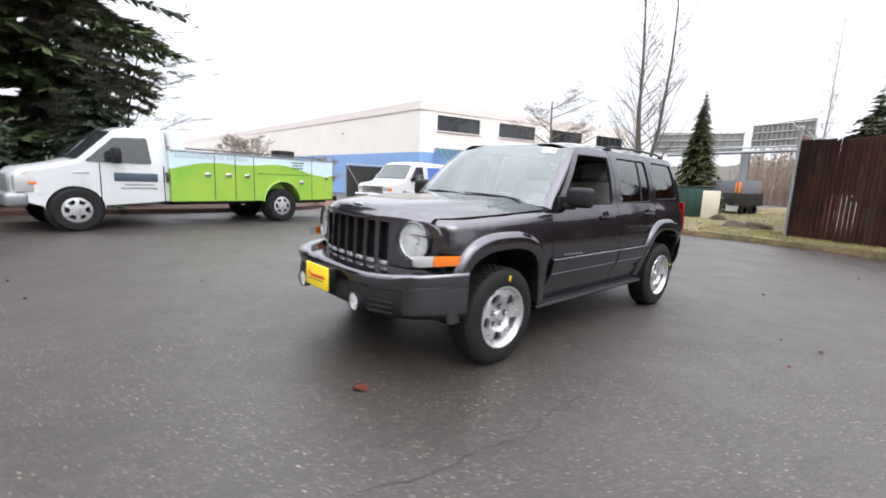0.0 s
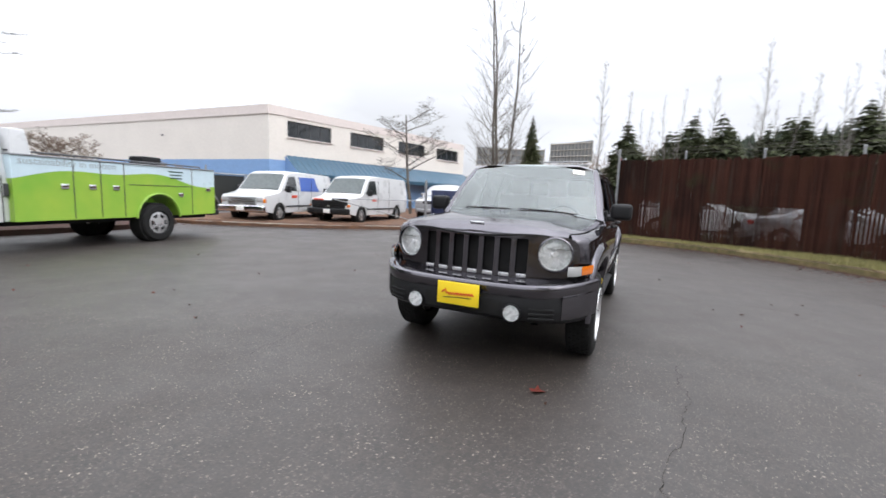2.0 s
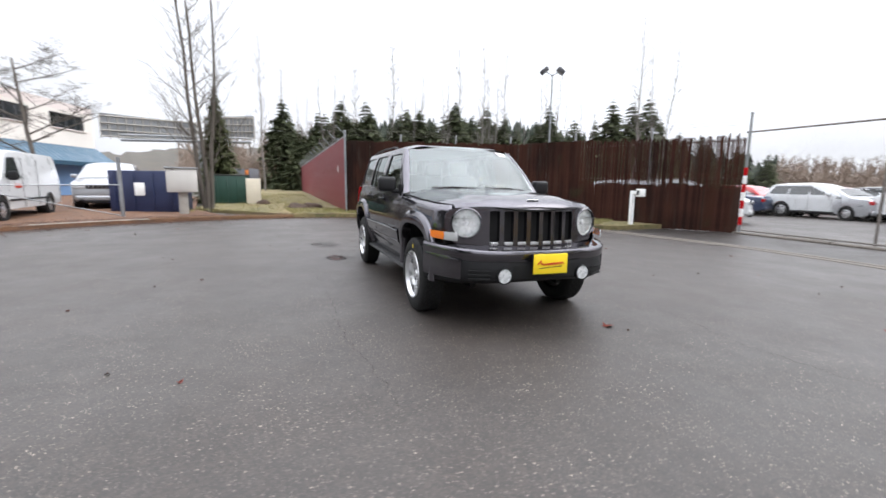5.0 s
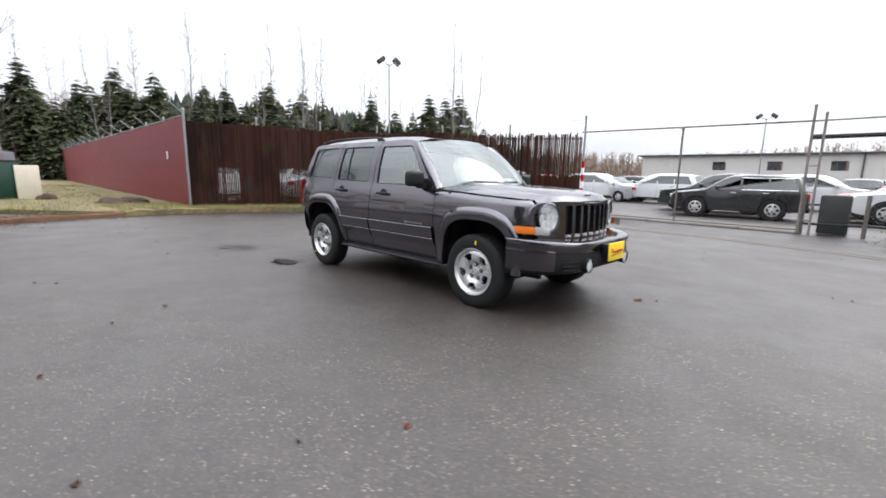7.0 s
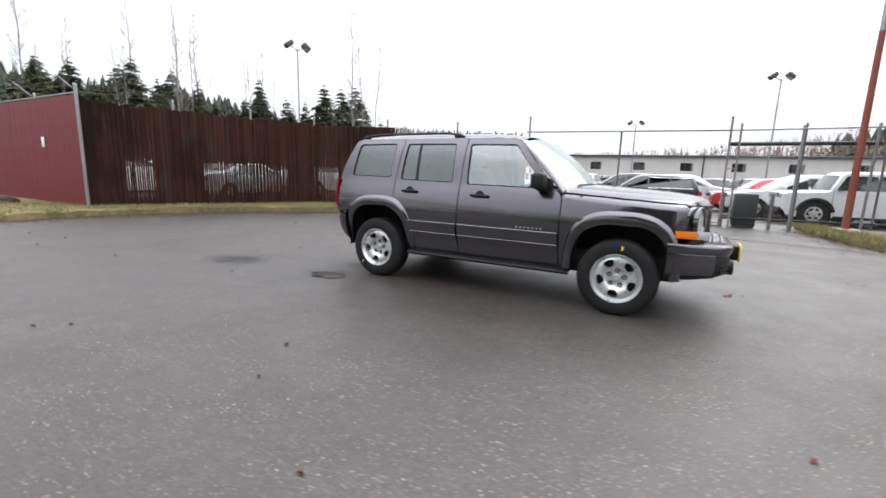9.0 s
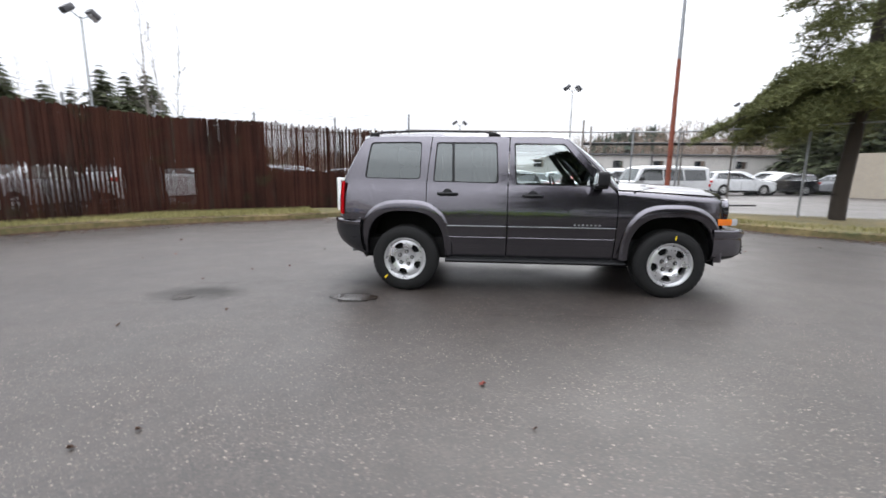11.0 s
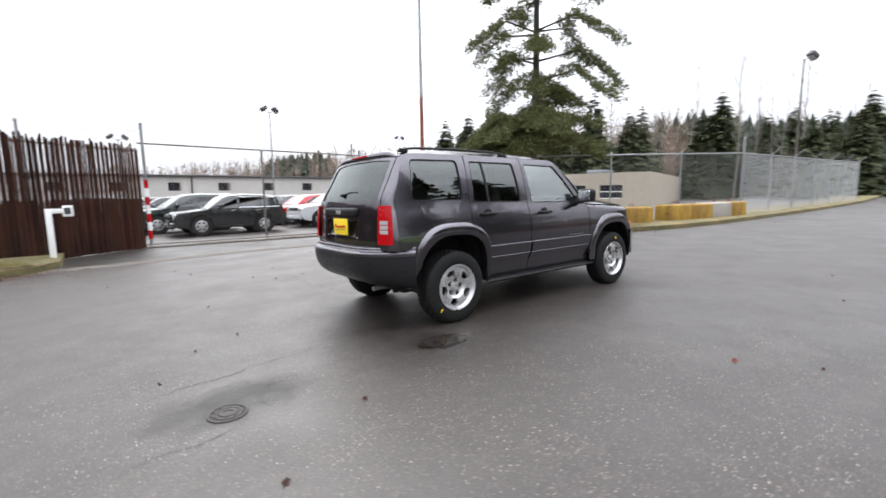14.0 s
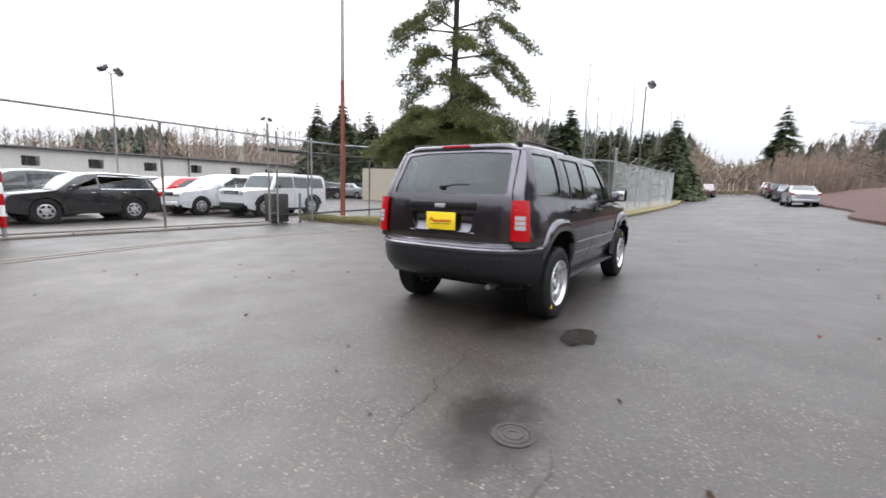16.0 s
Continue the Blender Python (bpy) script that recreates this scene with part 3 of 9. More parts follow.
def verge(name, label, kerb, outer, material, high=0.13, kind="structure", bank=0.0):
    """Raised ground behind a kerb: the kerb's line first, then the far side."""
    bm = bmesh.new()
    loop = list(kerb) + list(outer)
    vs = [bm.verts.new((x, y, 0)) for x, y in loop]
    es = [bm.edges.new((vs[i], vs[(i + 1) % len(vs)])) for i in range(len(vs))]
    bmesh.ops.triangle_fill(bm, use_beauty=True, use_dissolve=False, edges=es)
    xs, ys = [p[0] for p in loop], [p[1] for p in loop]
    for axis, lo, hi in ((0, min(xs), max(xs)), (1, min(ys), max(ys))):
        k = min(60, int((hi - lo) / 0.8))
        for i in range(1, k + 1):
            co, no = [0, 0, 0], [0, 0, 0]
            co[axis], no[axis] = lo + (hi - lo) * i / (k + 1), 1
            bmesh.ops.bisect_plane(bm, geom=bm.verts[:] + bm.edges[:] + bm.faces[:], plane_co=co, plane_no=no, dist=1e-4)
    rim = [e for e in bm.edges if len(e.link_faces) == 1]
    rimv = {v for e in rim for v in e.verts}
    for v in bm.verts:
        wob = 0 if v in rimv else 0.05 * noise.noise((v.co.x * 0.5, v.co.y * 0.5, 0)) + 0.02
        v.co.z = gz(v.co.x, v.co.y) + high + wob
        if bank:
            v.co.z += bank * smoothstep(0, 7, min(math.dist(v.co[:2], p) for p in kerb)) * smoothstep(-6, -14, v.co.x)
    ret = bmesh.ops.extrude_edge_only(bm, edges=rim)
    for v in ret["geom"]:
        if isinstance(v, bmesh.types.BMVert):
            v.co.z -= high + 0.25
    return tagged(part(name, bm, material, None), label, "verge", kind=kind)


def kerb_run(line, material, label, w=0.15, high=0.12, piece=2.4):
    """A kerb of single stones along a line."""
    whole = tagged(new("kerb"), label, "kerb", kind="structure")
    pts = [Vector(p) for p in line]
    run, start, acc = [], 0, [pts[0]]
    far = 0.0
    for a, b in zip(pts, pts[1:]):
        far += (b - a).length
        acc.append(b)
        if far > piece:
            run.append(acc)
            acc, far = [b], 0.0
    if len(acc) > 1:
        run.append(acc)
    for seg in run:
        bm = bmesh.new()
        rows = []
        sink, lift = random.uniform(-0.008, 0.004), random.uniform(-0.008, 0.008)
        for i, p in enumerate(seg):
            t = ((seg[min(i + 1, len(seg) - 1)] - seg[max(i - 1, 0)])).normalized()
            if i in (0, len(seg) - 1):
                p = p + t * (0.004 if i == 0 else -0.004)
            nrm = Vector((-t.y, t.x))
            z = gz(p.x, p.y)
            prof = [(sink, -0.1), (sink + 0.012, high - 0.03 + lift), (sink + 0.04, high + lift), (w - 0.03, high + lift), (w, high - 0.02 + lift), (w, -0.1)]
            rows.append([bm.verts.new((p.x + nrm.x * o, p.y + nrm.y * o, z + h)) for o, h in prof])
        for A, B in zip(rows, rows[1:]):
            for k in range(5):
                bm.faces.new((A[k], A[k + 1], B[k + 1], B[k]))
        bm.faces.new(rows[0]), bm.faces.new(rows[-1][::-1])
        part("kerbstone", bm, material, whole)
    return whole


def tufts(name, label, spots, material, tall=0.12, spread=0.05):
    """Many thin blades as one piece of stuff."""
    verts, faces = [], []
    for x, y, z in spots:
        for _ in range(3):
            a, h = random.uniform(0, 6.28), tall * random.uniform(0.4, 1.2)
            ox, oy = random.gauss(0, spread), random.gauss(0, spread)
            w = random.uniform(0.004, 0.010)
            bx, by = math.cos(a), math.sin(a)
            k = len(verts)
            lean = random.uniform(0.1, 0.6) * h
            verts += [(x + ox - by * w, y + oy + bx * w, z - 0.01), (x + ox + by * w, y + oy - bx * w, z - 0.01), (x + ox + bx * lean, y + oy + by * lean, z + h)]
            faces.append((k, k + 1, k + 2))
    ob = quick(name, verts, faces, material)
    return tagged(ob, label, "grass", kind="stuff")


# the kerb swings round the yard's south-east corner, under the fence
KERB_E = spline([(3.8, 11.2), (4.7, 9.7), (5.9, 8.1), (7.4, 6.7), (8.5, 5.3), (9.5, 3.5), (10.1, 1.6), (10.1, -0.4), (9.7, -2.0), (8.7, -3.6), (7.5, -4.8), (6.2, -5.7), (5.0, -6.5)])
verge("lawn_east", "rough winter grass strip with leaf litter below the slatted fence", KERB_E[36:], [(4.72, -7.1), (4.75, -8.2), (4.8, -9.2), (9.5, -6.9), (12.6, -0.9), (60, -0.7), (60, 5.6), (13.5, 5.0)], M["grass"])
verge("leaf_bed_north_east", "reddish brown leaf litter and bare earth behind a low kerb", KERB_E[:31], [(13.5, 5.05), (27, 7), (27, 15.2), (12.8, 15.2), (3.4, 14.6)], M["litter"], 0.10)
kerb_run(KERB_E[24:], M["kerb_yellow"], "worn yellow painted concrete kerb along the grass strip")
kerb_run(KERB_E[:25], M["concrete"], "low grey concrete kerb strewn with leaves", high=0.11)
KERB_W = spline([(-4.55, -9.2), (-4.8, -8.3), (-5.0, -7.3), (-5.4, -6.1), (-6.3, -4.7), (-7.7, -3.6), (-9.6, -2.75), (-12.5, -2.2), (-16.5, -1.95), (-24, -1.75), (-34, -1.8), (-50, -2.4), (-80, -4)], 5)
verge("verge_west", "narrow strip of rough grass and earth below the wire fence", KERB_W, [(-80, -9), (-36, -4.0), (-17.2, -4.2), (-4.5, -10.4)], M["grass"])
kerb_run(KERB_W[5:41], M["kerb_yellow"], "worn yellow painted concrete kerb beside the road")
KERB_N = spline([(-90, 8), (-60, 7.3), (-40, 7.3), (-27, 7.5), (-22.5, 6.8), (-19, 6.2), (-15.5, 6.9), (-12.5, 8.4), (-8, 9.9), (-4, 10.3), (1.4, 10.6), (3.5, 11.6)], 5)
verge("bank_north", "dark earth bank with leaf litter under the trees", KERB_N, [(3.4, 14.5), (10, 30), (-90, 40)], M["bark_mulch"], 0.12, bank=1.1)
verge("lawn_west", "pale yellow-green grass bank at the road's far end", [(-80, -3.5), (-78, 2), (-80, 7.5)], [(-120, 14), (-120, -10)], M["grass"], 0.5)


# ---- fences ----
def post(parent, x, y, h, r=0.03, name="post", mat_key="galv", cap=True, base=0.0):
    bm = bmesh.new()
    z = gz(x, y) + base
    rod(bm, (x, y, z - 0.2), (x, y, z + h), r, n=10)
    if cap:
        lathe(bm, [(r * 1.25, z + h - 0.01), (r * 1.25, z + h + 0.015), (r * 0.7, z + h + 0.04), (0.001, z + h + 0.05)], 10, "z", (x, y, 0))
    return part(name, bm, M[mat_key], parent)


def wire_mesh(parent, a, b, h, base=0.05, pitch=0.075, r=0.0022, z0=0.0, mat_key="dull_pipe"):
    """Diamond wire netting between two points of the plan."""
    a, b = Vector(a), Vector(b)
    length = (b - a).length
    d = (b - a) / length
    nrm = Vector((-d.y, d.x))
    verts, faces = [], []

    def strand(s0, h0, s1, h1):
        k = len(verts)
        for s, hh in ((s0, h0), (s1, h1)):
            x, y = a.x + d.x * s, a.y + d.y * s
            z = gz(x, y) + z0 + base + hh
            for o, dz in ((r, 0), (-r, 0.8 * r), (-r, -0.8 * r)):
                verts.append((x + nrm.x * o, y + nrm.y * o, z + dz))
        for i in range(3):
            faces.append((k + i, k + (i + 1) % 3, k + 3 + (i + 1) % 3, k + 3 + i))

    n = int((length + h) / pitch)
    for i in range(n):
        s = -h + i * pitch
        s0, s1 = max(s, 0), min(s + h, length)
        if s1 > s0:
            strand(s0, s0 - s, s1, s1 - s)
            strand(s0, h - (s0 - s), s1, h - (s1 - s))
    return quick("wire_mesh", verts, faces, M[mat_key], parent, kind="stuff")


def barbed(parent, line, name="barbed_wire"):
    bm = bmesh.new()
    for a, b in zip(line, line[1:]):
        rod(bm, a, b, 0.0028, n=4, caps=False)
        n = max(1, int((Vector(b) - Vector(a)).length / 0.18))
        for k in range(n):
            p = Vector(a).lerp(Vector(b), (k + 0.5) / n)
            rod(bm, p + Vector((0, 0.014, 0.016)), p - Vector((0, 0.014, 0.016)), 0.0024, n=3, caps=False)
    return part(name, bm, M["dull_pipe"], parent)


CORNER, BEND, GATE_L, GATE_R = (11.3, -0.3), (9.2, -6.0), (3.2, -9.8), (-2.65, -9.5)
FENCE_H = 2.72


def slat_mesh(w, h, t=0.012, seed=0, waist=1.0, upper=1.0):
    """One upright wooden slat with a split, uneven top."""
    bm = bmesh.new()
    rnd = random.Random(seed)
    rows = []
    steps = (0, h * 0.35, h * 0.7, h - 0.05, h) if waist == 1 == upper else (0, 0.62, 0.70 + rnd.uniform(-0.02, 0.02), 1.23 + rnd.uniform(-0.02, 0.02), 1.34, h * 0.7, h - 0.05, h)
    for z in steps:
        q = upper * 0.75 if z == h else waist if 0.6 < z < 1.28 else upper if z > 1.3 else 1
        o = rnd.uniform(-0.002, 0.002)
        rows.append([bm.verts.new((sx * w / 2 * q + o, sy * t / 2, z + (rnd.uniform(-0.02, 0.015) if z == h else 0))) for sx, sy in ((-1, -1), (1, -1), (1, 1), (-1, 1))])
    for A, B in zip(rows, rows[1:]):
        for k in range(4):
            bm.faces.new((A[k], A[(k + 1) % 4], B[(k + 1) % 4], B[k]))
    bm.faces.new(rows[0][::-1]), bm.faces.new(rows[-1])
    bmesh.ops.recalc_face_normals(bm, faces=bm.faces)
    me = bpy.data.meshes.new("slat")
    bm.to_mesh(me)
    bm.free()
    return me


def brown_fence():
    f = thing("slatted_fence", "tall chain fence filled with weathered red-brown wooden slats", "fence")
    rnd = random.Random(5)
    full = [slat_mesh(w, FENCE_H - 0.08 + dh, seed=s) for s, (w, dh) in enumerate(((0.057, 0), (0.058, 0.015), (0.055, -0.015), (0.058, 0.02)))]
    worn = [slat_mesh(w, FENCE_H - 0.08 + dh, seed=9 + s, waist=q) for s, (w, dh, q) in enumerate(((0.056, 0, 0.68), (0.058, 0.03, 0.70), (0.055, -0.03, 0.66), (0.057, 0.02, 0.72), (0.056, -0.04, 0.67), (0.058, 0.01, 0.70)))]
    thin = [slat_mesh(w, FENCE_H - 0.08 + dh, seed=20 + s, waist=q, upper=0.66) for s, (w, dh, q) in enumerate(((0.058, 0, 0.99), (0.057, 0.08, 0.98), (0.056, -0.06, 0.97), (0.058, 0.03, 0.99)))]
    for me in full + worn + thin:
        me.materials.append(M["slat_brown"])
    a0, b0, c0 = Vector(CORNER), Vector(BEND), Vector(GATE_L)
    whole = (b0 - a0).length + (c0 - b0).length
    before = 0.0
    for a, b in ((a0, b0), (b0, c0)):
        L = (b - a).length
        d = (b - a) / L
        nrm = Vector((d.y, -d.x))
        ang = math.degrees(math.atan2(d.y, d.x))
        n = 3
        for i in range(n + 1):
            p = a + d * L * i / n
            big = a is a0 and i == 0
            if (a is a0 or i) and not (b is c0 and i == n):
                post(f, p.x + nrm.x * (0.05 if big else -0.12), p.y + nrm.y * (0.05 if big else -0.12), 3.0 if big else 2.9, 0.038 if big else 0.03, base=0.06)
        for z, r in ((FENCE_H - 0.20, 0.022), (1.5, 0.014), (0.16, 0.015)):
            bm = bmesh.new()
            o = nrm * -0.045
            rod(bm, (a.x + o.x, a.y + o.y, gz(*a) + z), (b.x + o.x, b.y + o.y, gz(*b) + z), r)
            part("rail", bm, M["rusty_pipe"], f)
        for h, o in ((2.92, 0.05), (3.00, 0.12), (3.08, 0.19)):
            barbed(f, [(a.x + d.x * L * k / 8 + nrm.x * o, a.y + d.y * L * k / 8 + nrm.y * o, lerp(gz(*a), gz(*b), k / 8) + h + 0.015 * math.sin(k * 2.1)) for k in range(9)])
        wire_mesh(f, a - nrm * 0.03, b - nrm * 0.03, FENCE_H - 0.15, base=0.12, pitch=0.11, r=0.0010, mat_key="rusty_pipe")

        def put(me, s, z, k):
            ob = new("slat", me)
            ob.parent = f
            p = a + d * s + nrm * (0.0075 if k % 2 else -0.0075)
            ob.matrix_world = pose(p.x, p.y, gz(p.x, p.y) + z, rnd.gauss(0, 0.12), rnd.gauss(0, 0.10), ang)

        s, k = 0.02, 0
        while s < L + 0.02:
            u = (before + s) / whole
            if 0.20 < u < 0.385 or 0.45 < u < 0.52 or 0.06 < u < 0.11:
                me = rnd.choice(worn)
            elif u > 0.66:
                me = rnd.choice(thin if rnd.random() < 0.9 else full)
            else:
                me = rnd.choice(full)
            put(me, s, (0.09 if u < 0.70 else 0.01) + rnd.uniform(-0.02, 0.015), k)
            s += 0.0505
            k += 1
        before += L
    return f


def red_fence():
    f = thing("privacy_fence", "long chain fence filled with maroon privacy slats", "fence")
    a, b = Vector(CORNER), Vector((52.0, -0.35))
    L = (b - a).length
    d = (b - a) / L
    ang = math.degrees(math.atan2(d.y, d.x))
    mes = [slat_mesh(0.082, 2.72, 0.01, s) for s in (30, 31)]
    for me in mes:
        me.materials.append(M["slat_red"])
    s = 0.12
    k = 0
    verts, faces = [], []
    while s < L:
        p = a + d * s
        if k < 190:
            ob = new("slat", mes[k % 2])
            ob.parent = f
            ob.matrix_world = pose(p.x, p.y, gz(p.x, p.y) + 0.14, 0, random.gauss(0, 0.1), ang)
        else:
            q = len(verts)
            for z in (0.14, 2.86):
                for o in (-0.041, 0.041):
                    verts.append((p.x + d.x * o, p.y + d.y * o, gz(p.x, p.y) + z))
            faces.append((q, q + 1, q + 3, q + 2))
        s += 0.086
        k += 1
    quick("far_slats", verts, faces, M["slat_red"], f, kind="stuff")
    for i in range(0, 17):
        p = a + d * (L * i / 16)
        if i:
            post(f, p.x, p.y - 0.06, 2.95, 0.03, base=0.05)
        bm = bmesh.new()
        z = gz(p.x, p.y) + 2.95
        rod(bm, (p.x, p.y, z), (p.x + 0.1, p.y + 0.32, z + 0.32), 0.014, n=6)
        part("barb_arm", bm, M["galv"], f)
    for o in (0.1, 0.2, 0.3):
        barbed(f, [(a.x + d.x * L * k / 30, a.y + d.y * L * k / 30 + o, gz(a.x + d.x * L * k / 30, 0) + 2.95 + o) for k in range(31)])
    for z in (2.9, 0.12):
        bm = bmesh.new()
        rod(bm, (a.x, a.y, gz(*a) + z), (b.x, b.y, gz(*b) + z), 0.02)
        part("rail", bm, M["galv"], f)
    bm = bmesh.new()
    p = a + d * 2.1
    box(bm, (p.x, p.y + 0.03, gz(*a) + 1.75), (0.16, 0.012, 0.26), 0.004)
    part("notice", bm, M["white_label"], f, "small white notice, unreadable")
    return f


brown_fence()
red_fence()


def strip(bm, line, wide, high, off=0.0):
    """A flat bar with chamfered edges lying on the ground along a line of the plan."""
    rows = []
    for i, p in enumerate(line):
        t = (Vector(line[min(i + 1, len(line) - 1)]) - Vector(line[max(i - 1, 0)])).normalized()
        n = Vector((-t.y, t.x))
        row = []
        for o, h in ((-0.5, -0.05), (-0.5, high * 0.6), (-0.5 + 0.12, high), (0.5 - 0.12, high), (0.5, high * 0.6), (0.5, -0.05)):
            x, y = p[0] + n.x * (off + o * wide), p[1] + n.y * (off + o * wide)
            row.append(bm.verts.new((x, y, gz(x, y) + h)))
        rows.append(row)
    for A, B in zip(rows, rows[1:]):
        for k in range(5):
            bm.faces.new((A[k], A[k + 1], B[k + 1], B[k]))
    bm.faces.new(rows[0]), bm.faces.new(rows[-1][::-1])
    bmesh.ops.recalc_face_normals(bm, faces=bm.faces)


GUTTER = spline([(5.25, -6.42), (4.75, -6.60), (4.05, -6.70), (3.05, -6.85), (2.2, -7.02), (1.4, -7.14), (0.4, -7.16), (-0.8, -7.12), (-2.0, -6.94), (-3.2, -6.62), (-4.3, -6.32), (-5.25, -6.25)], 5)


def gutter():
    g = tagged(new("gutter"), "twin-lipped flush concrete gutter across the gate's drive", "gutter", kind="structure")
    for k in range(0, len(GUTTER) - 1, 5):
        seg = GUTTER[k:k + 6]
        for off, wide in ((0.12, 0.11), (-0.12, 0.12)):
            bm = bmesh.new()
            strip(bm, seg, wide, 0.016, off)
            part("lip", bm, M["wet_concrete"], g)
        bm = bmesh.new()
        strip(bm, seg, 0.13, 0.005)
        part("channel", bm, M["gutter_dirt"], g, "dirt-filled channel")


def gate_apron():
    """The older, darker asphalt between the gutter and the gate."""
    verts, faces = [], []
    a, b = Vector((3.6, -9.62)), Vector((-4.5, -9.2))
    n = 14
    for i, p in enumerate(GUTTER):
        u = i / (len(GUTTER) - 1)
        q = Vector((4.72, -8.4)).lerp(a, min(1, u * 5)) if u < 0.2 else a.lerp(b, (u - 0.2) / 0.8)
        p = Vector(p) + Vector((0, -0.17))
        for k in range(n + 1):
            r = p.lerp(q, k / n)
            verts.append((r.x, r.y, gz(r.x, r.y) + 0.004))
        if i:
            o = i * (n + 1)
            for k in range(n):
                faces.append((o + k, o + k + 1, o + k - n, o + k - n - 1))
    return tagged(quick("gate_apron", verts, faces, M["old_asphalt"]), "older dark asphalt apron before the gate", "pavement", kind="structure")


gutter()
gate_apron()


def sliding_gate():
    g = thing("sliding_gate", "wide galvanised chain-link gate across the lot's entry", "gate")
    a, b = Vector(GATE_L), Vector(GATE_R)
    d = (b - a).normalized()
    post(g, a.x - 0.12, a.y + 0.05, 3.2, 0.034)
    m = a.lerp(b, 0.52)
    post(g, m.x, m.y - 0.1, 2.62, 0.028, mat_key="dull_pipe")
    za, zb = gz(*a), gz(*b)
    bm = bmesh.new()
    rod(bm, (a.x, a.y, za + 2.72), (b.x, b.y, zb + 2.62), 0.022)
    part("top_rail", bm, M["dull_pipe"], g)
    bm = bmesh.new()
    rod(bm, (a.x, a.y, za + 0.10), (b.x, b.y, zb + 0.10), 0.020)
    part("bottom_rail", bm, M["dull_pipe"], g)
    wire_mesh(g, a, b, 2.5, base=0.12, pitch=0.085, r=0.0011)
    bm = bmesh.new()
    box(bm, (m.x, m.y, gz(*m) + 2.66), (0.16, 0.06, 0.05), 0.01)
    part("roller_bracket", bm, M["galv"], g)
    for i, (dx, dy, h, r) in enumerate(((0, 0, 2.95, 0.028), (-0.22, 0.1, 2.75, 0.026))):
        post(g, b.x + dx, b.y + dy, h, r, mat_key="rusty_pipe")
    for z in (0.35, 1.0, 1.6, 2.3):
        bm = bmesh.new()
        rod(bm, (b.x, b.y, zb + z), (b.x - 0.22, b.y + 0.1, zb + z), 0.014)
        part("brace", bm, M["rusty_pipe"], g)
    # the parked-gate frame beyond the latch posts: dark beam, posts and the motor's cabinet
    for x, y, h, r in ((-4.3, -9.75, 2.75, 0.028), (-5.95, -9.95, 2.6, 0.028), (-7.6, -10.1, 2.6, 0.028)):
        post(g, x, y, h, r, mat_key="dull_pipe")
    for z, r in ((2.26, 0.05), (0.25, 0.03)):
        bm = bmesh.new()
        rod(bm, (b.x, b.y - 0.1, zb + z), (-8.6, -10.2, gz(-8.6, -10.2) + z + 0.04), r)
        part("guide_beam", bm, M["plastic"], g, "dark guide beam")
    bm = bmesh.new()
    box(bm, (-3.25, -10.0, gz(-3.2, -10) + 0.48), (0.55, 0.50, 0.90), 0.03)
    part("motor_cabinet", bm, M["box_black"], g, "black gate motor cabinet")
    for dx in (-0.55, 0.55):
        bm = bmesh.new()
        rod(bm, (-3.25 + dx, -9.55, gz(-3.2, -10) - 0.1), (-3.25 + dx, -9.55, gz(-3.2, -10) + 0.95), 0.04, n=10)
        part("guard_post", bm, M["dull_pipe"], g)
    # reflective red and white sleeve on the slatted fence's end post
    for k in range(7):
        bm = bmesh.new()
        lathe(bm, [(0.050, za + 0.25 + k * 0.22), (0.050, za + 0.47 + k * 0.22)], 12, "z", (a.x - 0.12, a.y + 0.05, 0))
        part("reflector_band", bm, M["red_lens"] if k % 2 == 0 else M["white_label"], g, "red band" if k % 2 == 0 else "white band")
    # the low concrete sill that the gate runs over, cast in bays
    for k in range(5):
        p, q = a.lerp(b, k / 5 + 0.002), a.lerp(b, (k + 1) / 5 - 0.002)
        bm = bmesh.new()
        strip(bm, [p, p.lerp(q, 0.5), q], 0.24, 0.055 + 0.008 * (k % 2))
        part("sill", bm, M["wet_concrete"], g, "low damp concrete sill")
    return g


sliding_gate()


def west_fence():
    f = thing("chain_link_fence", "galvanised chain-link fence with barbed wire arms beside the road", "fence")
    pts = [Vector(p) for p in (GATE_R, (-4.2, -9.45), (-5.6, -9.4), (-8.2, -7.6), (-11.4, -5.4), (-14.0, -4.0), (-16.7, -2.77))]
    pts2 = [Vector((-16.7 - 18.7 * k / 6, -2.77 + 0.5 * k / 6)) for k in range(7)]
    for run in (pts, pts2):
        for i, (p, q) in enumerate(zip(run, run[1:])):
            wire_mesh(f, p, q, 2.5, base=0.1, pitch=0.085, r=0.0018 if run is pts else 0.0026, mat_key="galv")
            bm = bmesh.new()
            rod(bm, (p.x, p.y, gz(*p) + 2.62), (q.x, q.y, gz(*q) + 2.62), 0.024)
            part("top_rail", bm, M["galv"], f)
            post(f, q.x, q.y, 3.2 if run is pts and i == len(run) - 2 else 2.68, 0.045 if i == len(run) - 2 else 0.03)
            if run is pts2:
                bm = bmesh.new()
                z = gz(*q) + 2.66
                rod(bm, (q.x, q.y, z), (q.x + 0.05, q.y + 0.32, z + 0.30), 0.018, n=6)
                part("barb_arm", bm, M["galv"], f)
    for o in (0.1, 0.2, 0.3):
        barbed(f, [(p.x, p.y + o, gz(*p) + 2.66 + o) for p in pts2])
    return f


west_fence()


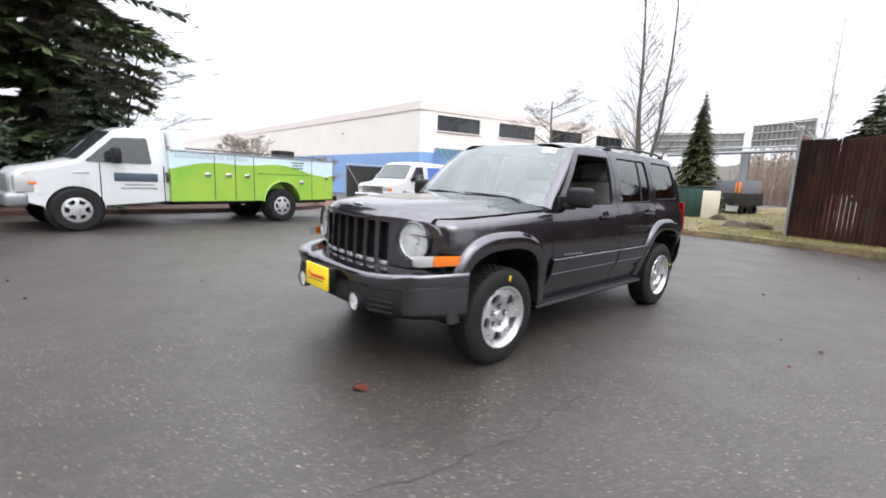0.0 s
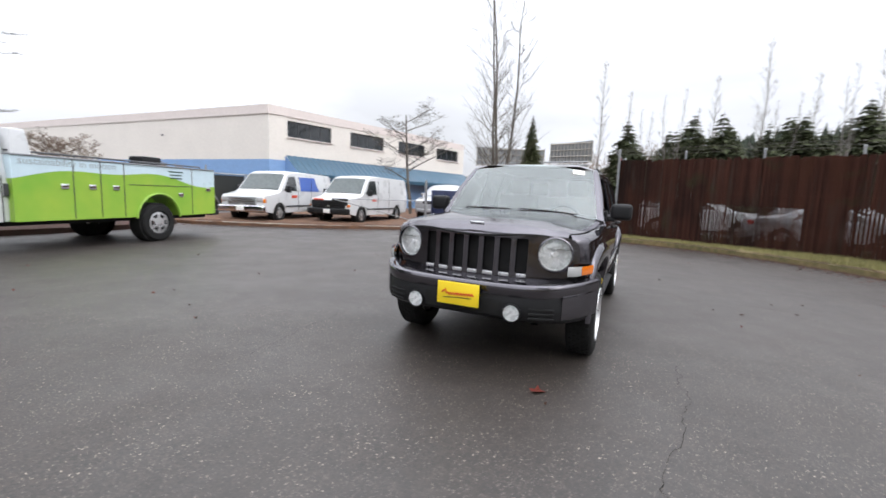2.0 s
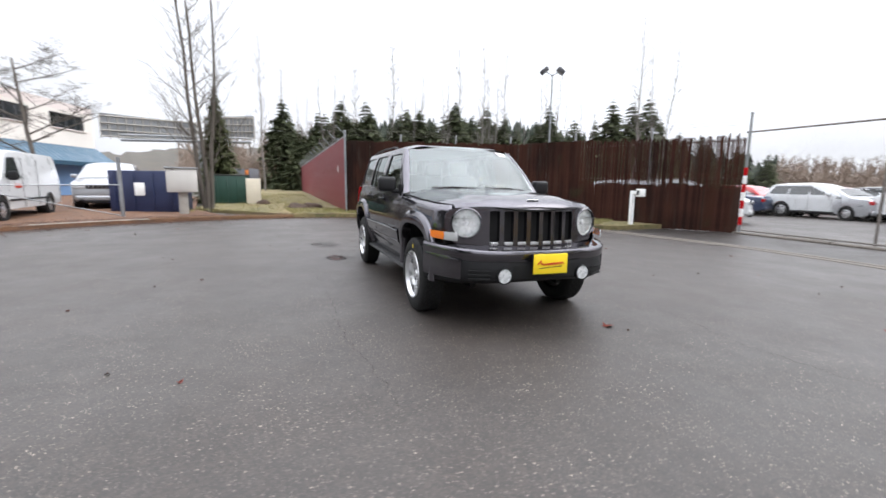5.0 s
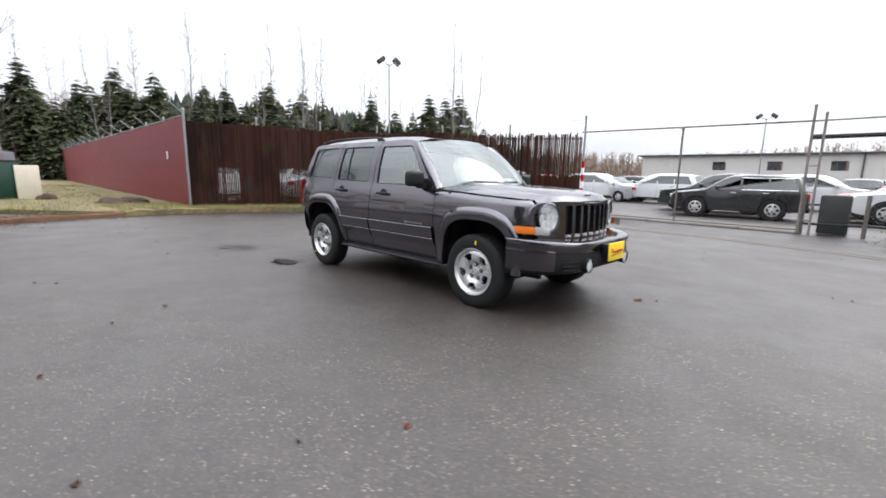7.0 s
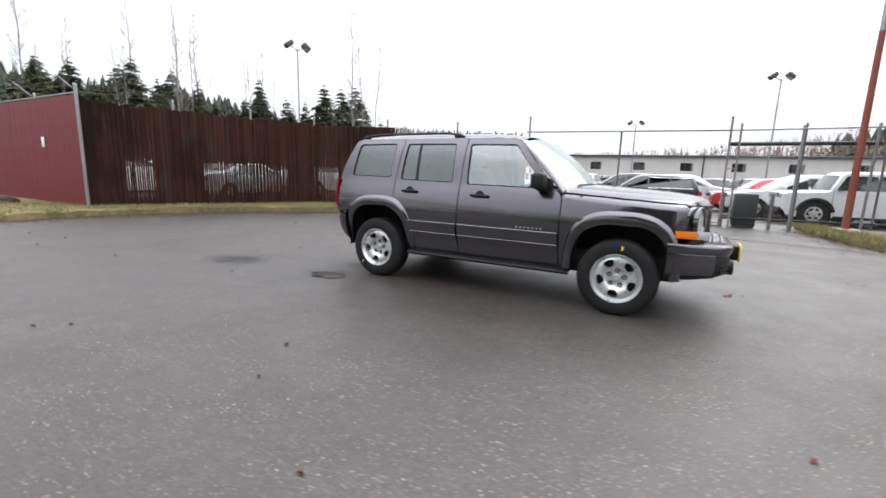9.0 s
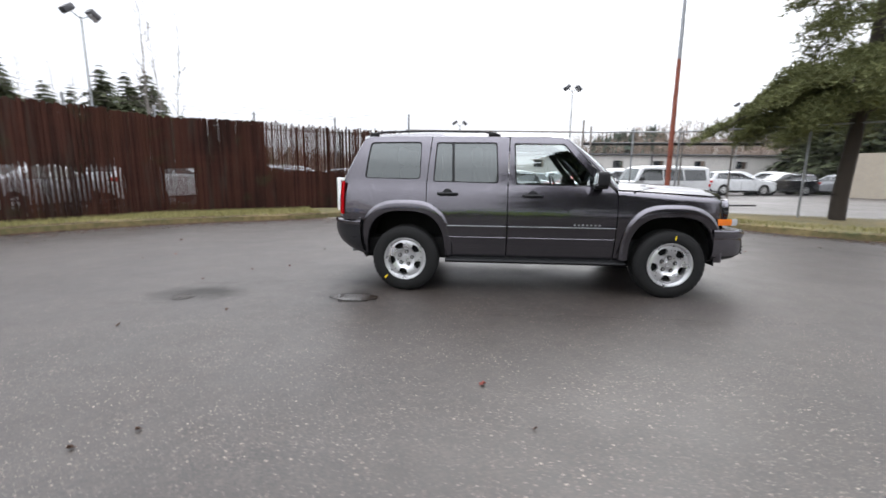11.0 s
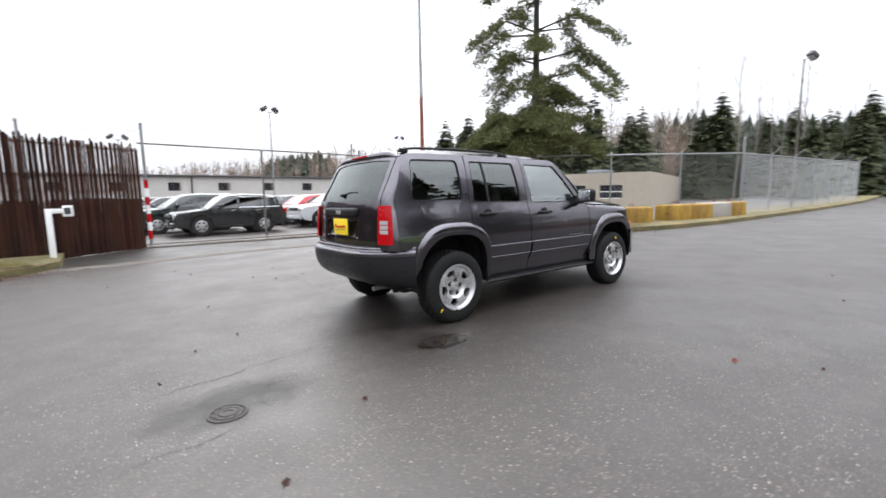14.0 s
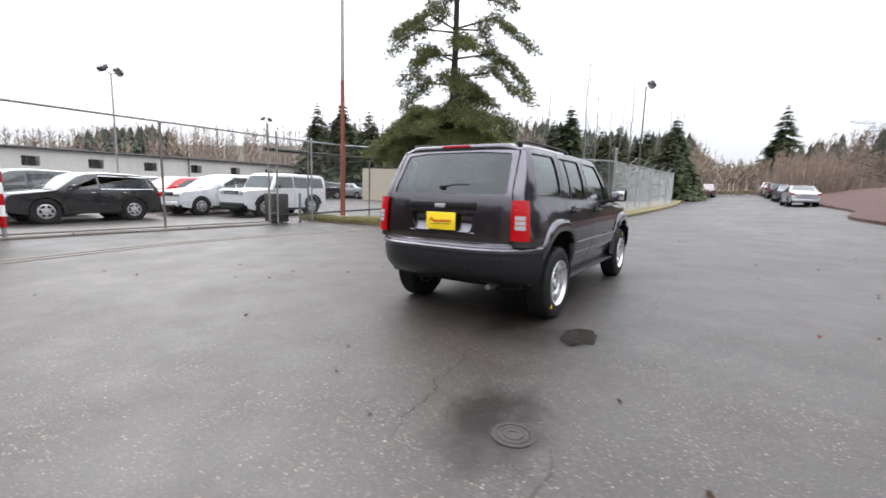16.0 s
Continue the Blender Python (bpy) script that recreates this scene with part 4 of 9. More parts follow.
# ---- buildings ----
def wall_slab(parent, name, a, b, z0, z1, m, thick=0.25, holes=()):
    """An upright wall between two points of the plan, with real openings (s0, s1, h0, h1)."""
    a, b = Vector(a), Vector(b)
    L = (b - a).length
    d = (b - a) / L
    bm = bmesh.new()
    panel(bm, [(0, z0), (0, z1), (L, z1), (L, z0)], [[(s0, h0), (s0, h1), (s1, h1), (s1, h0)] for s0, s1, h0, h1 in holes], lambda s, z: (a.x + d.x * s, a.y + d.y * s, z), 60, thick, (-d.y * 1, d.x * 1, 0))
    return part(name, bm, m, parent, smooth=False)


def office():
    o = thing("office_building", "two-storey cream concrete building with a blue band and awning", "building")
    c = Vector((12.7, 17.5))
    front = Vector((0.98, -0.2)).normalized()
    side = Vector((0.0, 1.0))
    B, S = c + front * 19, c + side * 60
    z0, zb, zt, zp = -0.4, 2.90, 5.32, 5.80
    wins = [(1.15 + 4.62 * k, 4.25 + 4.62 * k, 4.22, 5.12) for k in range(4)]
    wall_slab(o, "blue_wall", c, B, z0, zb, M["blue"])
    wall_slab(o, "front_wall", c, B, zb, zt, M["stucco"], holes=wins)
    wall_slab(o, "parapet", c - front * 0.06 - side * 0.06, B, zt, zp, M["parapet"], 0.4)
    wall_slab(o, "side_blue_wall", S, c, z0, zb, M["blue"])
    wall_slab(o, "side_wall", S, c, zb, zt, M["stucco"])
    wall_slab(o, "side_parapet", S, c - front * 0.06 - side * 0.06, zt, zp, M["parapet"], 0.4)
    far = B + side * 60
    quick("roof", [(p.x, p.y, zt + 0.05) for p in (c, B, far, S)], [(0, 1, 2, 3)], M["roofing"], o)
    nrm = Vector((front.y, -front.x))
    for s0, s1, h0, h1 in wins:
        w = new("window")
        w.parent = o
        p, q = c + front * s0 - nrm * 0.12, c + front * s1 - nrm * 0.12
        bm = bmesh.new()
        for k in range(5):
            e = p.lerp(q, k / 4)
            rod(bm, (e.x, e.y, h0), (e.x, e.y, h1), 0.035, n=4)
        for h in (h0 + 0.02, h1 - 0.02):
            rod(bm, (p.x, p.y, h), (q.x, q.y, h), 0.035, n=4)
        part("frame", bm, M["frame_dark"], w)
        for k in range(4):
            e, g = p.lerp(q, k / 4), p.lerp(q, (k + 1) / 4)
            quick("pane", [(e.x, e.y, h0), (g.x, g.y, h0), (g.x, g.y, h1), (e.x, e.y, h1)], [(0, 1, 2, 3)], M["window_dark"], w)
        bm = bmesh.new()
        m_ = c + front * (s0 + s1) / 2 + nrm * 0.03
        box(bm, (0, 0, 0), (s1 - s0 + 0.1, 0.12, 0.06), 0.01, Matrix.Translation((m_.x, m_.y, h0 - 0.03)) @ Matrix.Rotation(math.atan2(front.y, front.x), 4, "Z"))
        part("sill", bm, M["parapet"], w)
    # ribbed awning
    aw = new("awning")
    aw.parent = o
    a0 = c + front * 1.0
    bm = bmesh.new()
    n = 90
    rows = []
    for i in range(n + 1):
        p = a0 + front * (18 * i / n)
        lift = 0.03 if i % 2 else 0.0
        t, f = p + nrm * 0.05, p + nrm * 1.25
        rows.append([bm.verts.new((t.x, t.y, 3.18 + lift)), bm.verts.new((f.x, f.y, 2.2 + lift)), bm.verts.new((f.x, f.y, 1.98))])
    for A, Bq in zip(rows, rows[1:]):
        for k in range(2):
            bm.faces.new((A[k], A[k + 1], Bq[k + 1], Bq[k]))
    part("awning_sheet", bm, M["awning"], aw, smooth=False)
    bm = bmesh.new()
    f = a0 + nrm * 1.25
    vs = [bm.verts.new(v) for v in ((a0.x, a0.y, 3.18), (f.x, f.y, 2.2), (f.x, f.y, 1.98), (a0.x, a0.y, 1.98))]
    bm.faces.new(vs)
    part("awning_end", bm, M["blue"], aw)
    for s in (9, 22, 34):
        bm = bmesh.new()
        p = c + side * s - Vector((side.y, -side.x)) * -0.12
        box(bm, (p.x, p.y, 4.4), (0.25, 0.25, 0.16), 0.03)
        part("wall_lamp", bm, M["frame_dark"], o)
    # low wing further back
    w = thing("office_wing", "low cream concrete wing behind the trees", "building")
    d = S
    e = S + Vector((-0.98, 0.2)) * 24
    wall_slab(w, "wing_wall", e, d, -0.3, 5.0, M["stucco"])
    wall_slab(w, "wing_band", e, d, 5.0, 5.6, M["parapet"])


office()


def warehouse():
    w = thing("warehouse", "long low pale grey warehouse with small dark windows", "building")
    a, b, zt = (15.3, -48.0), (-62.0, -48.4), 3.55
    z0 = -0.9
    holes = [(7.0 + 4.6 * k, 8.2 + 4.6 * k, zt - 1.55, zt - 0.7) for k in range(14)]
    wall_slab(w, "front_wall", a, b, z0, zt, M["grey_wall"], 0.3, holes)
    wall_slab(w, "end_wall", (15.3, -66), a, z0, zt, M["grey_wall"])
    quick("roof", [(15.6, -47.7, zt + 0.02), (-62, -48.1, zt + 0.02), (-62, -67, zt + 0.9), (15.6, -67, zt + 0.9)], [(0, 1, 2, 3)], M["roofing"], w)
    bm = bmesh.new()
    rod(bm, (15.7, -47.7, zt), (-62, -48.1, zt), 0.09, n=6)
    part("gutter", bm, M["frame_dark"], w)
    for s0, s1, h0, h1 in holes:
        t = s0 / 78.2
        x, y = lerp(a[0], b[0], t), lerp(a[1], b[1], t)
        v = new("window")
        v.parent = w
        quick("pane", [(x, y - 0.15, h0), (x - 1.2, y - 0.17, h0), (x - 1.2, y - 0.17, h1), (x, y - 0.15, h1)], [(0, 1, 2, 3)], M["window_dark"], v)
        bm = bmesh.new()
        rod(bm, (x - 0.6, y - 0.1, h0), (x - 0.6, y - 0.1, h1), 0.04, n=4)
        rod(bm, (x, y - 0.1, h0), (x - 1.2, y - 0.1, h0), 0.05, n=4)
        part("frame", bm, M["frame_dark"], v)
    for x in (-3, -19, -35):
        bm = bmesh.new()
        rod(bm, (x, -47.95, z0), (x, -47.95, zt), 0.07, n=6)
        part("downpipe", bm, M["frame_dark"], w)


warehouse()


def shop():
    s = thing("workshop_building", "flat tan concrete workshop with dark windows beyond the wire fence", "building")
    a, b = (-23.4, -26.0), (-28.6, -12.6)
    z0, zt = -0.3, 2.75
    L = math.dist(a, b)
    holes = [(5.16, 6.0, 0.7, 1.45), (7.91, 9.54, 0.79, 1.83), (9.86, 10.33, 0.85, 1.5), (10.67, 12.37, 0.74, 1.82)]
    wall_slab(s, "front_wall", a, b, z0, zt, M["tan"], 0.3, holes)
    wall_slab(s, "end_wall", b, (-46.5, -18.3), z0, zt, M["tan"])
    quick("roof", [(a[0], a[1], zt), (b[0], b[1], zt), (-46.5, -18.3, zt), (-41.3, -31.7, zt)], [(0, 1, 2, 3)], M["roofing"], s)
    d = (Vector(b) - Vector(a)).normalized()
    nrm = Vector((d.y, -d.x))
    for s0, s1, h0, h1 in holes:
        v = new("window")
        v.parent = s
        p, q = Vector(a) + d * s0 + Vector((-d.y, d.x)) * 0.15, Vector(a) + d * s1 + Vector((-d.y, d.x)) * 0.15
        quick("pane", [(p.x, p.y, h0), (q.x, q.y, h0), (q.x, q.y, h1), (p.x, p.y, h1)], [(0, 1, 2, 3)], M["window_dark"], v)
        bm = bmesh.new()
        for h in (h0, (h0 + h1) / 2, h1):
            rod(bm, (p.x, p.y, h), (q.x, q.y, h), 0.04, n=4)
        part("frame", bm, M["white_label"], v)
    bm = bmesh.new()
    p = Vector(a) + d * 5.61 - nrm * 0.05
    box(bm, (0, 0, 0), (1.90, 0.06, 0.3), 0.01, Matrix.Translation((p.x, p.y, 2.25)) @ Matrix.Rotation(math.atan2(d.y, d.x), 4, "Z"))
    part("sign_board", bm, M["white_label"], s, "pale sign, unreadable")
    bm = bmesh.new()
    box(bm, (-29.5, -17.5, zt + 0.18), (1.8, 1.4, 0.36), 0.05)
    part("roof_unit", bm, M["galv"], s)


shop()


# ---- poles and lamps ----
def flood_pole(x, y, h, twin=True, turn=0.0, wood=False):
    p = thing("lamp_post", "tall pole with weathered floodlights" if not wood else "tall wooden pole with one lamp", "lamp post", at(x, y, turn), group="yard lamps")
    bm = bmesh.new()
    rod(bm, (0, 0, -0.2), (0, 0, h), 0.065, 0.04, 10)
    part("pole", bm, M["galv"] if not wood else M["bark"], p)
    for s in ((-1, 1) if twin else (1,)):
        head = new("lamp_head")
        head.parent = p
        bm = bmesh.new()
        rod(bm, (0, 0, h - 0.1), (s * 0.35, 0, h + 0.12), 0.03, n=6)
        part("bracket", bm, M["galv"], head)
        bm = bmesh.new()
        box(bm, (0, 0, 0), (0.50, 0.42, 0.26), 0.06, Matrix.Translation((s * 0.50, 0, h + 0.2)) @ Matrix.Rotation(s * radians(38), 4, "Y"))
        part("housing", bm, M["frame_dark"], head)
        bm = bmesh.new()
        box(bm, (s * 0.06, 0, -0.14), (0.40, 0.34, 0.02), 0.005, Matrix.Translation((s * 0.50, 0, h + 0.2)) @ Matrix.Rotation(s * radians(38), 4, "Y"))
        part("glass_front", bm, M["clear_lens"], head)


flood_pole(18.4, -13.8, 8.1, True, 70)
flood_pole(-6.2, -30.5, 7.9, True, 20)
flood_pole(-26.0, -3.35, 7.9, False, 150, True)
flood_pole(3.0, -40.0, 6.4, True, 10)
flood_pole(-26, -44.0, 8.5, True, 10)


def red_pole():
    p = thing("steel_pole", "tall tapered steel pole with rusty red paint on its lower part", "pole", at(-5.25, -9.1, 0))
    bm = bmesh.new()
    rod(bm, (0, 0, 0.1), (0.02, 0, 4.7), 0.080, 0.062, 14)
    part("lower_shaft", bm, M["rust"], p, "rusty red lower shaft")
    bm = bmesh.new()
    rod(bm, (0.02, 0, 4.69), (0.05, 0, 13), 0.060, 0.038, 12)
    part("upper_shaft", bm, M["galv"], p, "grey upper shaft")
    bm = bmesh.new()
    lathe(bm, [(0.30, -0.1), (0.30, 0.16), (0.26, 0.2), (0.001, 0.2)], 20, "z")
    part("footing", bm, M["concrete"], p)


red_pole()


def keypad_post():
    k = thing("keypad_post", "white bent steel post carrying a small keypad box", "post", at(4.85, -7.65, 0, 0.10))
    bm = bmesh.new()
    box(bm, (0, 0, 0.5), (0.10, 0.10, 1.06), 0.01)
    part("stem", bm, M["white_label"], k)
    bm = bmesh.new()
    box(bm, (-0.14, 0, 0.985), (0.36, 0.09, 0.09), 0.01)
    part("arm", bm, M["white_label"], k)
    bm = bmesh.new()
    box(bm, (-0.30, 0, 0.98), (0.16, 0.20, 0.22), 0.015)
    part("keypad_box", bm, M["white_label"], k)
    bm = bmesh.new()
    box(bm, (-0.30, 0.102, 0.985), (0.10, 0.01, 0.13), 0.003)
    part("keypad", bm, M["frame_dark"], k, "dark keypad")


keypad_post()


def meter_box():
    k = thing("meter_box", "pale grey utility box on a stubby white post", "utility box", at(10.5, 4.85, 8, 0.0))
    bm = bmesh.new()
    box(bm, (0, 0, 0.40), (0.22, 0.26, 0.84), 0.02)
    part("stem", bm, M["concrete"], k)
    bm = bmesh.new()
    box(bm, (0, 0, 1.16), (0.50, 0.82, 0.72), 0.025)
    part("cabinet", bm, M["grey_wall"], k)
    bm = bmesh.new()
    box(bm, (-0.255, 0, 1.14), (0.012, 0.70, 0.58), 0.008)
    part("cabinet_door", bm, M["grey_wall"], k)
    bm = bmesh.new()
    box(bm, (0, 0, 1.54), (0.58, 0.90, 0.04), 0.012)
    part("lid", bm, M["galv"], k)


meter_box()


def hydrant():
    h = thing("fire_hydrant", "small yellow fire hydrant behind the utility truck", "hydrant", at(3.5, 12.0, 0, 0.1))
    bm = bmesh.new()
    lathe(bm, [(0.16, 0), (0.16, 0.06), (0.11, 0.08), (0.10, 0.45), (0.14, 0.47), (0.14, 0.52), (0.11, 0.60), (0.05, 0.66), (0.04, 0.72), (0.001, 0.72)], 18, "z")
    part("barrel", bm, M["kerb_yellow"], h)
    for a in (0, 120, 240):
        bm = bmesh.new()
        t = radians(a)
        rod(bm, (0.08 * math.cos(t), 0.08 * math.sin(t), 0.38), (0.19 * math.cos(t), 0.19 * math.sin(t), 0.38), 0.055, n=10)
        part("nozzle", bm, M["kerb_yellow"], h)


hydrant()


def block(x, y, rz, yellow, length=2.35):
    b = thing("concrete_block", "worn yellow painted concrete barrier block with rust stains" if yellow else "bare grey concrete barrier block with one yellow end", "barrier", at(x, y, rz), group="barrier blocks")
    bm = bmesh.new()
    for s in (-1, 1):
        box(bm, (s * length / 4, 0, 0.35), (length / 2 + 0.01, 0.62, 0.70), 0.07, seg=3)
    for v in bm.verts:
        v.co += Vector((noise.noise(v.co * 3 + Vector((x, 0, 0))), noise.noise(v.co * 3.3), noise.noise(v.co * 2.7))) * 0.012
    part("block_body", bm, M["block_yellow"] if yellow else M["concrete"], b)
    if not yellow:
        bm = bmesh.new()
        box(bm, (length / 4 + 0.06, 0, 0.352), (length / 2 - 0.10, 0.628, 0.712), 0.07, seg=3)
        part("painted_end", bm, M["block_yellow"], b, "yellow painted end")
    for s in (-0.45, 0.45):
        bm = bmesh.new()
        tube(bm, [(s - 0.08, 0, 0.70), (s - 0.07, 0, 0.80), (s + 0.07, 0, 0.80), (s + 0.08, 0, 0.70)], 0.014, 6)
        part("lifting_eye", bm, M["rust"], b)


for x, y, rz, yel in ((-9.98, -4.1, 164, 1), (-13.0, -3.35, 166, 1), (-15.2, -2.95, 168, 0)):
    block(x, y, rz, yel)


# ---- yard clutter beyond the leaf bed ----
def skip(name, label, x, y, rz, s, m, lid=True):
    k = thing(name, label, "container", at(x, y, rz, 0.1))
    bm = bmesh.new()
    box(bm, (0, 0, s[2] / 2), s, 0.02)
    part("bin_body", bm, m, k)
    for i in range(4):
        bm = bmesh.new()
        box(bm, (-s[0] / 2 - 0.02, lerp(-0.42, 0.42, i / 3) * s[1], s[2] / 2), (0.05, 0.06, s[2] * 0.9), 0.008)
        part("rib", bm, m, k)
    if lid:
        bm = bmesh.new()
        box(bm, (0, 0, s[2] + 0.03), (s[0] + 0.06, s[1] + 0.06, 0.05), 0.015)
        part("lid", bm, M["box_black"], k)
    return k


skip("skip_bin", "dark green steel skip with a black lid", 17.7, 4.2, 12, (1.3, 1.5, 1.3), M["box_green"])
skip("skip_bin", "black steel skip beside the grass", 18.9, 4.4, 5, (1.2, 1.3, 1.15), M["box_black"])
stack = skip("tarp_stack", "stack covered with a dark blue tarpaulin", 12.4, 6.1, -8, (1.4, 2.0, 1.35), M["box_blue"], False)
bm = bmesh.new()
box(bm, (-0.735, 0.1, 0.75), (0.012, 0.30, 0.42), 0.003)
part("notice", bm, M["white_label"], stack, "white notice, unreadable")
bm = bmesh.new()
box(bm, (0, 0, 0.6), (0.08, 0.62, 1.2), 0.015)
leaning = thing("leaning_panel", "cream board leaning by the skips", "board", at(16.6, 3.15, 8, 0.1))
part("board", bm, M["cream_board"], leaning)
for x, y, r, sx, sy, sz in ((16.4, 2.75, 0.32, 1.0, 0.9, 0.75), (13.4, 1.4, 0.42, 1.3, 0.9, 0.42), (13.5, 0.85, 0.46, 1.2, 0.8, 0.42)):
    bm = bmesh.new()
    bmesh.ops.create_icosphere(bm, subdivisions=3, radius=r)
    for v in bm.verts:
        v.co *= 1 + 0.4 * noise.noise(v.co * 3 + Vector((x, y, 0))) + 0.15 * noise.noise(v.co * 11)
        v.co = Vector((v.co.x * sx, v.co.y * sy, v.co.z * sz))
    rk = part("boulder", bm, M["mould"], None)
    rk.matrix_world = at(x, y, 30 * x, 0.15)
    tagged(rk, "dark brown earthy boulder on the grass", "rock", "boulders")


def dump_trailer():
    k = thing("dump_trailer", "black dump trailer with orange sideboards", "trailer", at(24.2, 4.35, 75, 0.0) @ Matrix.Scale(0.92, 4))
    bm = bmesh.new()
    box(bm, (0, 0, 1.0), (1.9, 3.0, 0.75), 0.03)
    part("trailer_bed", bm, M["box_black"], k)
    for x in (-0.93, 0.93):
        bm = bmesh.new()
        box(bm, (x, 0.2, 1.66), (0.05, 2.5, 0.60), 0.006)
        part("sideboard", bm, M["orange"], k, "orange sideboards")
        for i in range(4):
            bm = bmesh.new()
            box(bm, (x, -0.95 + 0.75 * i, 1.66), (0.09, 0.07, 0.66), 0.006)
            part("stake", bm, M["box_black"], k)
    for y, m in ((-1.08, M["orange"]), (1.48, M["slate"])):
        bm = bmesh.new()
        box(bm, (0, y, 1.68), (1.86, 0.05, 0.68), 0.006)
        part("end_board", bm, m, k)
    bm = bmesh.new()
    box(bm, (-0.98, 0, 1.70), (0.04, 1.9, 0.74), 0.006)
    part("front_panel", bm, M["slate"], k, "grey sheet panel")
    for y in (-0.55, 0.35):
        for x in (-0.9, 0.9):
            bm = bmesh.new()
            lathe(bm, [(0.2, -0.1), (0.36, -0.1), (0.38, 0), (0.36, 0.1), (0.2, 0.1), (0.001, 0.08)], 18, "x", (x, y, 0.38))
            part("wheel", bm, M["rubber"], k)
    for z in (0.72, 0.9, 1.1, 1.3):
        bm = bmesh.new()
        box(bm, (-0.97, 0, z), (0.04, 2.9, 0.05), 0.006)
        part("rub_rail", bm, M["box_black"], k)


dump_trailer()


def pipe_gate():
    g = thing("pipe_gate", "galvanised pipe gate frames with black screen cloth", "gate")
    for x0, y0, x1, y1, dark in ((5.5, 13.3, 7.2, 13.0, True), (7.3, 13.0, 9.5, 12.8, True)):
        za = gz(x0, y0) + 0.1
        bm = bmesh.new()
        for p, q in (((x0, y0, za), (x0, y0, za + 1.6)), ((x1, y1, za), (x1, y1, za + 1.6)), ((x0, y0, za + 1.55), (x1, y1, za + 1.55)), ((x0, y0, za + 0.2), (x1, y1, za + 0.2)), ((x0, y0, za + 1.55), (lerp(x0, x1, 0.5), lerp(y0, y1, 0.5), za + 0.2))):
            rod(bm, p, q, 0.03)
        part("pipe_frame", bm, M["galv"], g)
        quick("screen_cloth", [(x0, y0 + 0.05, za + 0.2), (x1, y1 + 0.05, za + 0.2), (x1, y1 + 0.05, za + 1.5), (x0, y0 + 0.05, za + 1.5)], [(0, 1, 2, 3)], M["box_black"], g)
    for a, b, h in (((5.5, 8.8), (8.6, 6.1), 0.95),):
        za, zb = gz(*a), gz(*b)
        bm = bmesh.new()
        rod(bm, (a[0] + 1.0, a[1] - 0.6, za + 0.95), (b[0] + 0.6, b[1], zb + 1.0), 0.014)
        rod(bm, (a[0] + 1.0, a[1] - 0.6, za + 0.95), (b[0] + 0.6, b[1], zb + 0.15), 0.014)
        rod(bm, (b[0] + 0.6, b[1], zb), (b[0] + 0.6, b[1], zb + 1.75), 0.05)
        part("swing_arm", bm, M["galv"], g)
    return g


pipe_gate()


def billboard():
    b = thing("billboard", "large grey billboard frames seen from behind on a steel column", "billboard", pose(47.6, 9.6, gz(47, 10)) @ Matrix.Scale(0.93, 4))
    bm = bmesh.new()
    rod(bm, (0, 0, -1), (0, 0, 5.6), 0.45, n=16)
    part("column", bm, M["galv"], b)
    bm = bmesh.new()
    rod(bm, (-2.5, 7, 5.2), (-1.4, -5.2, 5.55), 0.16, n=8)
    rod(bm, (-2.7, 7, 5.7), (-1.6, -5.2, 5.95), 0.09, n=6)
    part("beam", bm, M["galv"], b)
    for y0, x0, y1, x1, z0, z1 in ((0.4, 0, 8.6, -2.5, 5.5, 7.5), (-0.4, 0, -5.6, -1.5, 6.0, 8.2)):
        v = new("board_panel")
        v.parent = b
        quick("sheet_back", [(x0, y0, z0), (x1, y1, z0), (x1, y1, z1 + 0.3), (x0, y0, z1)], [(0, 1, 2, 3)], M["galv"], v)
        bm = bmesh.new()
        for k in range(13):
            x, y = lerp(x0, x1, k / 12) - 0.15, lerp(y0, y1, k / 12)
            rod(bm, (x, y, z0 - 0.2), (x, y, z1 + 0.2), 0.07, n=4)
        for z in (z0, lerp(z0, z1, 0.3), lerp(z0, z1, 0.65), z1):
            rod(bm, (x0 - 0.2, y0, z), (x1 - 0.2, y1, z), 0.07, n=4)
        part("frame_lattice", bm, M["concrete"], v)


billboard()


# ---- trees ----
def limb(verts, faces, p0, p1, r0, r1, n=4):
    p0, p1 = Vector(p0), Vector(p1)
    q = (p1 - p0).to_track_quat("Z", "Y")
    k = len(verts)
    for p, r in ((p0, r0), (p1, r1)):
        for i in range(n):
            a = 2 * math.pi * i / n
            verts.append(tuple(p + q @ Vector((r * math.cos(a), r * math.sin(a), 0))))
    for i in range(n):
        faces.append((k + i, k + (i + 1) % n, k + n + (i + 1) % n, k + n + i))


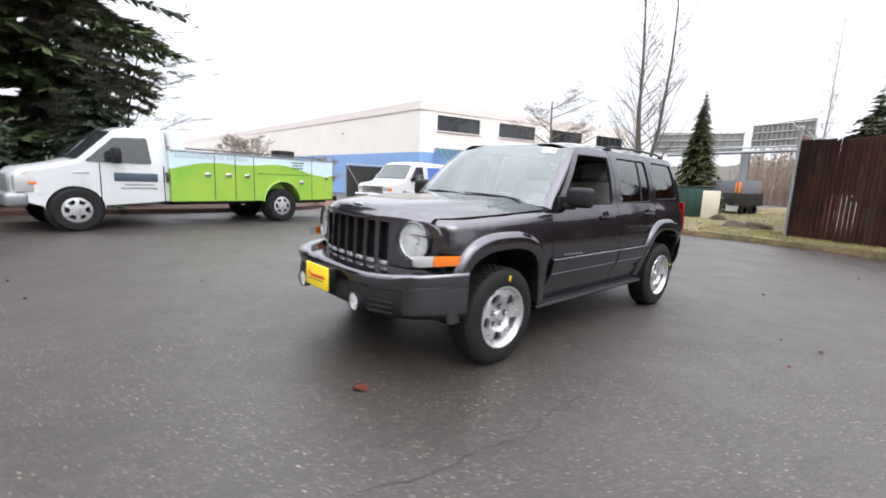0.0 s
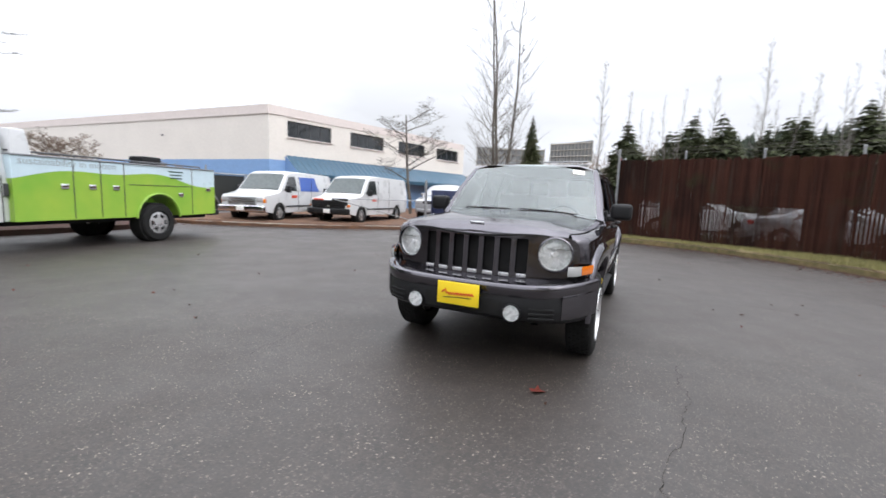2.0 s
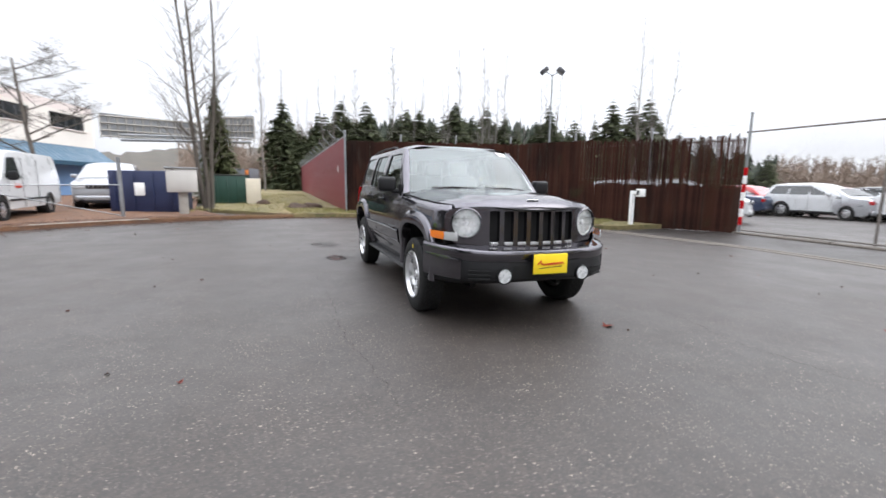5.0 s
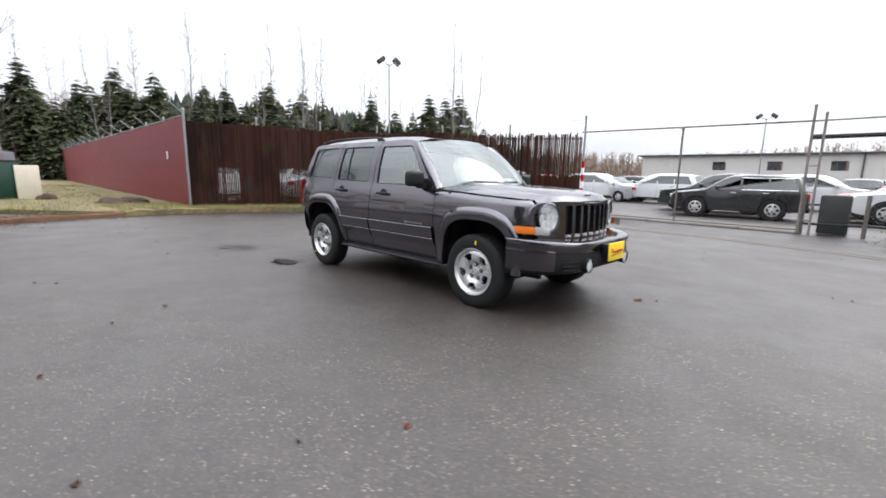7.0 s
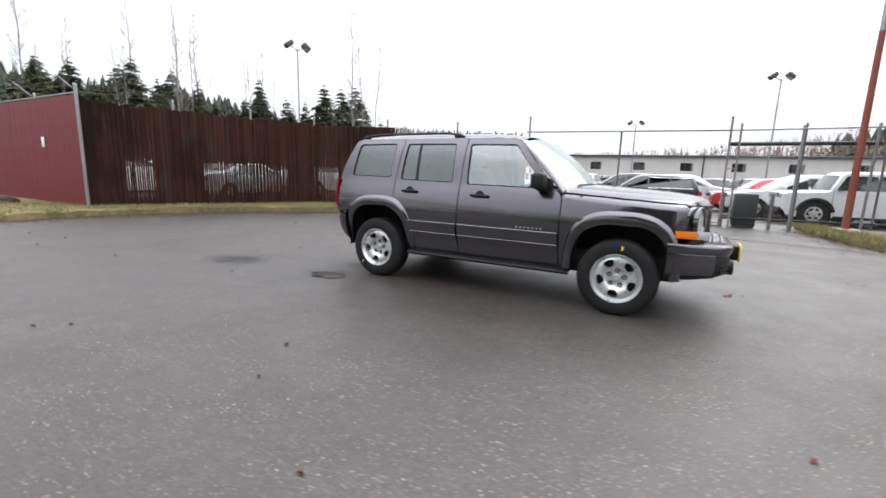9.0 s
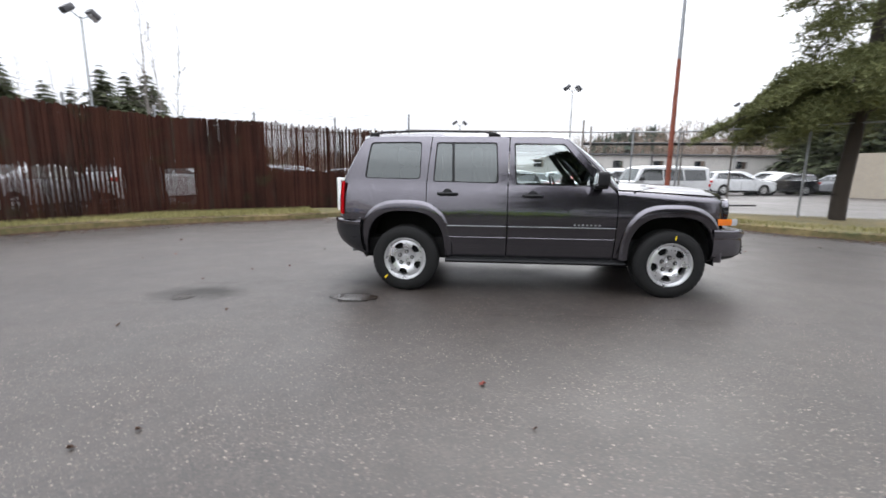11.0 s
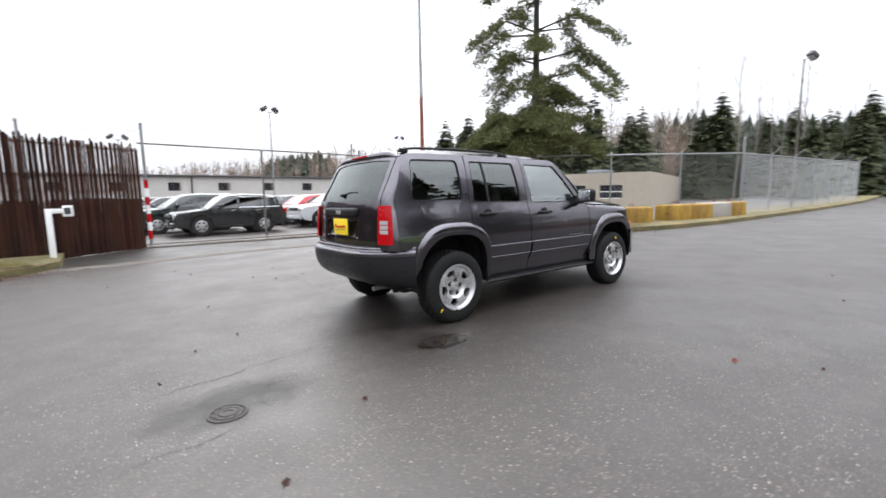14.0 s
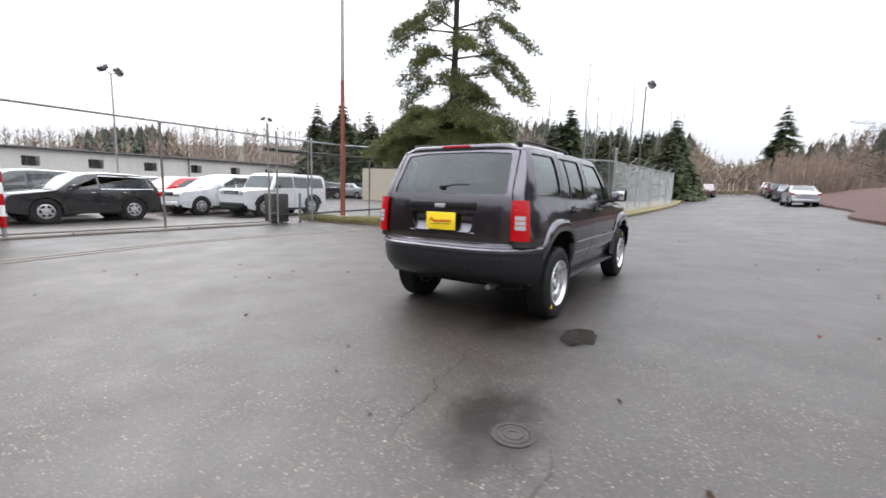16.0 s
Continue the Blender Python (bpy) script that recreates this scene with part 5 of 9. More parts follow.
def bare_tree(name, label, h, seed, material, stems=1, depth=5, spread=0.45, r=0.12, twig=0.004, upright=0.5):
    """A leafless tree: tapered trunk, limbs and fine twigs."""
    rnd = random.Random(seed)
    t = thing(name, label, "tree")
    trunk, twigs = ([], []), ([], [])

    def grow(p, d, length, rad, level):
        out = trunk if level < 2 else twigs
        steps = 6 if level == 0 else 4 if level == 1 else 3 if level == 2 else 2
        n = 7 if level == 0 else 5 if level == 1 else 3
        pts = [p]
        for s in range(steps):
            d = (d + Vector((rnd.gauss(0, 0.10), rnd.gauss(0, 0.10), 0.06 * upright))).normalized()
            q = pts[-1] + d * length / steps
            ra, rb = lerp(rad, rad * 0.35, s / steps), lerp(rad, rad * 0.35, (s + 1) / steps)
            limb(*out, pts[-1], q, max(ra, twig), max(rb, twig * 0.7), n)
            pts.append(q)
        if level >= depth:
            return
        kids = (9, 7, 5, 4, 3)[min(level, 4)]
        for k in range(kids):
            f = lerp(0.30 if level == 0 else 0.2, 0.98, (k + rnd.random() * 0.8) / kids)
            base = pts[min(int(f * steps), steps - 1)].lerp(pts[min(int(f * steps) + 1, steps)], f * steps % 1)
            a = rnd.uniform(0, 6.283)
            side = Vector((math.cos(a), math.sin(a), 0))
            nd = (d * (1 - spread) + side * spread * rnd.uniform(0.8, 1.3) + Vector((0, 0, upright * 0.5))).normalized()
            grow(base, nd, length * rnd.uniform(0.38, 0.55) * (1.15 - 0.4 * f), rad * 0.42 * (1.1 - 0.5 * f), level + 1)

    for s in range(stems):
        a = 6.283 * s / stems
        o = Vector((0.18 * math.cos(a), 0.18 * math.sin(a), -0.1)) if stems > 1 else Vector((0, 0, -0.1))
        lean = Vector((0.10 * math.cos(a), 0.10 * math.sin(a), 1)) if stems > 1 else Vector((0.02, 0.01, 1))
        grow(o, lean.normalized(), h * rnd.uniform(0.82, 1.0) if s else h, r, 0)
    quick("trunk", *trunk, material, t, True)
    quick("branchwork", *twigs, material, t, True, kind="stuff")
    return t


def pole_tree(name, label, h, seed, material, stems=1, r=0.07, branches=26, reach=0.12, first=0.3, twig=0.005, up=0.9, twigs=4):
    """A leafless tree with straight slender stems and many short fine side branches."""
    rnd = random.Random(seed)
    t = thing(name, label, "tree")
    trunk, fine = ([], []), ([], [])
    for s in range(stems):
        a0 = 6.283 * s / stems + rnd.random()
        lean = 0.055 if stems > 1 else 0.015
        hh = h * (1.0 if s == 0 else rnd.uniform(0.78, 0.97))
        pts = [Vector((0.12 * math.cos(a0) * (stems > 1), 0.12 * math.sin(a0) * (stems > 1), -0.15))]
        n = 9
        for k in range(n):
            pts.append(pts[-1] + Vector((lean * math.cos(a0) * hh / n * (1.8 - 1.6 * k / n) + rnd.gauss(0, 0.012 * hh / n * 3), lean * math.sin(a0) * hh / n * (1.8 - 1.6 * k / n) + rnd.gauss(0, 0.012 * hh / n * 3), hh / n)))
        for k, (p, q) in enumerate(zip(pts, pts[1:])):
            limb(*trunk, p, q, lerp(r, twig, (k / n) ** 0.9), lerp(r, twig, ((k + 1) / n) ** 0.9), 7)
        for b in range(branches):
            f = lerp(first, 0.98, (b + rnd.random()) / branches)
            i = min(int(f * n), n - 1)
            root = pts[i].lerp(pts[i + 1], f * n - i)
            a = rnd.uniform(0, 6.283)
            L = h * reach * rnd.uniform(0.5, 1.15) * (1.25 - f)
            d = Vector((math.cos(a), math.sin(a), up * rnd.uniform(0.5, 1.3))).normalized()
            mid = root + d * L * 0.5
            tip = mid + (d + Vector((0, 0, 0.35))).normalized() * L * 0.5
            rb = max(twig * 1.3, r * 0.22 * (1.1 - f))
            limb(*fine, root, mid, rb, rb * 0.7, 4), limb(*fine, mid, tip, rb * 0.7, twig * 0.6, 3)
            for _ in range(twigs):
                g = rnd.uniform(0.25, 0.95)
                c = root.lerp(mid, g * 2) if g < 0.5 else mid.lerp(tip, g * 2 - 1)
                e = c + (d + Vector((rnd.gauss(0, 0.6), rnd.gauss(0, 0.6), rnd.gauss(0.3, 0.4)))).normalized() * L * rnd.uniform(0.2, 0.45)
                limb(*fine, c, e, twig * 0.9, twig * 0.5, 3)
    quick("trunk", *trunk, material, t, True)
    quick("branchwork", *fine, material, t, True, kind="stuff")
    return t


def conifer(name, label, h, radius, seed, material, rows=30, per=11, spray=9, bare=0.06, droop=0.35, size=1.0, fine=9.0, wood=0.02, waist=1.0):
    """A spruce or fir: whorls of drooping boughs set with many small needle sprays."""
    rnd = random.Random(seed)
    t = thing(name, label, "tree")
    tv, tf, nv, nf = [], [], [], []
    limb(tv, tf, (0, 0, -0.2), (0, 0, h * 0.55), 0.015 * h, 0.009 * h, 8)
    limb(tv, tf, (0, 0, h * 0.55), (0, 0, h), 0.009 * h, 0.004, 6)
    for i in range(rows):
        f = bare + (1 - bare) * (i + rnd.uniform(-0.3, 0.3)) / rows
        z = h * min(0.99, f)
        reach = (radius * (1 - f) ** 0.85 + 0.03 * radius) * lerp(waist, 1.0, smoothstep(0.2, 0.4, f))
        for k in range(max(4, int(per * (1 - 0.55 * f)))):
            a = rnd.uniform(0, 6.283)
            L = reach * rnd.uniform(0.55, 1.18)
            d = Vector((math.cos(a), math.sin(a), 0))
            tip = d * L + Vector((0, 0, z - droop * L * rnd.uniform(0.5, 1.2)))
            root = Vector((0, 0, z))
            limb(tv, tf, root, tip, wood * L * 0.6 + 0.005, 0.004, 3)
            for s in range(spray):
                u = lerp(0.18, 1.05, (s + rnd.random()) / spray)
                c = root.lerp(tip, u)
                w = min(fine, L * (0.30 * (1.15 - u) + 0.07) * size)
                for side in (-1, 1):
                    b = a + side * rnd.uniform(0.5, 1.25)
                    e = c + Vector((math.cos(b), math.sin(b), rnd.uniform(-0.75, 0.15))) * w * rnd.uniform(0.7, 1.5)
                    m = c.lerp(e, 0.45)
                    o = Vector((-math.sin(b), math.cos(b), rnd.uniform(-0.4, 0.4))) * w * 0.26
                    q = len(nv)
                    nv += [tuple(c), tuple(m + o), tuple(e), tuple(m - o - Vector((0, 0, 0.12 * w)))]
                    nf.append((q, q + 1, q + 2, q + 3))
    quick("trunk", tv, tf, M["fir_bark"], t, True)
    quick("crown", nv, nf, material, t)
    return t


def pine():
    """A tall ragged pine: a dense low skirt that peaks round the trunk, then open whorls of drooping, flat-clumped boughs."""
    rnd = random.Random(11)
    t = thing("pine_tree", "tall ragged pine with clumped boughs behind the wire fence", "tree", at(-8.9, -7.2))
    tv, tf, nv, nf = [], [], [], []
    heights = (-0.2, 0.8, 1.8, 3, 4.5, 6, 7.5, 9, 10.5, 12, 13.3)
    spine = [Vector((-0.16 * smoothstep(0, 3, z) + 0.06 * math.sin(z * 0.9), 0.10 * smoothstep(0, 3, z) + 0.05 * math.cos(z * 0.7) - 0.05, z)) for z in heights]
    for i, (a, b) in enumerate(zip(spine, spine[1:])):
        limb(tv, tf, a, b, lerp(0.20, 0.04, i / 10), lerp(0.20, 0.04, (i + 1) / 10), 9)

    def stem(z):
        i = max(k for k in range(len(heights) - 1) if heights[k] <= z)
        return spine[i].lerp(spine[i + 1], (z - heights[i]) / (heights[i + 1] - heights[i]))

    def tuft(c, s, d0):
        for _ in range(6):
            d = (Vector((rnd.gauss(0, 0.8), rnd.gauss(0, 0.8), rnd.gauss(0.45, 0.6))) + d0 * 0.8).normalized()
            o = d.cross(Vector((rnd.gauss(0, 1), rnd.gauss(0, 1), rnd.gauss(0, 1)))).normalized() * s * 0.075
            q = len(nv)
            nv.extend([tuple(c - o), tuple(c + o), tuple(c + d * s)])
            nf.append((q, q + 1, q + 2))

    def pad(c, d, long, wide, thick, n):
        """A flat clump of needle tufts, longer along its bough."""
        side = Vector((-d.y, d.x, 0)).normalized()
        for _ in range(n):
            u, v, w = rnd.gauss(0, 0.48), rnd.gauss(0, 0.48), rnd.gauss(0, 0.45)
            if u * u + v * v + w * w > 1.1:
                continue
            tuft(c + d * u * long + side * v * wide + Vector((0, 0, w * thick - 0.10 * v * v)), rnd.uniform(0.10, 0.19), d)

    boughs = []
    # the skirt leans out over the yard's side
    for k in range(20):
        boughs.append((rnd.uniform(2.6, 3.7), rnd.gauss(-0.6, 0.75), rnd.uniform(1.5, 3.7), 1.2, -0.20))
    for k in range(11):
        boughs.append((rnd.uniform(2.8, 3.9), rnd.uniform(0.6, 5.2), rnd.uniform(1.2, 2.4), 1.0, -0.05))
    # its peak round the trunk, and a dark clump on the far side
    for k in range(8):
        boughs.append((rnd.uniform(3.6, 4.1), rnd.uniform(0, 6.28), rnd.uniform(0.5, 1.1), 1.0, -0.20))
    for k in range(4):
        boughs.append((rnd.uniform(4.4, 5.0), rnd.gauss(2.6, 0.4), rnd.uniform(1.2, 2.0), 1.0, -0.10))
    z = 5.2
    turn = 0.4
    while z < 13.0:
        for k in range(4):
            a = turn + k * 1.571 + rnd.uniform(-0.4, 0.4)
            boughs.append((z + rnd.uniform(-0.2, 0.2), a, lerp(3.0, 1.0, (z - 5) / 8.2) * rnd.uniform(0.6, 1.15), 1.0, -0.22))
        turn += 0.6
        z += 1.08 * rnd.uniform(0.85, 1.15)
    for z, a, L, dens, dip in boughs:
        root = stem(z)
        out = Vector((math.cos(a), math.sin(a), 0))
        mid = root + out * L * 0.5 + Vector((0, 0, 0.10 * L))
        tip = root + out * L + Vector((0, 0, (dip + rnd.uniform(-0.12, 0.10)) * L))
        limb(tv, tf, root, mid, 0.045, 0.028, 5), limb(tv, tf, mid, tip, 0.028, 0.010, 4)
        n = max(3, int(L * 1.7))
        for j in range(n):
            u = lerp(0.36 if dens > 0.9 else 0.46, 1.0, (j + 0.5 + rnd.uniform(-0.3, 0.3)) / n)
            c = root.lerp(mid, u * 2) if u < 0.5 else mid.lerp(tip, u * 2 - 1)
            d = ((mid - root) if u < 0.5 else (tip - mid)).normalized()
            off = Vector((-out.y, out.x, 0)) * rnd.gauss(0, 0.26)
            e = c + off + Vector((0, 0, rnd.uniform(0.0, 0.12)))
            limb(tv, tf, c, e, 0.012, 0.006, 3)
            pad(e, d, rnd.uniform(0.50, 0.72), rnd.uniform(0.42, 0.66), rnd.uniform(0.20, 0.32), int(165 * dens))
    quick("trunk", tv, tf, M["fir_bark"], t, True)
    quick("crown", nv, nf, M["pine_needle"], t)


pine()

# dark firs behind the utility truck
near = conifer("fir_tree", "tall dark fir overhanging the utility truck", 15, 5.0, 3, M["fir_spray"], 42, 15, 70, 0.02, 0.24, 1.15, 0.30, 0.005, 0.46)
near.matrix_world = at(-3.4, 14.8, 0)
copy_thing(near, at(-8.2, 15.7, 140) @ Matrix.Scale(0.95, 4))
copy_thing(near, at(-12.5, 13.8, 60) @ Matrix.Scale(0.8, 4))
low = conifer("spruce_tree", "low bluish spruce behind the utility truck", 4.6, 2.0, 8, M["spruce"], 34, 18, 20, 0.02, 0.25, 0.9, 0.18, 0.012)
low.matrix_world = at(-5.5, 11.5, 0)
copy_thing(low, at(-7.7, 11.9, 100))
copy_thing(low, at(-2.6, 12.2, 220) @ Matrix.Scale(0.85, 4))
thin = conifer("narrow_spruce", "narrow pointed spruce beyond the grass", 6.0, 1.35, 21, M["cypress"], 64, 24, 14, 0.03, 0.75, 1.0, 0.16, 0.012)
thin.matrix_world = at(20.0, 4.9, 0)

# leafless trees by the leaf bed
big = pole_tree("bare_tree", "tall leafless tree with several upright stems", 12.5, 4, M["bark"], 3, 0.085, 50, 0.16, 0.14, 0.0055, 1.15, 9)
big.matrix_world = at(12.9, 4.5, 40, 0.1)
mid = bare_tree("bare_tree", "leafless spreading tree beside the vans", 5.7, 9, M["bark"], 1, 5, 0.78, 0.10, 0.0036, 0.32)
mid.matrix_world = at(16.2, 10.6, 0, 0.1)
shrub = bare_tree("bare_shrub", "leafless shrub before the cream building", 2.6, 14, M["brush"], 4, 4, 0.6, 0.035, 0.006, 0.3)
shrub.matrix_world = at(1.6, 13.8, 0, 0.1) @ Matrix.Scale(0.8, 4)
for x, y, s in ((2.6, 14.3, 0.66), (5.6, 15.2, 0.8)):
    copy_thing(shrub, at(x, y, x * 77, 0.1) @ Matrix.Scale(s, 4))
side_tree = bare_tree("bare_tree", "leafless tree with fine drooping twigs behind the utility truck", 5.8, 17, M["fir_bark"], 2, 5, 0.7, 0.05, 0.0035, 0.15)
side_tree.matrix_world = at(-1.9, 13.4, 30, 0.1) @ Matrix.Scale(0.82, 4)
copy_thing(side_tree, at(-19.0, 9.6, 200, 0.2) @ Matrix.Scale(0.75, 4))
copy_thing(side_tree, at(-24.5, 9.4, 90, 0.2) @ Matrix.Scale(0.8, 4))
copy_thing(side_tree, at(-33, 10.6, 20, 0.2))

# woods behind the fences
fir = conifer("fir_tree", "dark fir in the woods behind the slatted fence", 11.5, 4.5, 31, M["needle"], 34, 19, 9, 0.03, 0.34, 1.3)
fir.matrix_world = at(36.5, -34.4, 0)
fir["group"] = "firs behind the fence"
slim = conifer("fir_tree", "slim dark fir in the woods behind the slatted fence", 11, 3.5, 33, M["needle"], 34, 17, 9, 0.04, 0.40, 1.3)
slim.matrix_world = at(39.5, -27.8, 0)
slim["group"] = "firs behind the fence"
alder = pole_tree("alder_tree", "tall pale leafless alder in the woods", 17, 41, M["pale_bark"], 1, 0.11, 60, 0.13, 0.30, 0.009, 1.5, 9)
alder.matrix_world = at(41, -20, 0)
alder["group"] = "alders behind the fence"
alder2 = pole_tree("alder_tree", "thin pale leafless alder in the woods", 15, 43, M["pale_bark"], 2, 0.07, 42, 0.11, 0.34, 0.008, 1.5, 8)
alder2.matrix_world = at(44, -30, 0)
alder2["group"] = "alders behind the fence"
rnd = random.Random(77)
for k in range(64):
    a = radians(lerp(2, -36, (k + rnd.random()) / 64))
    d = rnd.uniform(48, 70)
    s = d / 60 * rnd.choice((0.72, 0.8, 0.86, 0.95, 1.1))
    copy_thing(rnd.choice((fir, slim)), at(d * math.cos(a), d * math.sin(a), rnd.uniform(0, 360)) @ Matrix.Scale(s, 4))
for x, y, s in ((56, -6.0, 1.08), (58.8, -10.4, 0.98), (61, -16.5, 1.12), (52.5, -26, 1.1)):
    copy_thing(fir, at(x, y, x * 17) @ Matrix.Scale(s, 4))
for az, d, s in ((-9.4, 50, 0.98), (-7.0, 51, 0.92), (-17, 52, 0.95), (-22, 50, 1.02), (-38.5, 50, 0.82), (-41, 55, 0.92), (-43.5, 52, 0.8), (-45.6, 52, 1.0), (-47.5, 52, 1.03), (-49, 54, 0.8), (-51, 56, 0.72), (-54, 58, 0.62), (-57, 60, 0.6), (-60, 60, 0.5)):
    a = radians(az)
    copy_thing(slim if d % 2 else fir, at(d * math.cos(a), d * math.sin(a), az * 40) @ Matrix.Scale(s, 4))
for k in range(20):
    a = radians(lerp(6, -50, (k + rnd.random()) / 20))
    d = rnd.uniform(44, 60)
    copy_thing(rnd.choice((alder, alder2)), at(d * math.cos(a), d * math.sin(a), rnd.uniform(0, 360)) @ Matrix.Scale(rnd.uniform(0.75, 1.2), 4))
# along the road to the west, and behind the workshop
for x, y, s, kind in ((-46, -4.0, 0.66, 0), (-49, -3.9, 0.80, 0), (-52, -4.2, 0.74, 0), (-47.5, -6.4, 0.72, 1), (-55, -4.6, 0.66, 0), (-43.5, -6.5, 0.6, 0), (-36, -42, 1.08, 0), (-33.5, -44, 1.1, 1), (-53, -12, 0.66, 0), (-56, -18, 0.7, 0), (-47, -16, 0.55, 0), (-50, -24, 0.62, 1), (-44, -30, 0.62, 0), (-47, -36, 0.7, 1), (-52, -32, 0.72, 0), (-34, -30, 0.52, 1), (-31, -33, 0.55, 0), (-62, -8, 0.6, 1), (-88, 8, 1.35, 1), (-36.4, -22.8, 1.06, 1), (-34.0, -25.5, 0.86, 0), (-39.5, -20.6, 0.82, 0), (-31.5, -27.5, 0.8, 1), (-29, -30.5, 0.8, 0), (-27, -33, 0.75, 1), (-42.5, -21, 0.95, 1), (-50, -16, 1.02, 0), (-52.5, -19, 0.95, 1), (-66, -13.5, 0.95, 0), (-73, -10.8, 0.95, 1), (-60, -14.5, 0.85, 0)):
    copy_thing(slim if kind else fir, at(x, y, x * 31) @ Matrix.Scale(s, 4))
for x, y, s in ((-43, -9, 0.8), (-46, -13, 0.95), (-51, -9, 0.9), (-55, -14, 0.9), (-58, -22, 1.0), (-60, -5, 0.85), (-70, -8, 0.8), (-48, -28, 0.9), (-75, 18, 0.7), (-66, 22, 0.75), (-90, 8, 0.7)):
    copy_thing(alder if s > 0.85 else alder2, at(x, y, x * 53) @ Matrix.Scale(s, 4))


def woods(name, label, arcs, material, n, seed, tall=(3, 7)):
    """Far brushwood: masses of thin upright twigs, as one piece of stuff."""
    rnd = random.Random(seed)
    verts, faces = [], []
    for _ in range(n):
        a0, a1, d0, d1 = rnd.choice(arcs)
        a, d = radians(rnd.uniform(a0, a1)), rnd.uniform(d0, d1)
        x, y = d * math.cos(a), d * math.sin(a)
        z, h = gz(x, y), rnd.uniform(*tall)
        for _ in range(7):
            ox, oy = rnd.gauss(0, 0.6), rnd.gauss(0, 0.6)
            w = rnd.uniform(0.02, 0.07)
            lx, ly = rnd.gauss(0, 0.5), rnd.gauss(0, 0.5)
            hh = h * rnd.uniform(0.5, 1)
            t = a + math.pi / 2
            q = len(verts)
            verts += [(x + ox - w * math.cos(t), y + oy - w * math.sin(t), z), (x + ox + w * math.cos(t), y + oy + w * math.sin(t), z), (x + ox + lx, y + oy + ly, z + hh)]
            faces.append((q, q + 1, q + 2))
            b0 = Vector((x + ox, y + oy, z)).lerp(Vector((x + ox + lx, y + oy + ly, z + hh)), rnd.uniform(0.3, 0.7))
            for _ in range(3):
                e = b0 + Vector((rnd.gauss(0, 0.5), rnd.gauss(0, 0.5), rnd.uniform(0.4, 1.4)))
                q = len(verts)
                verts += [(b0.x, b0.y, b0.z), (b0.x + w * math.cos(t), b0.y + w * math.sin(t), b0.z + 0.05), tuple(e)]
                faces.append((q, q + 1, q + 2))
    return tagged(quick(name, verts, faces, material), label, "woods", kind="stuff")


woods("brushwood", "leafless brown brush along the edge of the woods", [(12, -12, 54, 80), (-8, -50, 60, 84), (-112, -157, 70, 96), (-150, -178, 56, 90), (166, 174, 55, 110)], M["brush"], 4200, 5)

# the skyline of the far woods: azimuth and the treetops' elevation
SKYLINE = [(-210, 9.0), (-198, 8.5), (-191, 7.0), (-186, 5.4), (-183, 4.4), (-180, 4.2), (-178, 5.4), (-175, 7.6), (-170, 7.6), (-163, 8.6), (-157, 9.4), (-150, 9.0), (-140, 8.6), (-131, 8.0), (-126, 7.0), (-119, 6.5), (-112, 6.1), (-103, 4.7), (-91, 3.5), (-75, 2.6), (-62, 3.1), (-52, 5.0), (-42, 6.4), (-34, 7.6), (-28, 8.5), (-20, 8.6), (-12, 8.4), (-5, 7.4), (2, 6.6), (10, 5.6), (20, 4.5)]
tops = curve1([p[0] for p in SKYLINE], [p[1] for p in SKYLINE])


def far_firs(name, label, arcs, n, seed):
    """Far firs: ragged tiers of hanging boughs, as one piece of stuff."""
    rnd = random.Random(seed)
    verts, faces = [], []
    for _ in range(n):
        a0, a1 = rnd.choice(arcs)
        deg = rnd.uniform(a0, a1)
        a, d = radians(deg), rnd.uniform(78, 135)
        x, y = d * math.cos(a), d * math.sin(a)
        z = gz(x, y)
        h = (d * math.tan(radians(tops(deg))) + 1.2 - z) * rnd.uniform(0.72, 1.04)
        w = h * rnd.uniform(0.24, 0.40)
        for t in range(9):
            f = t / 9
            zt, r = z + h * (0.12 + 0.88 * (f + 0.13)), w * (1 - f) + 0.12
            zt = min(zt, z + h)
            k = rnd.uniform(0, 6.28)
            for i in range(6):
                b = k + i * 1.047 + rnd.uniform(-0.25, 0.25)
                rr = r * rnd.uniform(0.65, 1.2)
                q = len(verts)
                verts += [(x, y, zt), (x + rr * math.cos(b - 0.42), y + rr * math.sin(b - 0.42), zt - h * rnd.uniform(0.12, 0.19)), (x + rr * 1.15 * math.cos(b), y + rr * 1.15 * math.sin(b), zt - h * rnd.uniform(0.10, 0.17)), (x + rr * math.cos(b + 0.42), y + rr * math.sin(b + 0.42), zt - h * rnd.uniform(0.12, 0.19))]
                faces.append((q, q + 1, q + 2, q + 3))
    return tagged(quick(name, verts, faces, M["far_needle"]), label, "woods", kind="stuff")


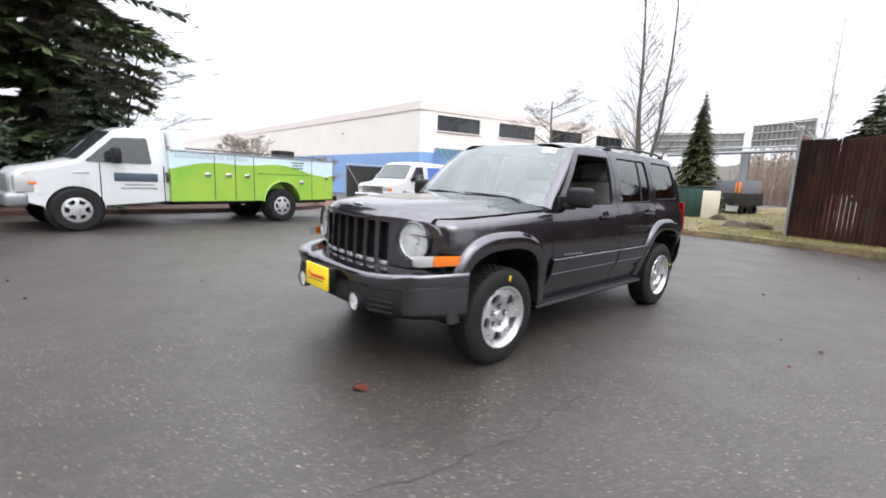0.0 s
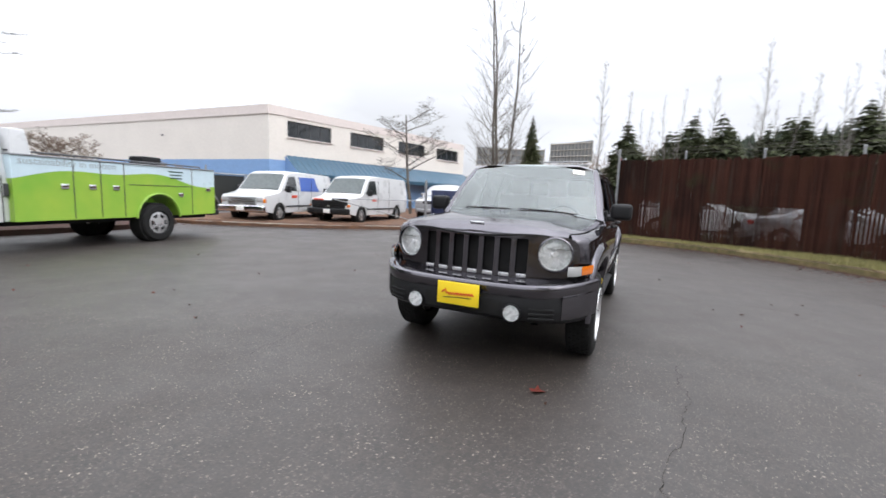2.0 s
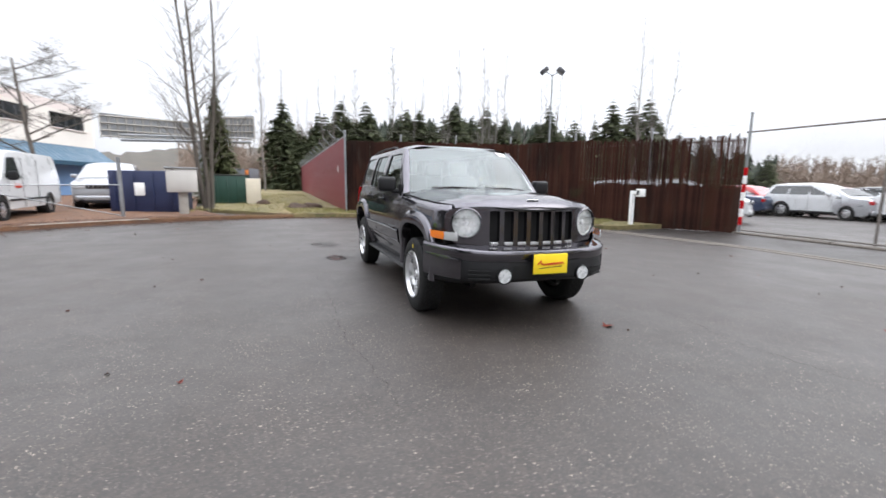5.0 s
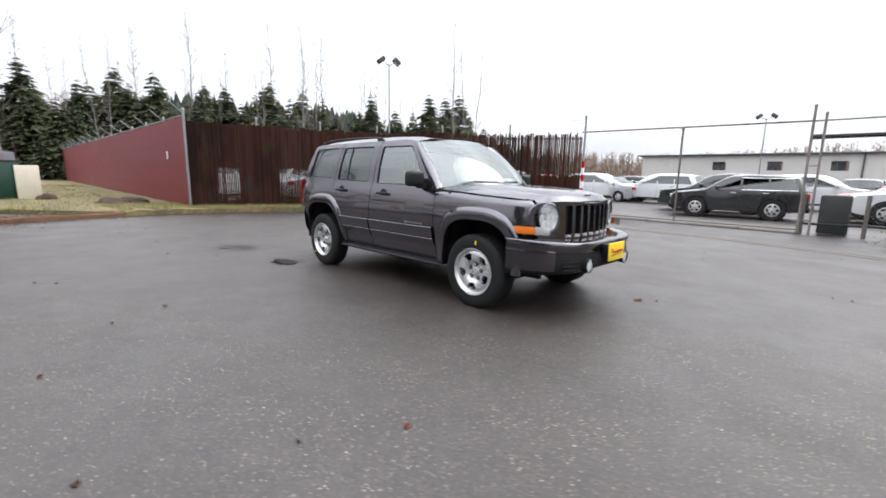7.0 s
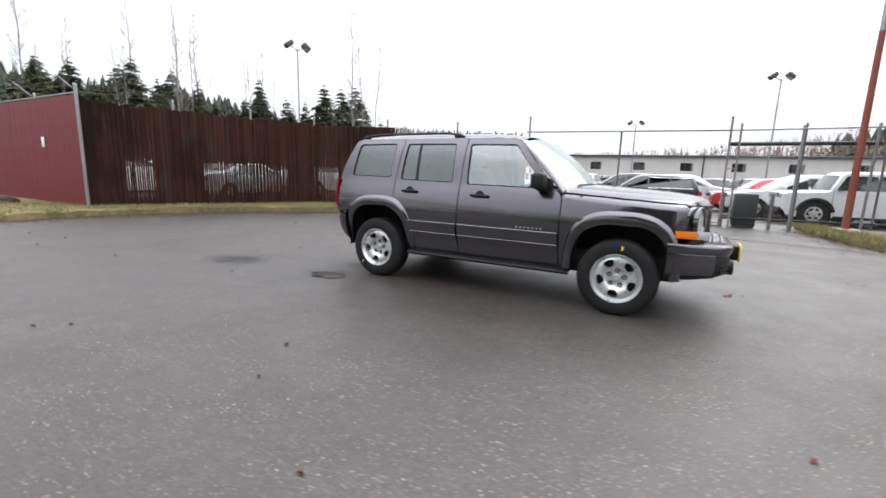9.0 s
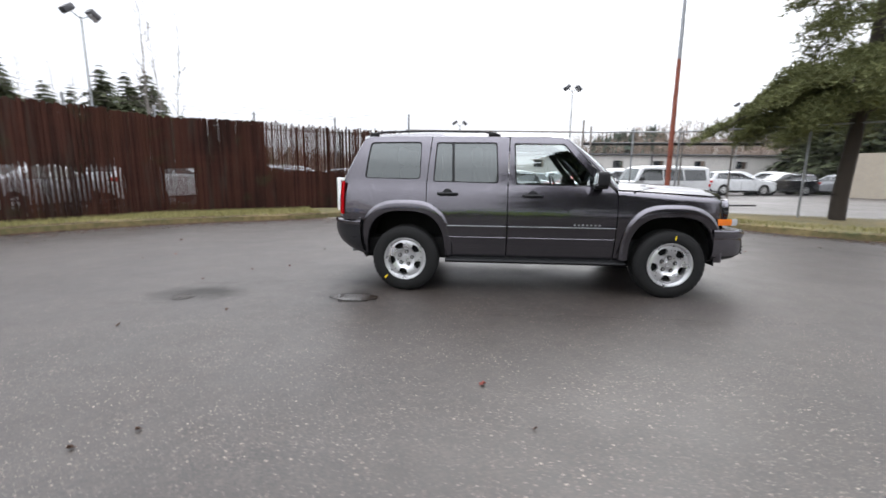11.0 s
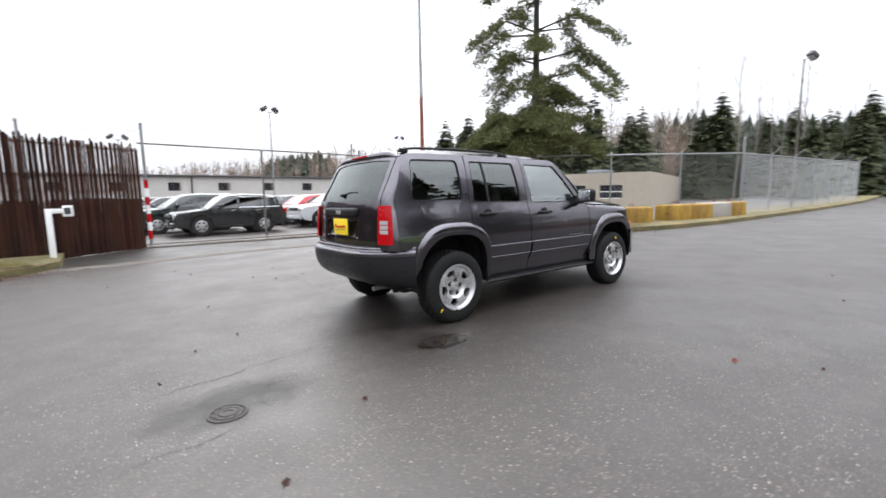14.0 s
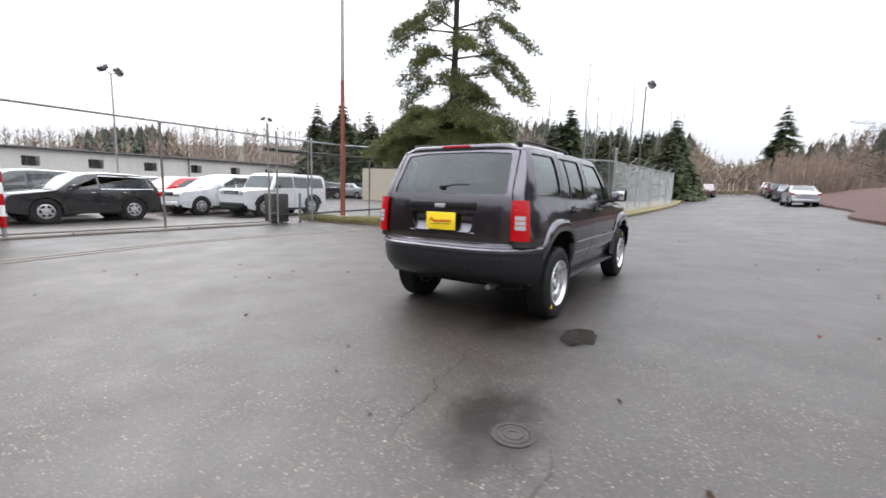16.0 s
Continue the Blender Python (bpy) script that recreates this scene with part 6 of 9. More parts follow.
def far_bare(name, label, arcs, n, seed, m):
    """Far leafless trees: thin stems with fans of twigs, as one piece of stuff."""
    rnd = random.Random(seed)
    verts, faces = [], []

    def blade(p, e, w, a):
        q = len(verts)
        ox, oy = -w * math.sin(a), w * math.cos(a)
        verts.extend([(p[0] - ox, p[1] - oy, p[2]), (p[0] + ox, p[1] + oy, p[2]), (e[0], e[1], e[2])])
        faces.append((q, q + 1, q + 2))

    for _ in range(n):
        a0, a1 = rnd.choice(arcs)
        deg = rnd.uniform(a0, a1)
        a, d = radians(deg), rnd.uniform(70, 125)
        x, y = d * math.cos(a), d * math.sin(a)
        z = gz(x, y)
        h = (d * math.tan(radians(tops(deg))) + 1.2 - z) * rnd.uniform(0.7, 1.12)
        top = (x + rnd.gauss(0, 0.3), y + rnd.gauss(0, 0.3), z + h)
        blade((x, y, z), top, 0.10, a)
        for _ in range(26):
            f = rnd.uniform(0.25, 0.95)
            p = (lerp(x, top[0], f), lerp(y, top[1], f), z + h * f)
            L = h * rnd.uniform(0.10, 0.26) * (1.15 - f)
            b = rnd.uniform(0, 6.28)
            blade(p, (p[0] + L * math.cos(b), p[1] + L * math.sin(b), p[2] + L * rnd.uniform(0.6, 1.6)), rnd.uniform(0.03, 0.08), a)
    return tagged(quick(name, verts, faces, m), label, "woods", kind="stuff")


far_firs("far_firs", "dark fir woods along the skyline", [(-8, -36), (-8, -36), (-8, -36), (-36, -60), (-104, -112), (-128, -134), (-150, -177), (-157, -177), (-184, -200)], 760, 15)
far_bare("far_bare_trees", "grey-brown leafless woods along the skyline", [(12, -9), (-112, -158), (-112, -158), (-134, -177), (-60, -112), (-60, -112), (-176, -186), (-184, -206), (-60, -112), (-60, -90)], 2600, 16, M["brush"])
far_bare("far_pale_trees", "pale leafless trees in the far woods", [(8, -50), (-134, -172)], 130, 17, M["pale_bark"])


def hill():
    """Far wooded rises all round, under the sky."""
    verts, faces = [], []
    n = 720
    for ring, (d, f) in enumerate(((140, 0.0), (180, 0.6), (220, 0.9), (290, 1.0))):
        for k in range(n):
            a = 2 * math.pi * k / n
            deg = (math.degrees(a) + 180) % 360 - 180
            rise = tops(deg if deg < 90 else deg - 360)
            top = d * math.tan(radians((0.62 if -128 < deg < -58 else 0.66) * rise)) * (1 + 0.10 * noise.noise((math.cos(a) * 12, math.sin(a) * 12, 1.0)) + 0.10 * noise.noise((math.cos(a) * 60, math.sin(a) * 60, 2.0)) + 0.06 * noise.noise((math.cos(a) * 150, math.sin(a) * 150, 2.0)))
            x, y = d * math.cos(a), d * math.sin(a)
            verts.append((x, y, gz(x, y) - 0.5 + f * top))
    for r in range(3):
        for k in range(n):
            faces.append((r * n + k, r * n + (k + 1) % n, (r + 1) * n + (k + 1) % n, (r + 1) * n + k))
    return tagged(quick("backdrop", verts, faces, M["hill"], None, True), "hazy wooded hills in the distance", "hills", kind="structure")


hill()


# ---- the dark grey sport utility vehicle in the middle of the yard ----
SIDE = curve1([0.20, 0.33, 0.45, 0.60, 0.80, 0.95, 1.03, 1.10, 1.30, 1.45, 1.55, 1.62], [0.715, 0.760, 0.798, 0.833, 0.861, 0.843, 0.824, 0.798, 0.754, 0.706, 0.664, 0.615])


def side_y(x, z):
    y = SIDE(z)
    if x < -1.25:
        y -= 0.115 * ((-1.25 - x) / 0.7) ** 2
    if x > 1.55:
        y -= 0.055 * ((x - 1.55) / 0.45) ** 2
    return y


def arch(cx, a, b, t0, t1, n=18, k=2.7, zc=0.335):
    """Points of a squarish wheel arch, angles in degrees from +x."""
    out = []
    for i in range(n + 1):
        t = radians(lerp(t0, t1, i / n))
        c, s = math.cos(t), math.sin(t)
        out.append((cx + a * math.copysign(abs(c) ** (2 / k), c), zc + b * math.copysign(abs(s) ** (2 / k), s)))
    return out


FX, RX = -1.3175, 1.3175
HOOD_Z = curve1([-2.02, -1.97, -1.90, -1.70, -1.35, -0.95, -0.78], [1.005, 1.035, 1.055, 1.082, 1.105, 1.130, 1.140])
HOOD_EDGE = curve1([-1.98, -1.80, -1.40, -0.78], [0.985, 1.003, 1.028, 1.064])


def fender_y(x, z):
    top = HOOD_EDGE(x)
    return side_y(x, min(z, 1.0)) - 0.06 * max(0.0, (z - top + 0.05) / 0.05) ** 2 - 0.055 * max(0.0, (-1.70 - x) / 0.12) ** 2


FRONT_X = lambda y, z: -2.005 + 0.20 * (abs(y) / 0.76) ** 2.4 + 0.03 * (1.0 - z) * -1 + 0.035 * max(0, (z - 0.98) / 0.07) ** 2
REAR_X = curve1([0.55, 0.75, 0.95, 1.14, 1.35, 1.57, 1.62], [2.085, 2.085, 2.078, 2.058, 1.955, 1.828, 1.79])
rear_x = lambda y, z: REAR_X(z) - 0.075 * (abs(y) / 0.7) ** 2.2


def wheel(parent, x, y, out):
    """A wheel at a hub, facing out (+1 or -1 along y)."""
    w = new("wheel")
    w.parent = parent
    w.matrix_world = pose(x, y, 0.338, 0, {(-1, 1): -97, (1, 1): 44, (-1, -1): -98, (1, -1): 200}[(1 if x > 0 else -1, out)], 0 if out > 0 else 180)
    bm = bmesh.new()
    prof = [(0.214, -0.095), (0.228, -0.104), (0.262, -0.108), (0.300, -0.104), (0.324, -0.094), (0.336, -0.078), (0.338, -0.04), (0.338, 0.04), (0.336, 0.078), (0.324, 0.094), (0.300, 0.104), (0.262, 0.108), (0.228, 0.104), (0.214, 0.095)]
    lathe(bm, [(r, a - 0.02) for r, a in prof], 48)
    part("tyre", bm, M["rubber"], w)
    bm = bmesh.new()
    for row in range(5):
        off = -0.064 + row * 0.032
        for k in range(40):
            t = 2 * math.pi * (k + 0.5 * (row % 2)) / 40
            m = Matrix.Rotation(-t, 4, "Y") @ Matrix.Translation((0.3385, off - 0.02, 0))
            box(bm, (0, 0, 0), (0.010, 0.024, 0.040), m=m)
    part("tread", bm, M["rubber"], w)
    rim = bmesh.new()
    lathe(rim, [(0.200, -0.10), (0.205, 0.05), (0.214, 0.078), (0.219, 0.084), (0.217, 0.090), (0.208, 0.088), (0.196, 0.066), (0.190, 0.058), (0.185, 0.03), (0.18, -0.05)], 48)
    part("rim", rim, M["silver"], w)
    # dished face with five broad spokes between five windows
    bm = bmesh.new()
    holes = []
    for k in range(5):
        t = 2 * math.pi * (k + 0.5) / 5
        loop = []
        for rr, dt in ((0.110, 0.21), (0.140, 0.30), (0.168, 0.31), (0.176, 0.0), (0.168, -0.31), (0.140, -0.30), (0.110, -0.21), (0.106, 0.0)):
            loop.append((rr * math.cos(t + dt), rr * math.sin(t + dt)))
        holes.append(rounded(loop, 0.012, 2))
    outer = [(0.194 * math.cos(2 * math.pi * k / 48), 0.194 * math.sin(2 * math.pi * k / 48)) for k in range(48)]
    dish = curve1([0, 0.05, 0.085, 0.11, 0.15, 0.175, 0.195], [0.034, 0.034, 0.038, 0.060, 0.068, 0.064, 0.056])
    panel(bm, outer, holes, lambda u, v: (u, dish(math.hypot(u, v)), v), 0.03, 0.035, (0, -1, 0))
    part("wheel_face", bm, M["silver"], w)
    for k in range(5):
        t = 2 * math.pi * k / 5
        bm = bmesh.new()
        rod(bm, (0.068 * math.cos(t), 0.03, 0.068 * math.sin(t)), (0.068 * math.cos(t), 0.052, 0.068 * math.sin(t)), 0.011, 0.010, 6)
        part("lug_nut", bm, M["chrome"], w)
        # flat black ring laid on as the shade in the nut's recess
        bm = bmesh.new()
        lathe(bm, [(0.011, 0.041), (0.020, 0.041), (0.021, 0.039)], 14, "y", (0.068 * math.cos(t), 0, 0.068 * math.sin(t)))
        part("lug_well", bm, M["dark"], w)
    bm = bmesh.new()
    lathe(bm, [(0.034, 0.034), (0.034, 0.046), (0.030, 0.052), (0.001, 0.053)], 20)
    part("centre_cap", bm, M["silver"], w)
    bm = bmesh.new()
    lathe(bm, [(0.17, -0.06), (0.17, 0.0), (0.10, 0.01), (0.001, 0.01)], 24)
    part("brake_drum", bm, M["dark"], w)
    # yellow chalk mark on the tyre wall
    bm = bmesh.new()
    box(bm, (0.272, 0.0895, 0), (0.040, 0.003, 0.014), 0.001)
    part("paint_mark", bm, M["yellow"], w, "yellow paint mark")
    return w


def seat(parent, x, y, w=0.5, rear=False):
    s = new("seat")
    s.parent = parent
    s.matrix_world = pose(x, y, 0.62)
    bm = bmesh.new()
    box(bm, (-0.05, 0, 0.04), (0.52, w, 0.18), 0.06, seg=3)
    part("cushion", bm, M["grey_cloth"], s)
    bm = bmesh.new()
    box(bm, (0, 0, 0.32), (0.16, w, 0.62), 0.06, Matrix.Translation((0.22, 0, 0.06)) @ Matrix.Rotation(radians(14), 4, "Y"), 3)
    part("backrest", bm, M["grey_cloth"], s)
    for yy in ((-w / 3, w / 3) if rear else (0,)):
        bm = bmesh.new()
        box(bm, (0.40, yy, 0.78), (0.11, 0.25, 0.19), 0.05, seg=3)
        rod(bm, (0.38, yy - 0.06, 0.62), (0.39, yy - 0.06, 0.74), 0.007)
        rod(bm, (0.38, yy + 0.06, 0.62), (0.39, yy + 0.06, 0.74), 0.007)
        part("headrest", bm, M["grey_cloth"], s)


def suv():
    car = thing("suv", "dark grey boxy sport utility vehicle with yellow dealer plates", "car")

    def both(name, build, material, label=""):
        """A part and its mirror twin on the other side."""
        for s in (1, -1):
            bm = bmesh.new()
            build(bm, s)
            part(name, bm, material, car, label)

    on_side = lambda s, f=side_y, off=0.0: (lambda x, z: (x, s * (f(x, z) + off), z))
    cutF, cutR = (0.432, 0.520), (0.432, 0.540)

    # side panels
    fender = [(-0.792, 0.345), (-0.792, 1.056), *[(x, HOOD_EDGE(x)) for x in (-0.95, -1.15, -1.35, -1.55, -1.70, -1.79)], (-1.822, 0.97), (-1.822, 0.798), (-1.70, 0.798), (-1.72, 0.735), *arch(FX, *cutF, 157, 2), (-0.885, 0.345)]
    both("front_fender", lambda bm, s: panel(bm, fender, [], on_side(s, fender_y), 0.018, 0.02, (0, -s, 0)), M["paint"])
    door_f = rounded([(-0.782, 0.36), (-0.782, 1.03), (-0.70, 1.105), (-0.315, 1.552), (-0.26, 1.577), (0.260, 1.586), (0.275, 1.10), (0.275, 0.36)], 0.03, 3)
    win_f = rounded([(-0.630, 1.092), (-0.29, 1.500), (-0.27, 1.514), (0.224, 1.520), (0.205, 1.102)], 0.025, 3)
    both("front_door", lambda bm, s: panel(bm, door_f, [win_f], on_side(s), 0.07, 0.03, (0, -s, 0)), M["paint"])
    door_r = [*rounded([(0.285, 0.36), (0.285, 1.10), (0.270, 1.586), (1.052, 1.588), (1.095, 1.13), (1.098, 0.90)], 0.025, 3)[4:], *[p for p in arch(RX, *cutR, 118, 178, 8) if p[0] < 1.096], (0.892, 0.36), (0.285, 0.36)]
    win_r = rounded([(0.372, 1.116), (0.392, 1.527), (1.010, 1.530), (1.038, 1.128)], 0.03, 3)
    both("rear_door", lambda bm, s: panel(bm, door_r, [win_r], on_side(s), 0.07, 0.03, (0, -s, 0)), M["paint"])
    quarter = [(1.106, 0.90), (1.104, 1.13), (1.062, 1.588), (1.42, 1.590), (1.70, 1.584), (1.772, 1.555), (1.86, 1.30), (1.905, 1.155), (1.905, 0.805), (1.90, 0.735), (1.735, 0.735), *[p for p in arch(RX, *cutR, 48, 118, 20) if p[0] > 1.104 and p[1] < 0.9]]
    win_q = rounded([(1.168, 1.150), (1.160, 1.534), (1.698, 1.528), (1.750, 1.158)], 0.04, 3)
    both("quarter_panel", lambda bm, s: panel(bm, quarter, [win_q], on_side(s), 0.07, 0.03, (0, -s, 0)), M["paint"])

    # glass and its black edging
    glazing = (("front_window", win_f, M["side_glass"]), ("rear_window", win_r, M["tint"]), ("quarter_window", win_q, M["tint"]))
    for name, loop, m in glazing:
        for s in (1, -1):
            cx, cz = sum(p[0] for p in loop) / len(loop), sum(p[1] for p in loop) / len(loop)
            grow = [(cx + (x - cx) * 1.012, cz + (z - cz) * 1.02) for x, z in loop]
            if not (name == "front_window" and s < 0):
                bm = bmesh.new()
                panel(bm, grow, [], on_side(s, side_y, -0.014), 0.08, 0.0, (0, -s, 0))
                pane = part(name, bm, m, car, "clear side window" if m is M["side_glass"] else "dark tinted side window")
                pane.visible_shadow = False
            bm = bmesh.new()
            inner = [(cx + (x - cx) * 0.965, cz + (z - cz) * 0.955) for x, z in loop]
            panel(bm, loop, [inner], on_side(s, side_y, -0.006), 0.08, 0.012, (0, -s, 0))
            part("window_seal", bm, M["plastic"], car)
    both("window_divider", lambda bm, s: panel(bm, [(0.815, 1.122), (0.828, 1.528), (0.853, 1.528), (0.842, 1.124)], [], on_side(s, side_y, -0.008), 0.08, 0.01, (0, -s, 0)), M["plastic"])

    # lower door cladding
    for x0, x1 in ((-0.775, 0.268), (0.292, 0.880)):
        for s in (1, -1):
            bm = bmesh.new()
            sheet(bm, lambda u, v: (lerp(x0, x1, u), s * (side_y(lerp(x0, x1, u), lerp(0.50, 0.70, v)) + 0.022 * min(1, 2.2 * v, 28 * (1 - v)) + 0.003), lerp(0.50, 0.70, v)), 8, 30, 0.004)
            part("body_moulding", bm, M["paint"], car)
            # thin pale metal tube laid on as the highlight along the moulding's top
            bm = bmesh.new()
            tube(bm, [(lerp(x0, x1, k / 6), s * (side_y(lerp(x0, x1, k / 6), 0.692) + 0.022), 0.692) for k in range(7)], 0.0035, 6)
            part("moulding_crease", bm, M["galv"], car)
            bm = bmesh.new()
            tube(bm, [(lerp(x0, x1, k / 6), s * (side_y(lerp(x0, x1, k / 6), 0.575) + 0.022), 0.575) for k in range(7)], 0.005, 6)
            part("moulding_edge", bm, M["paint"], car)
    both("sill", lambda bm, s: sheet(bm, lambda u, v: (lerp(-0.90, 0.905, u), s * (0.70 + 0.135 * math.sin(math.pi * v) ** 0.5), lerp(0.290, 0.365, v)), 10, 8), M["plastic"])
    both("badge_bars", lambda bm, s: [box(bm, (-0.62 + 0.040 * k, s * (side_y(-0.5, 0.70) + 0.014), 0.718), (0.018, 0.005, 0.014), 0.001) for k in range(7)], M["galv"], "small silver badge, unreadable")

    # wheel arch flares
    for cx, b0, b1 in ((FX, 0.478, 0.598), (RX, 0.498, 0.615)):
        for s in (1, -1):
            bm = bmesh.new()
            rings = [(0.404, b0 - 0.01, -0.07), (0.407, b0, 0.020), (0.411, b0 + 0.006, 0.026), (0.436, lerp(b0, b1, 0.36), 0.031), (0.458, lerp(b0, b1, 0.66), 0.033), (0.462, lerp(b0, b1, 0.70), 0.032), (0.486, b1 - 0.012, 0.010), (0.489, b1 - 0.004, 0.003), (0.490, b1, -0.012)]
            grid = []
            for a, b, off in rings:
                row = []
                ends = arch(cx, a, b, 0, 180, 36, 2.9)
                foot = 0.40
                for x, z in [(ends[0][0], foot), (ends[0][0], foot * 0.6 + 0.4 * 0.335), *ends[1:-1], (ends[-1][0], foot * 0.6 + 0.4 * 0.335), (ends[-1][0], foot)]:
                    yy = side_y(x, min(max(z, 0.36), 0.99))
                    base = max(yy, side_y(cx, 0.8) - 0.035) if cx < 0 else yy
                    fade = 1 - 0.35 * smoothstep(cx - 0.30, cx - 0.44, x) * smoothstep(0.80, 0.60, z) if cx < 0 else 1 - 0.55 * smoothstep(cx + 0.30, cx + 0.44, x) * smoothstep(0.80, 0.60, z)
                    row.append(bm.verts.new((x, s * (base + off * (fade if off > 0 else 1)), z)))
                grid.append(row)
            for A, B in zip(grid, grid[1:]):
                for k in range(len(A) - 1):
                    bm.faces.new((A[k], A[k + 1], B[k + 1], B[k]))
            part("wheel_arch_flare", bm, M["paint"], car)
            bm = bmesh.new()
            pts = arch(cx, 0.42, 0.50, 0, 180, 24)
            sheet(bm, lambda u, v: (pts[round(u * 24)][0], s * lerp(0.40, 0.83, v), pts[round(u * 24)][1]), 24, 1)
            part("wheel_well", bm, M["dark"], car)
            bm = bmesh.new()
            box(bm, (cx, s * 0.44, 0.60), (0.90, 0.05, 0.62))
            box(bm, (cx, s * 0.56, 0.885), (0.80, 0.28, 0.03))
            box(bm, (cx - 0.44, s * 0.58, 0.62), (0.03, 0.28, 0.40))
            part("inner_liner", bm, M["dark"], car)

    # bonnet
    def bonnet(u, v):
        yv = 2 * v - 1
        front = -2.008 + 0.165 * abs(yv) ** 2.2
        x = lerp(-0.80 - 0.10 * (1 - yv * yv), front, u)
        xe = max(x, -1.81)
        y = yv * (fender_y(xe, HOOD_EDGE(xe)) + 0.006 - 0.01 * u**8)
        edge = HOOD_EDGE(x) + 0.007
        ridge = 0.014 * smoothstep(0.80, 0.62, abs(yv) + 0.10 * u)
        z = lerp(HOOD_Z(x), edge, abs(yv) ** 3.2) + ridge * (1 - u**8)
        z -= 0.034 * max(0, (u - 0.95) / 0.05) ** 2.4
        return (x, y, z)

    bm = bmesh.new()
    sheet(bm, bonnet, 28, 40)
    part("bonnet", bm, M["paint"], car)
    bm = bmesh.new()
    tube(bm, [Vector(bonnet(1.0, lerp(0.02, 0.98, k / 24))) + Vector((0.0, 0, -0.008)) for k in range(25)], 0.009, 6)
    part("bonnet_seam", bm, M["dark"], car)
    bm = bmesh.new()
    box(bm, (0, 0, 0), (0.008, 0.11, 0.020), 0.003, Matrix.Translation((-1.955, 0, 1.052)) @ Matrix.Rotation(radians(-38), 4, "Y"))
    part("bonnet_badge", bm, M["silver"], car, "plain silver badge")
    bm = bmesh.new()
    sheet(bm, lambda u, v: (lerp(-0.74, -0.90 - 0.08 * (1 - (2 * v - 1) ** 2), u), (2 * v - 1) * 0.765, lerp(1.105, 1.118, u) - 0.05 * abs(2 * v - 1) ** 4), 3, 16)
    part("cowl", bm, M["plastic"], car)

    # upright grille with seven slots and two round lamps
    slots = []
    for k in range(-3, 4):
        c = k * 0.1195
        slots.append(rounded([(c - 0.041, 0.715), (c - 0.041, 0.962), (c + 0.041, 0.962), (c + 0.041, 0.715)], 0.012, 2))
    rings = [[(s * 0.580 + 0.118 * math.cos(2 * math.pi * k / 28), 0.860 + 0.118 * math.sin(2 * math.pi * k / 28)) for k in range(28)] for s in (1, -1)]
    outline = rounded([(-0.74, 0.80), (-0.735, 0.940), (-0.66, 0.986), (0, 1.000), (0.66, 0.986), (0.735, 0.940), (0.74, 0.80), (0.68, 0.70), (0.5, 0.65), (-0.5, 0.65), (-0.68, 0.70)], 0.04, 3)
    bm = bmesh.new()
    panel(bm, outline, slots + rings, lambda y, z: (FRONT_X(y, z), y, z), 0.06, 0.045, (1, 0, 0))
    part("grille_panel", bm, M["paint"], car)
    bm = bmesh.new()
    sheet(bm, lambda u, v: (FRONT_X(lerp(-0.45, 0.45, u), 0.9) + 0.05, lerp(-0.45, 0.45, u), lerp(0.68, 1.0, v)), 8, 4)
    part("grille_mesh", bm, M["dark"], car)
    for k in range(-3, 4):
        bm = bmesh.new()
        c = k * 0.1195
        box(bm, (FRONT_X(c, 0.70) + 0.008, c, 0.697), (0.03, 0.076, 0.026), 0.006)
        part("slot_tab", bm, M["silver"], car, "bright tab below a grille slot")
    for s in (1, -1):
        yy = s * 0.580
        x0 = FRONT_X(0.580, 0.860)
        lamp = new("headlamp")
        lamp.parent = car
        lamp.matrix_world = pose(x0, yy, 0.860, 0, 0, -s * 14)
        bm = bmesh.new()
        lathe(bm, [(0.128, 0.02), (0.128, -0.012), (0.120, -0.018), (0.114, -0.006), (0.112, 0.03)], 36, "x")
        part("bezel", bm, M["paint"], lamp)
        bm = bmesh.new()
        lathe(bm, [(0.113, 0.004), (0.106, 0.012), (0.085, 0.020), (0.055, 0.026), (0.026, 0.030), (0.001, 0.031)], 18, "x")
        part("reflector", bm, M["satin"], lamp, "faceted chrome reflector", smooth=False)
        bm = bmesh.new()
        lathe(bm, [(0.001, -0.022), (0.05, -0.018), (0.09, -0.006), (0.113, 0.012)], 36, "x")
        pane = part("lens", bm, M["lampglass"], lamp, "clear domed lens")
        pane.visible_shadow = False
        bm = bmesh.new()
        lathe(bm, [(0.001, 0.008), (0.020, 0.010), (0.024, 0.018), (0.024, 0.034)], 20, "x")
        part("bulb_shield", bm, M["satin"], lamp)
        # corner lamp: clear inner half and amber outer half
        for nm, ya, yb, m in (("side_marker", 0.48, 1.0, M["amber"]), ("turn_lamp", 0.0, 0.47, M["clear_lens"])):
            bm = bmesh.new()

            def corner(u, v, ya=ya, yb=yb):
                t = lerp(ya, yb, u)
                x = -1.985 + 0.255 * t**1.35
                y = 0.688 + 0.142 * t**0.75
                z = lerp(0.728 + 0.008 * t, 0.796, v)
                return (x - 0.008 * math.sin(math.pi * v), s * y, z)

            sheet(bm, corner, 12, 6)
            part(nm, bm, m, car, "amber side marker lamp" if nm == "side_marker" else "clear turn lamp")

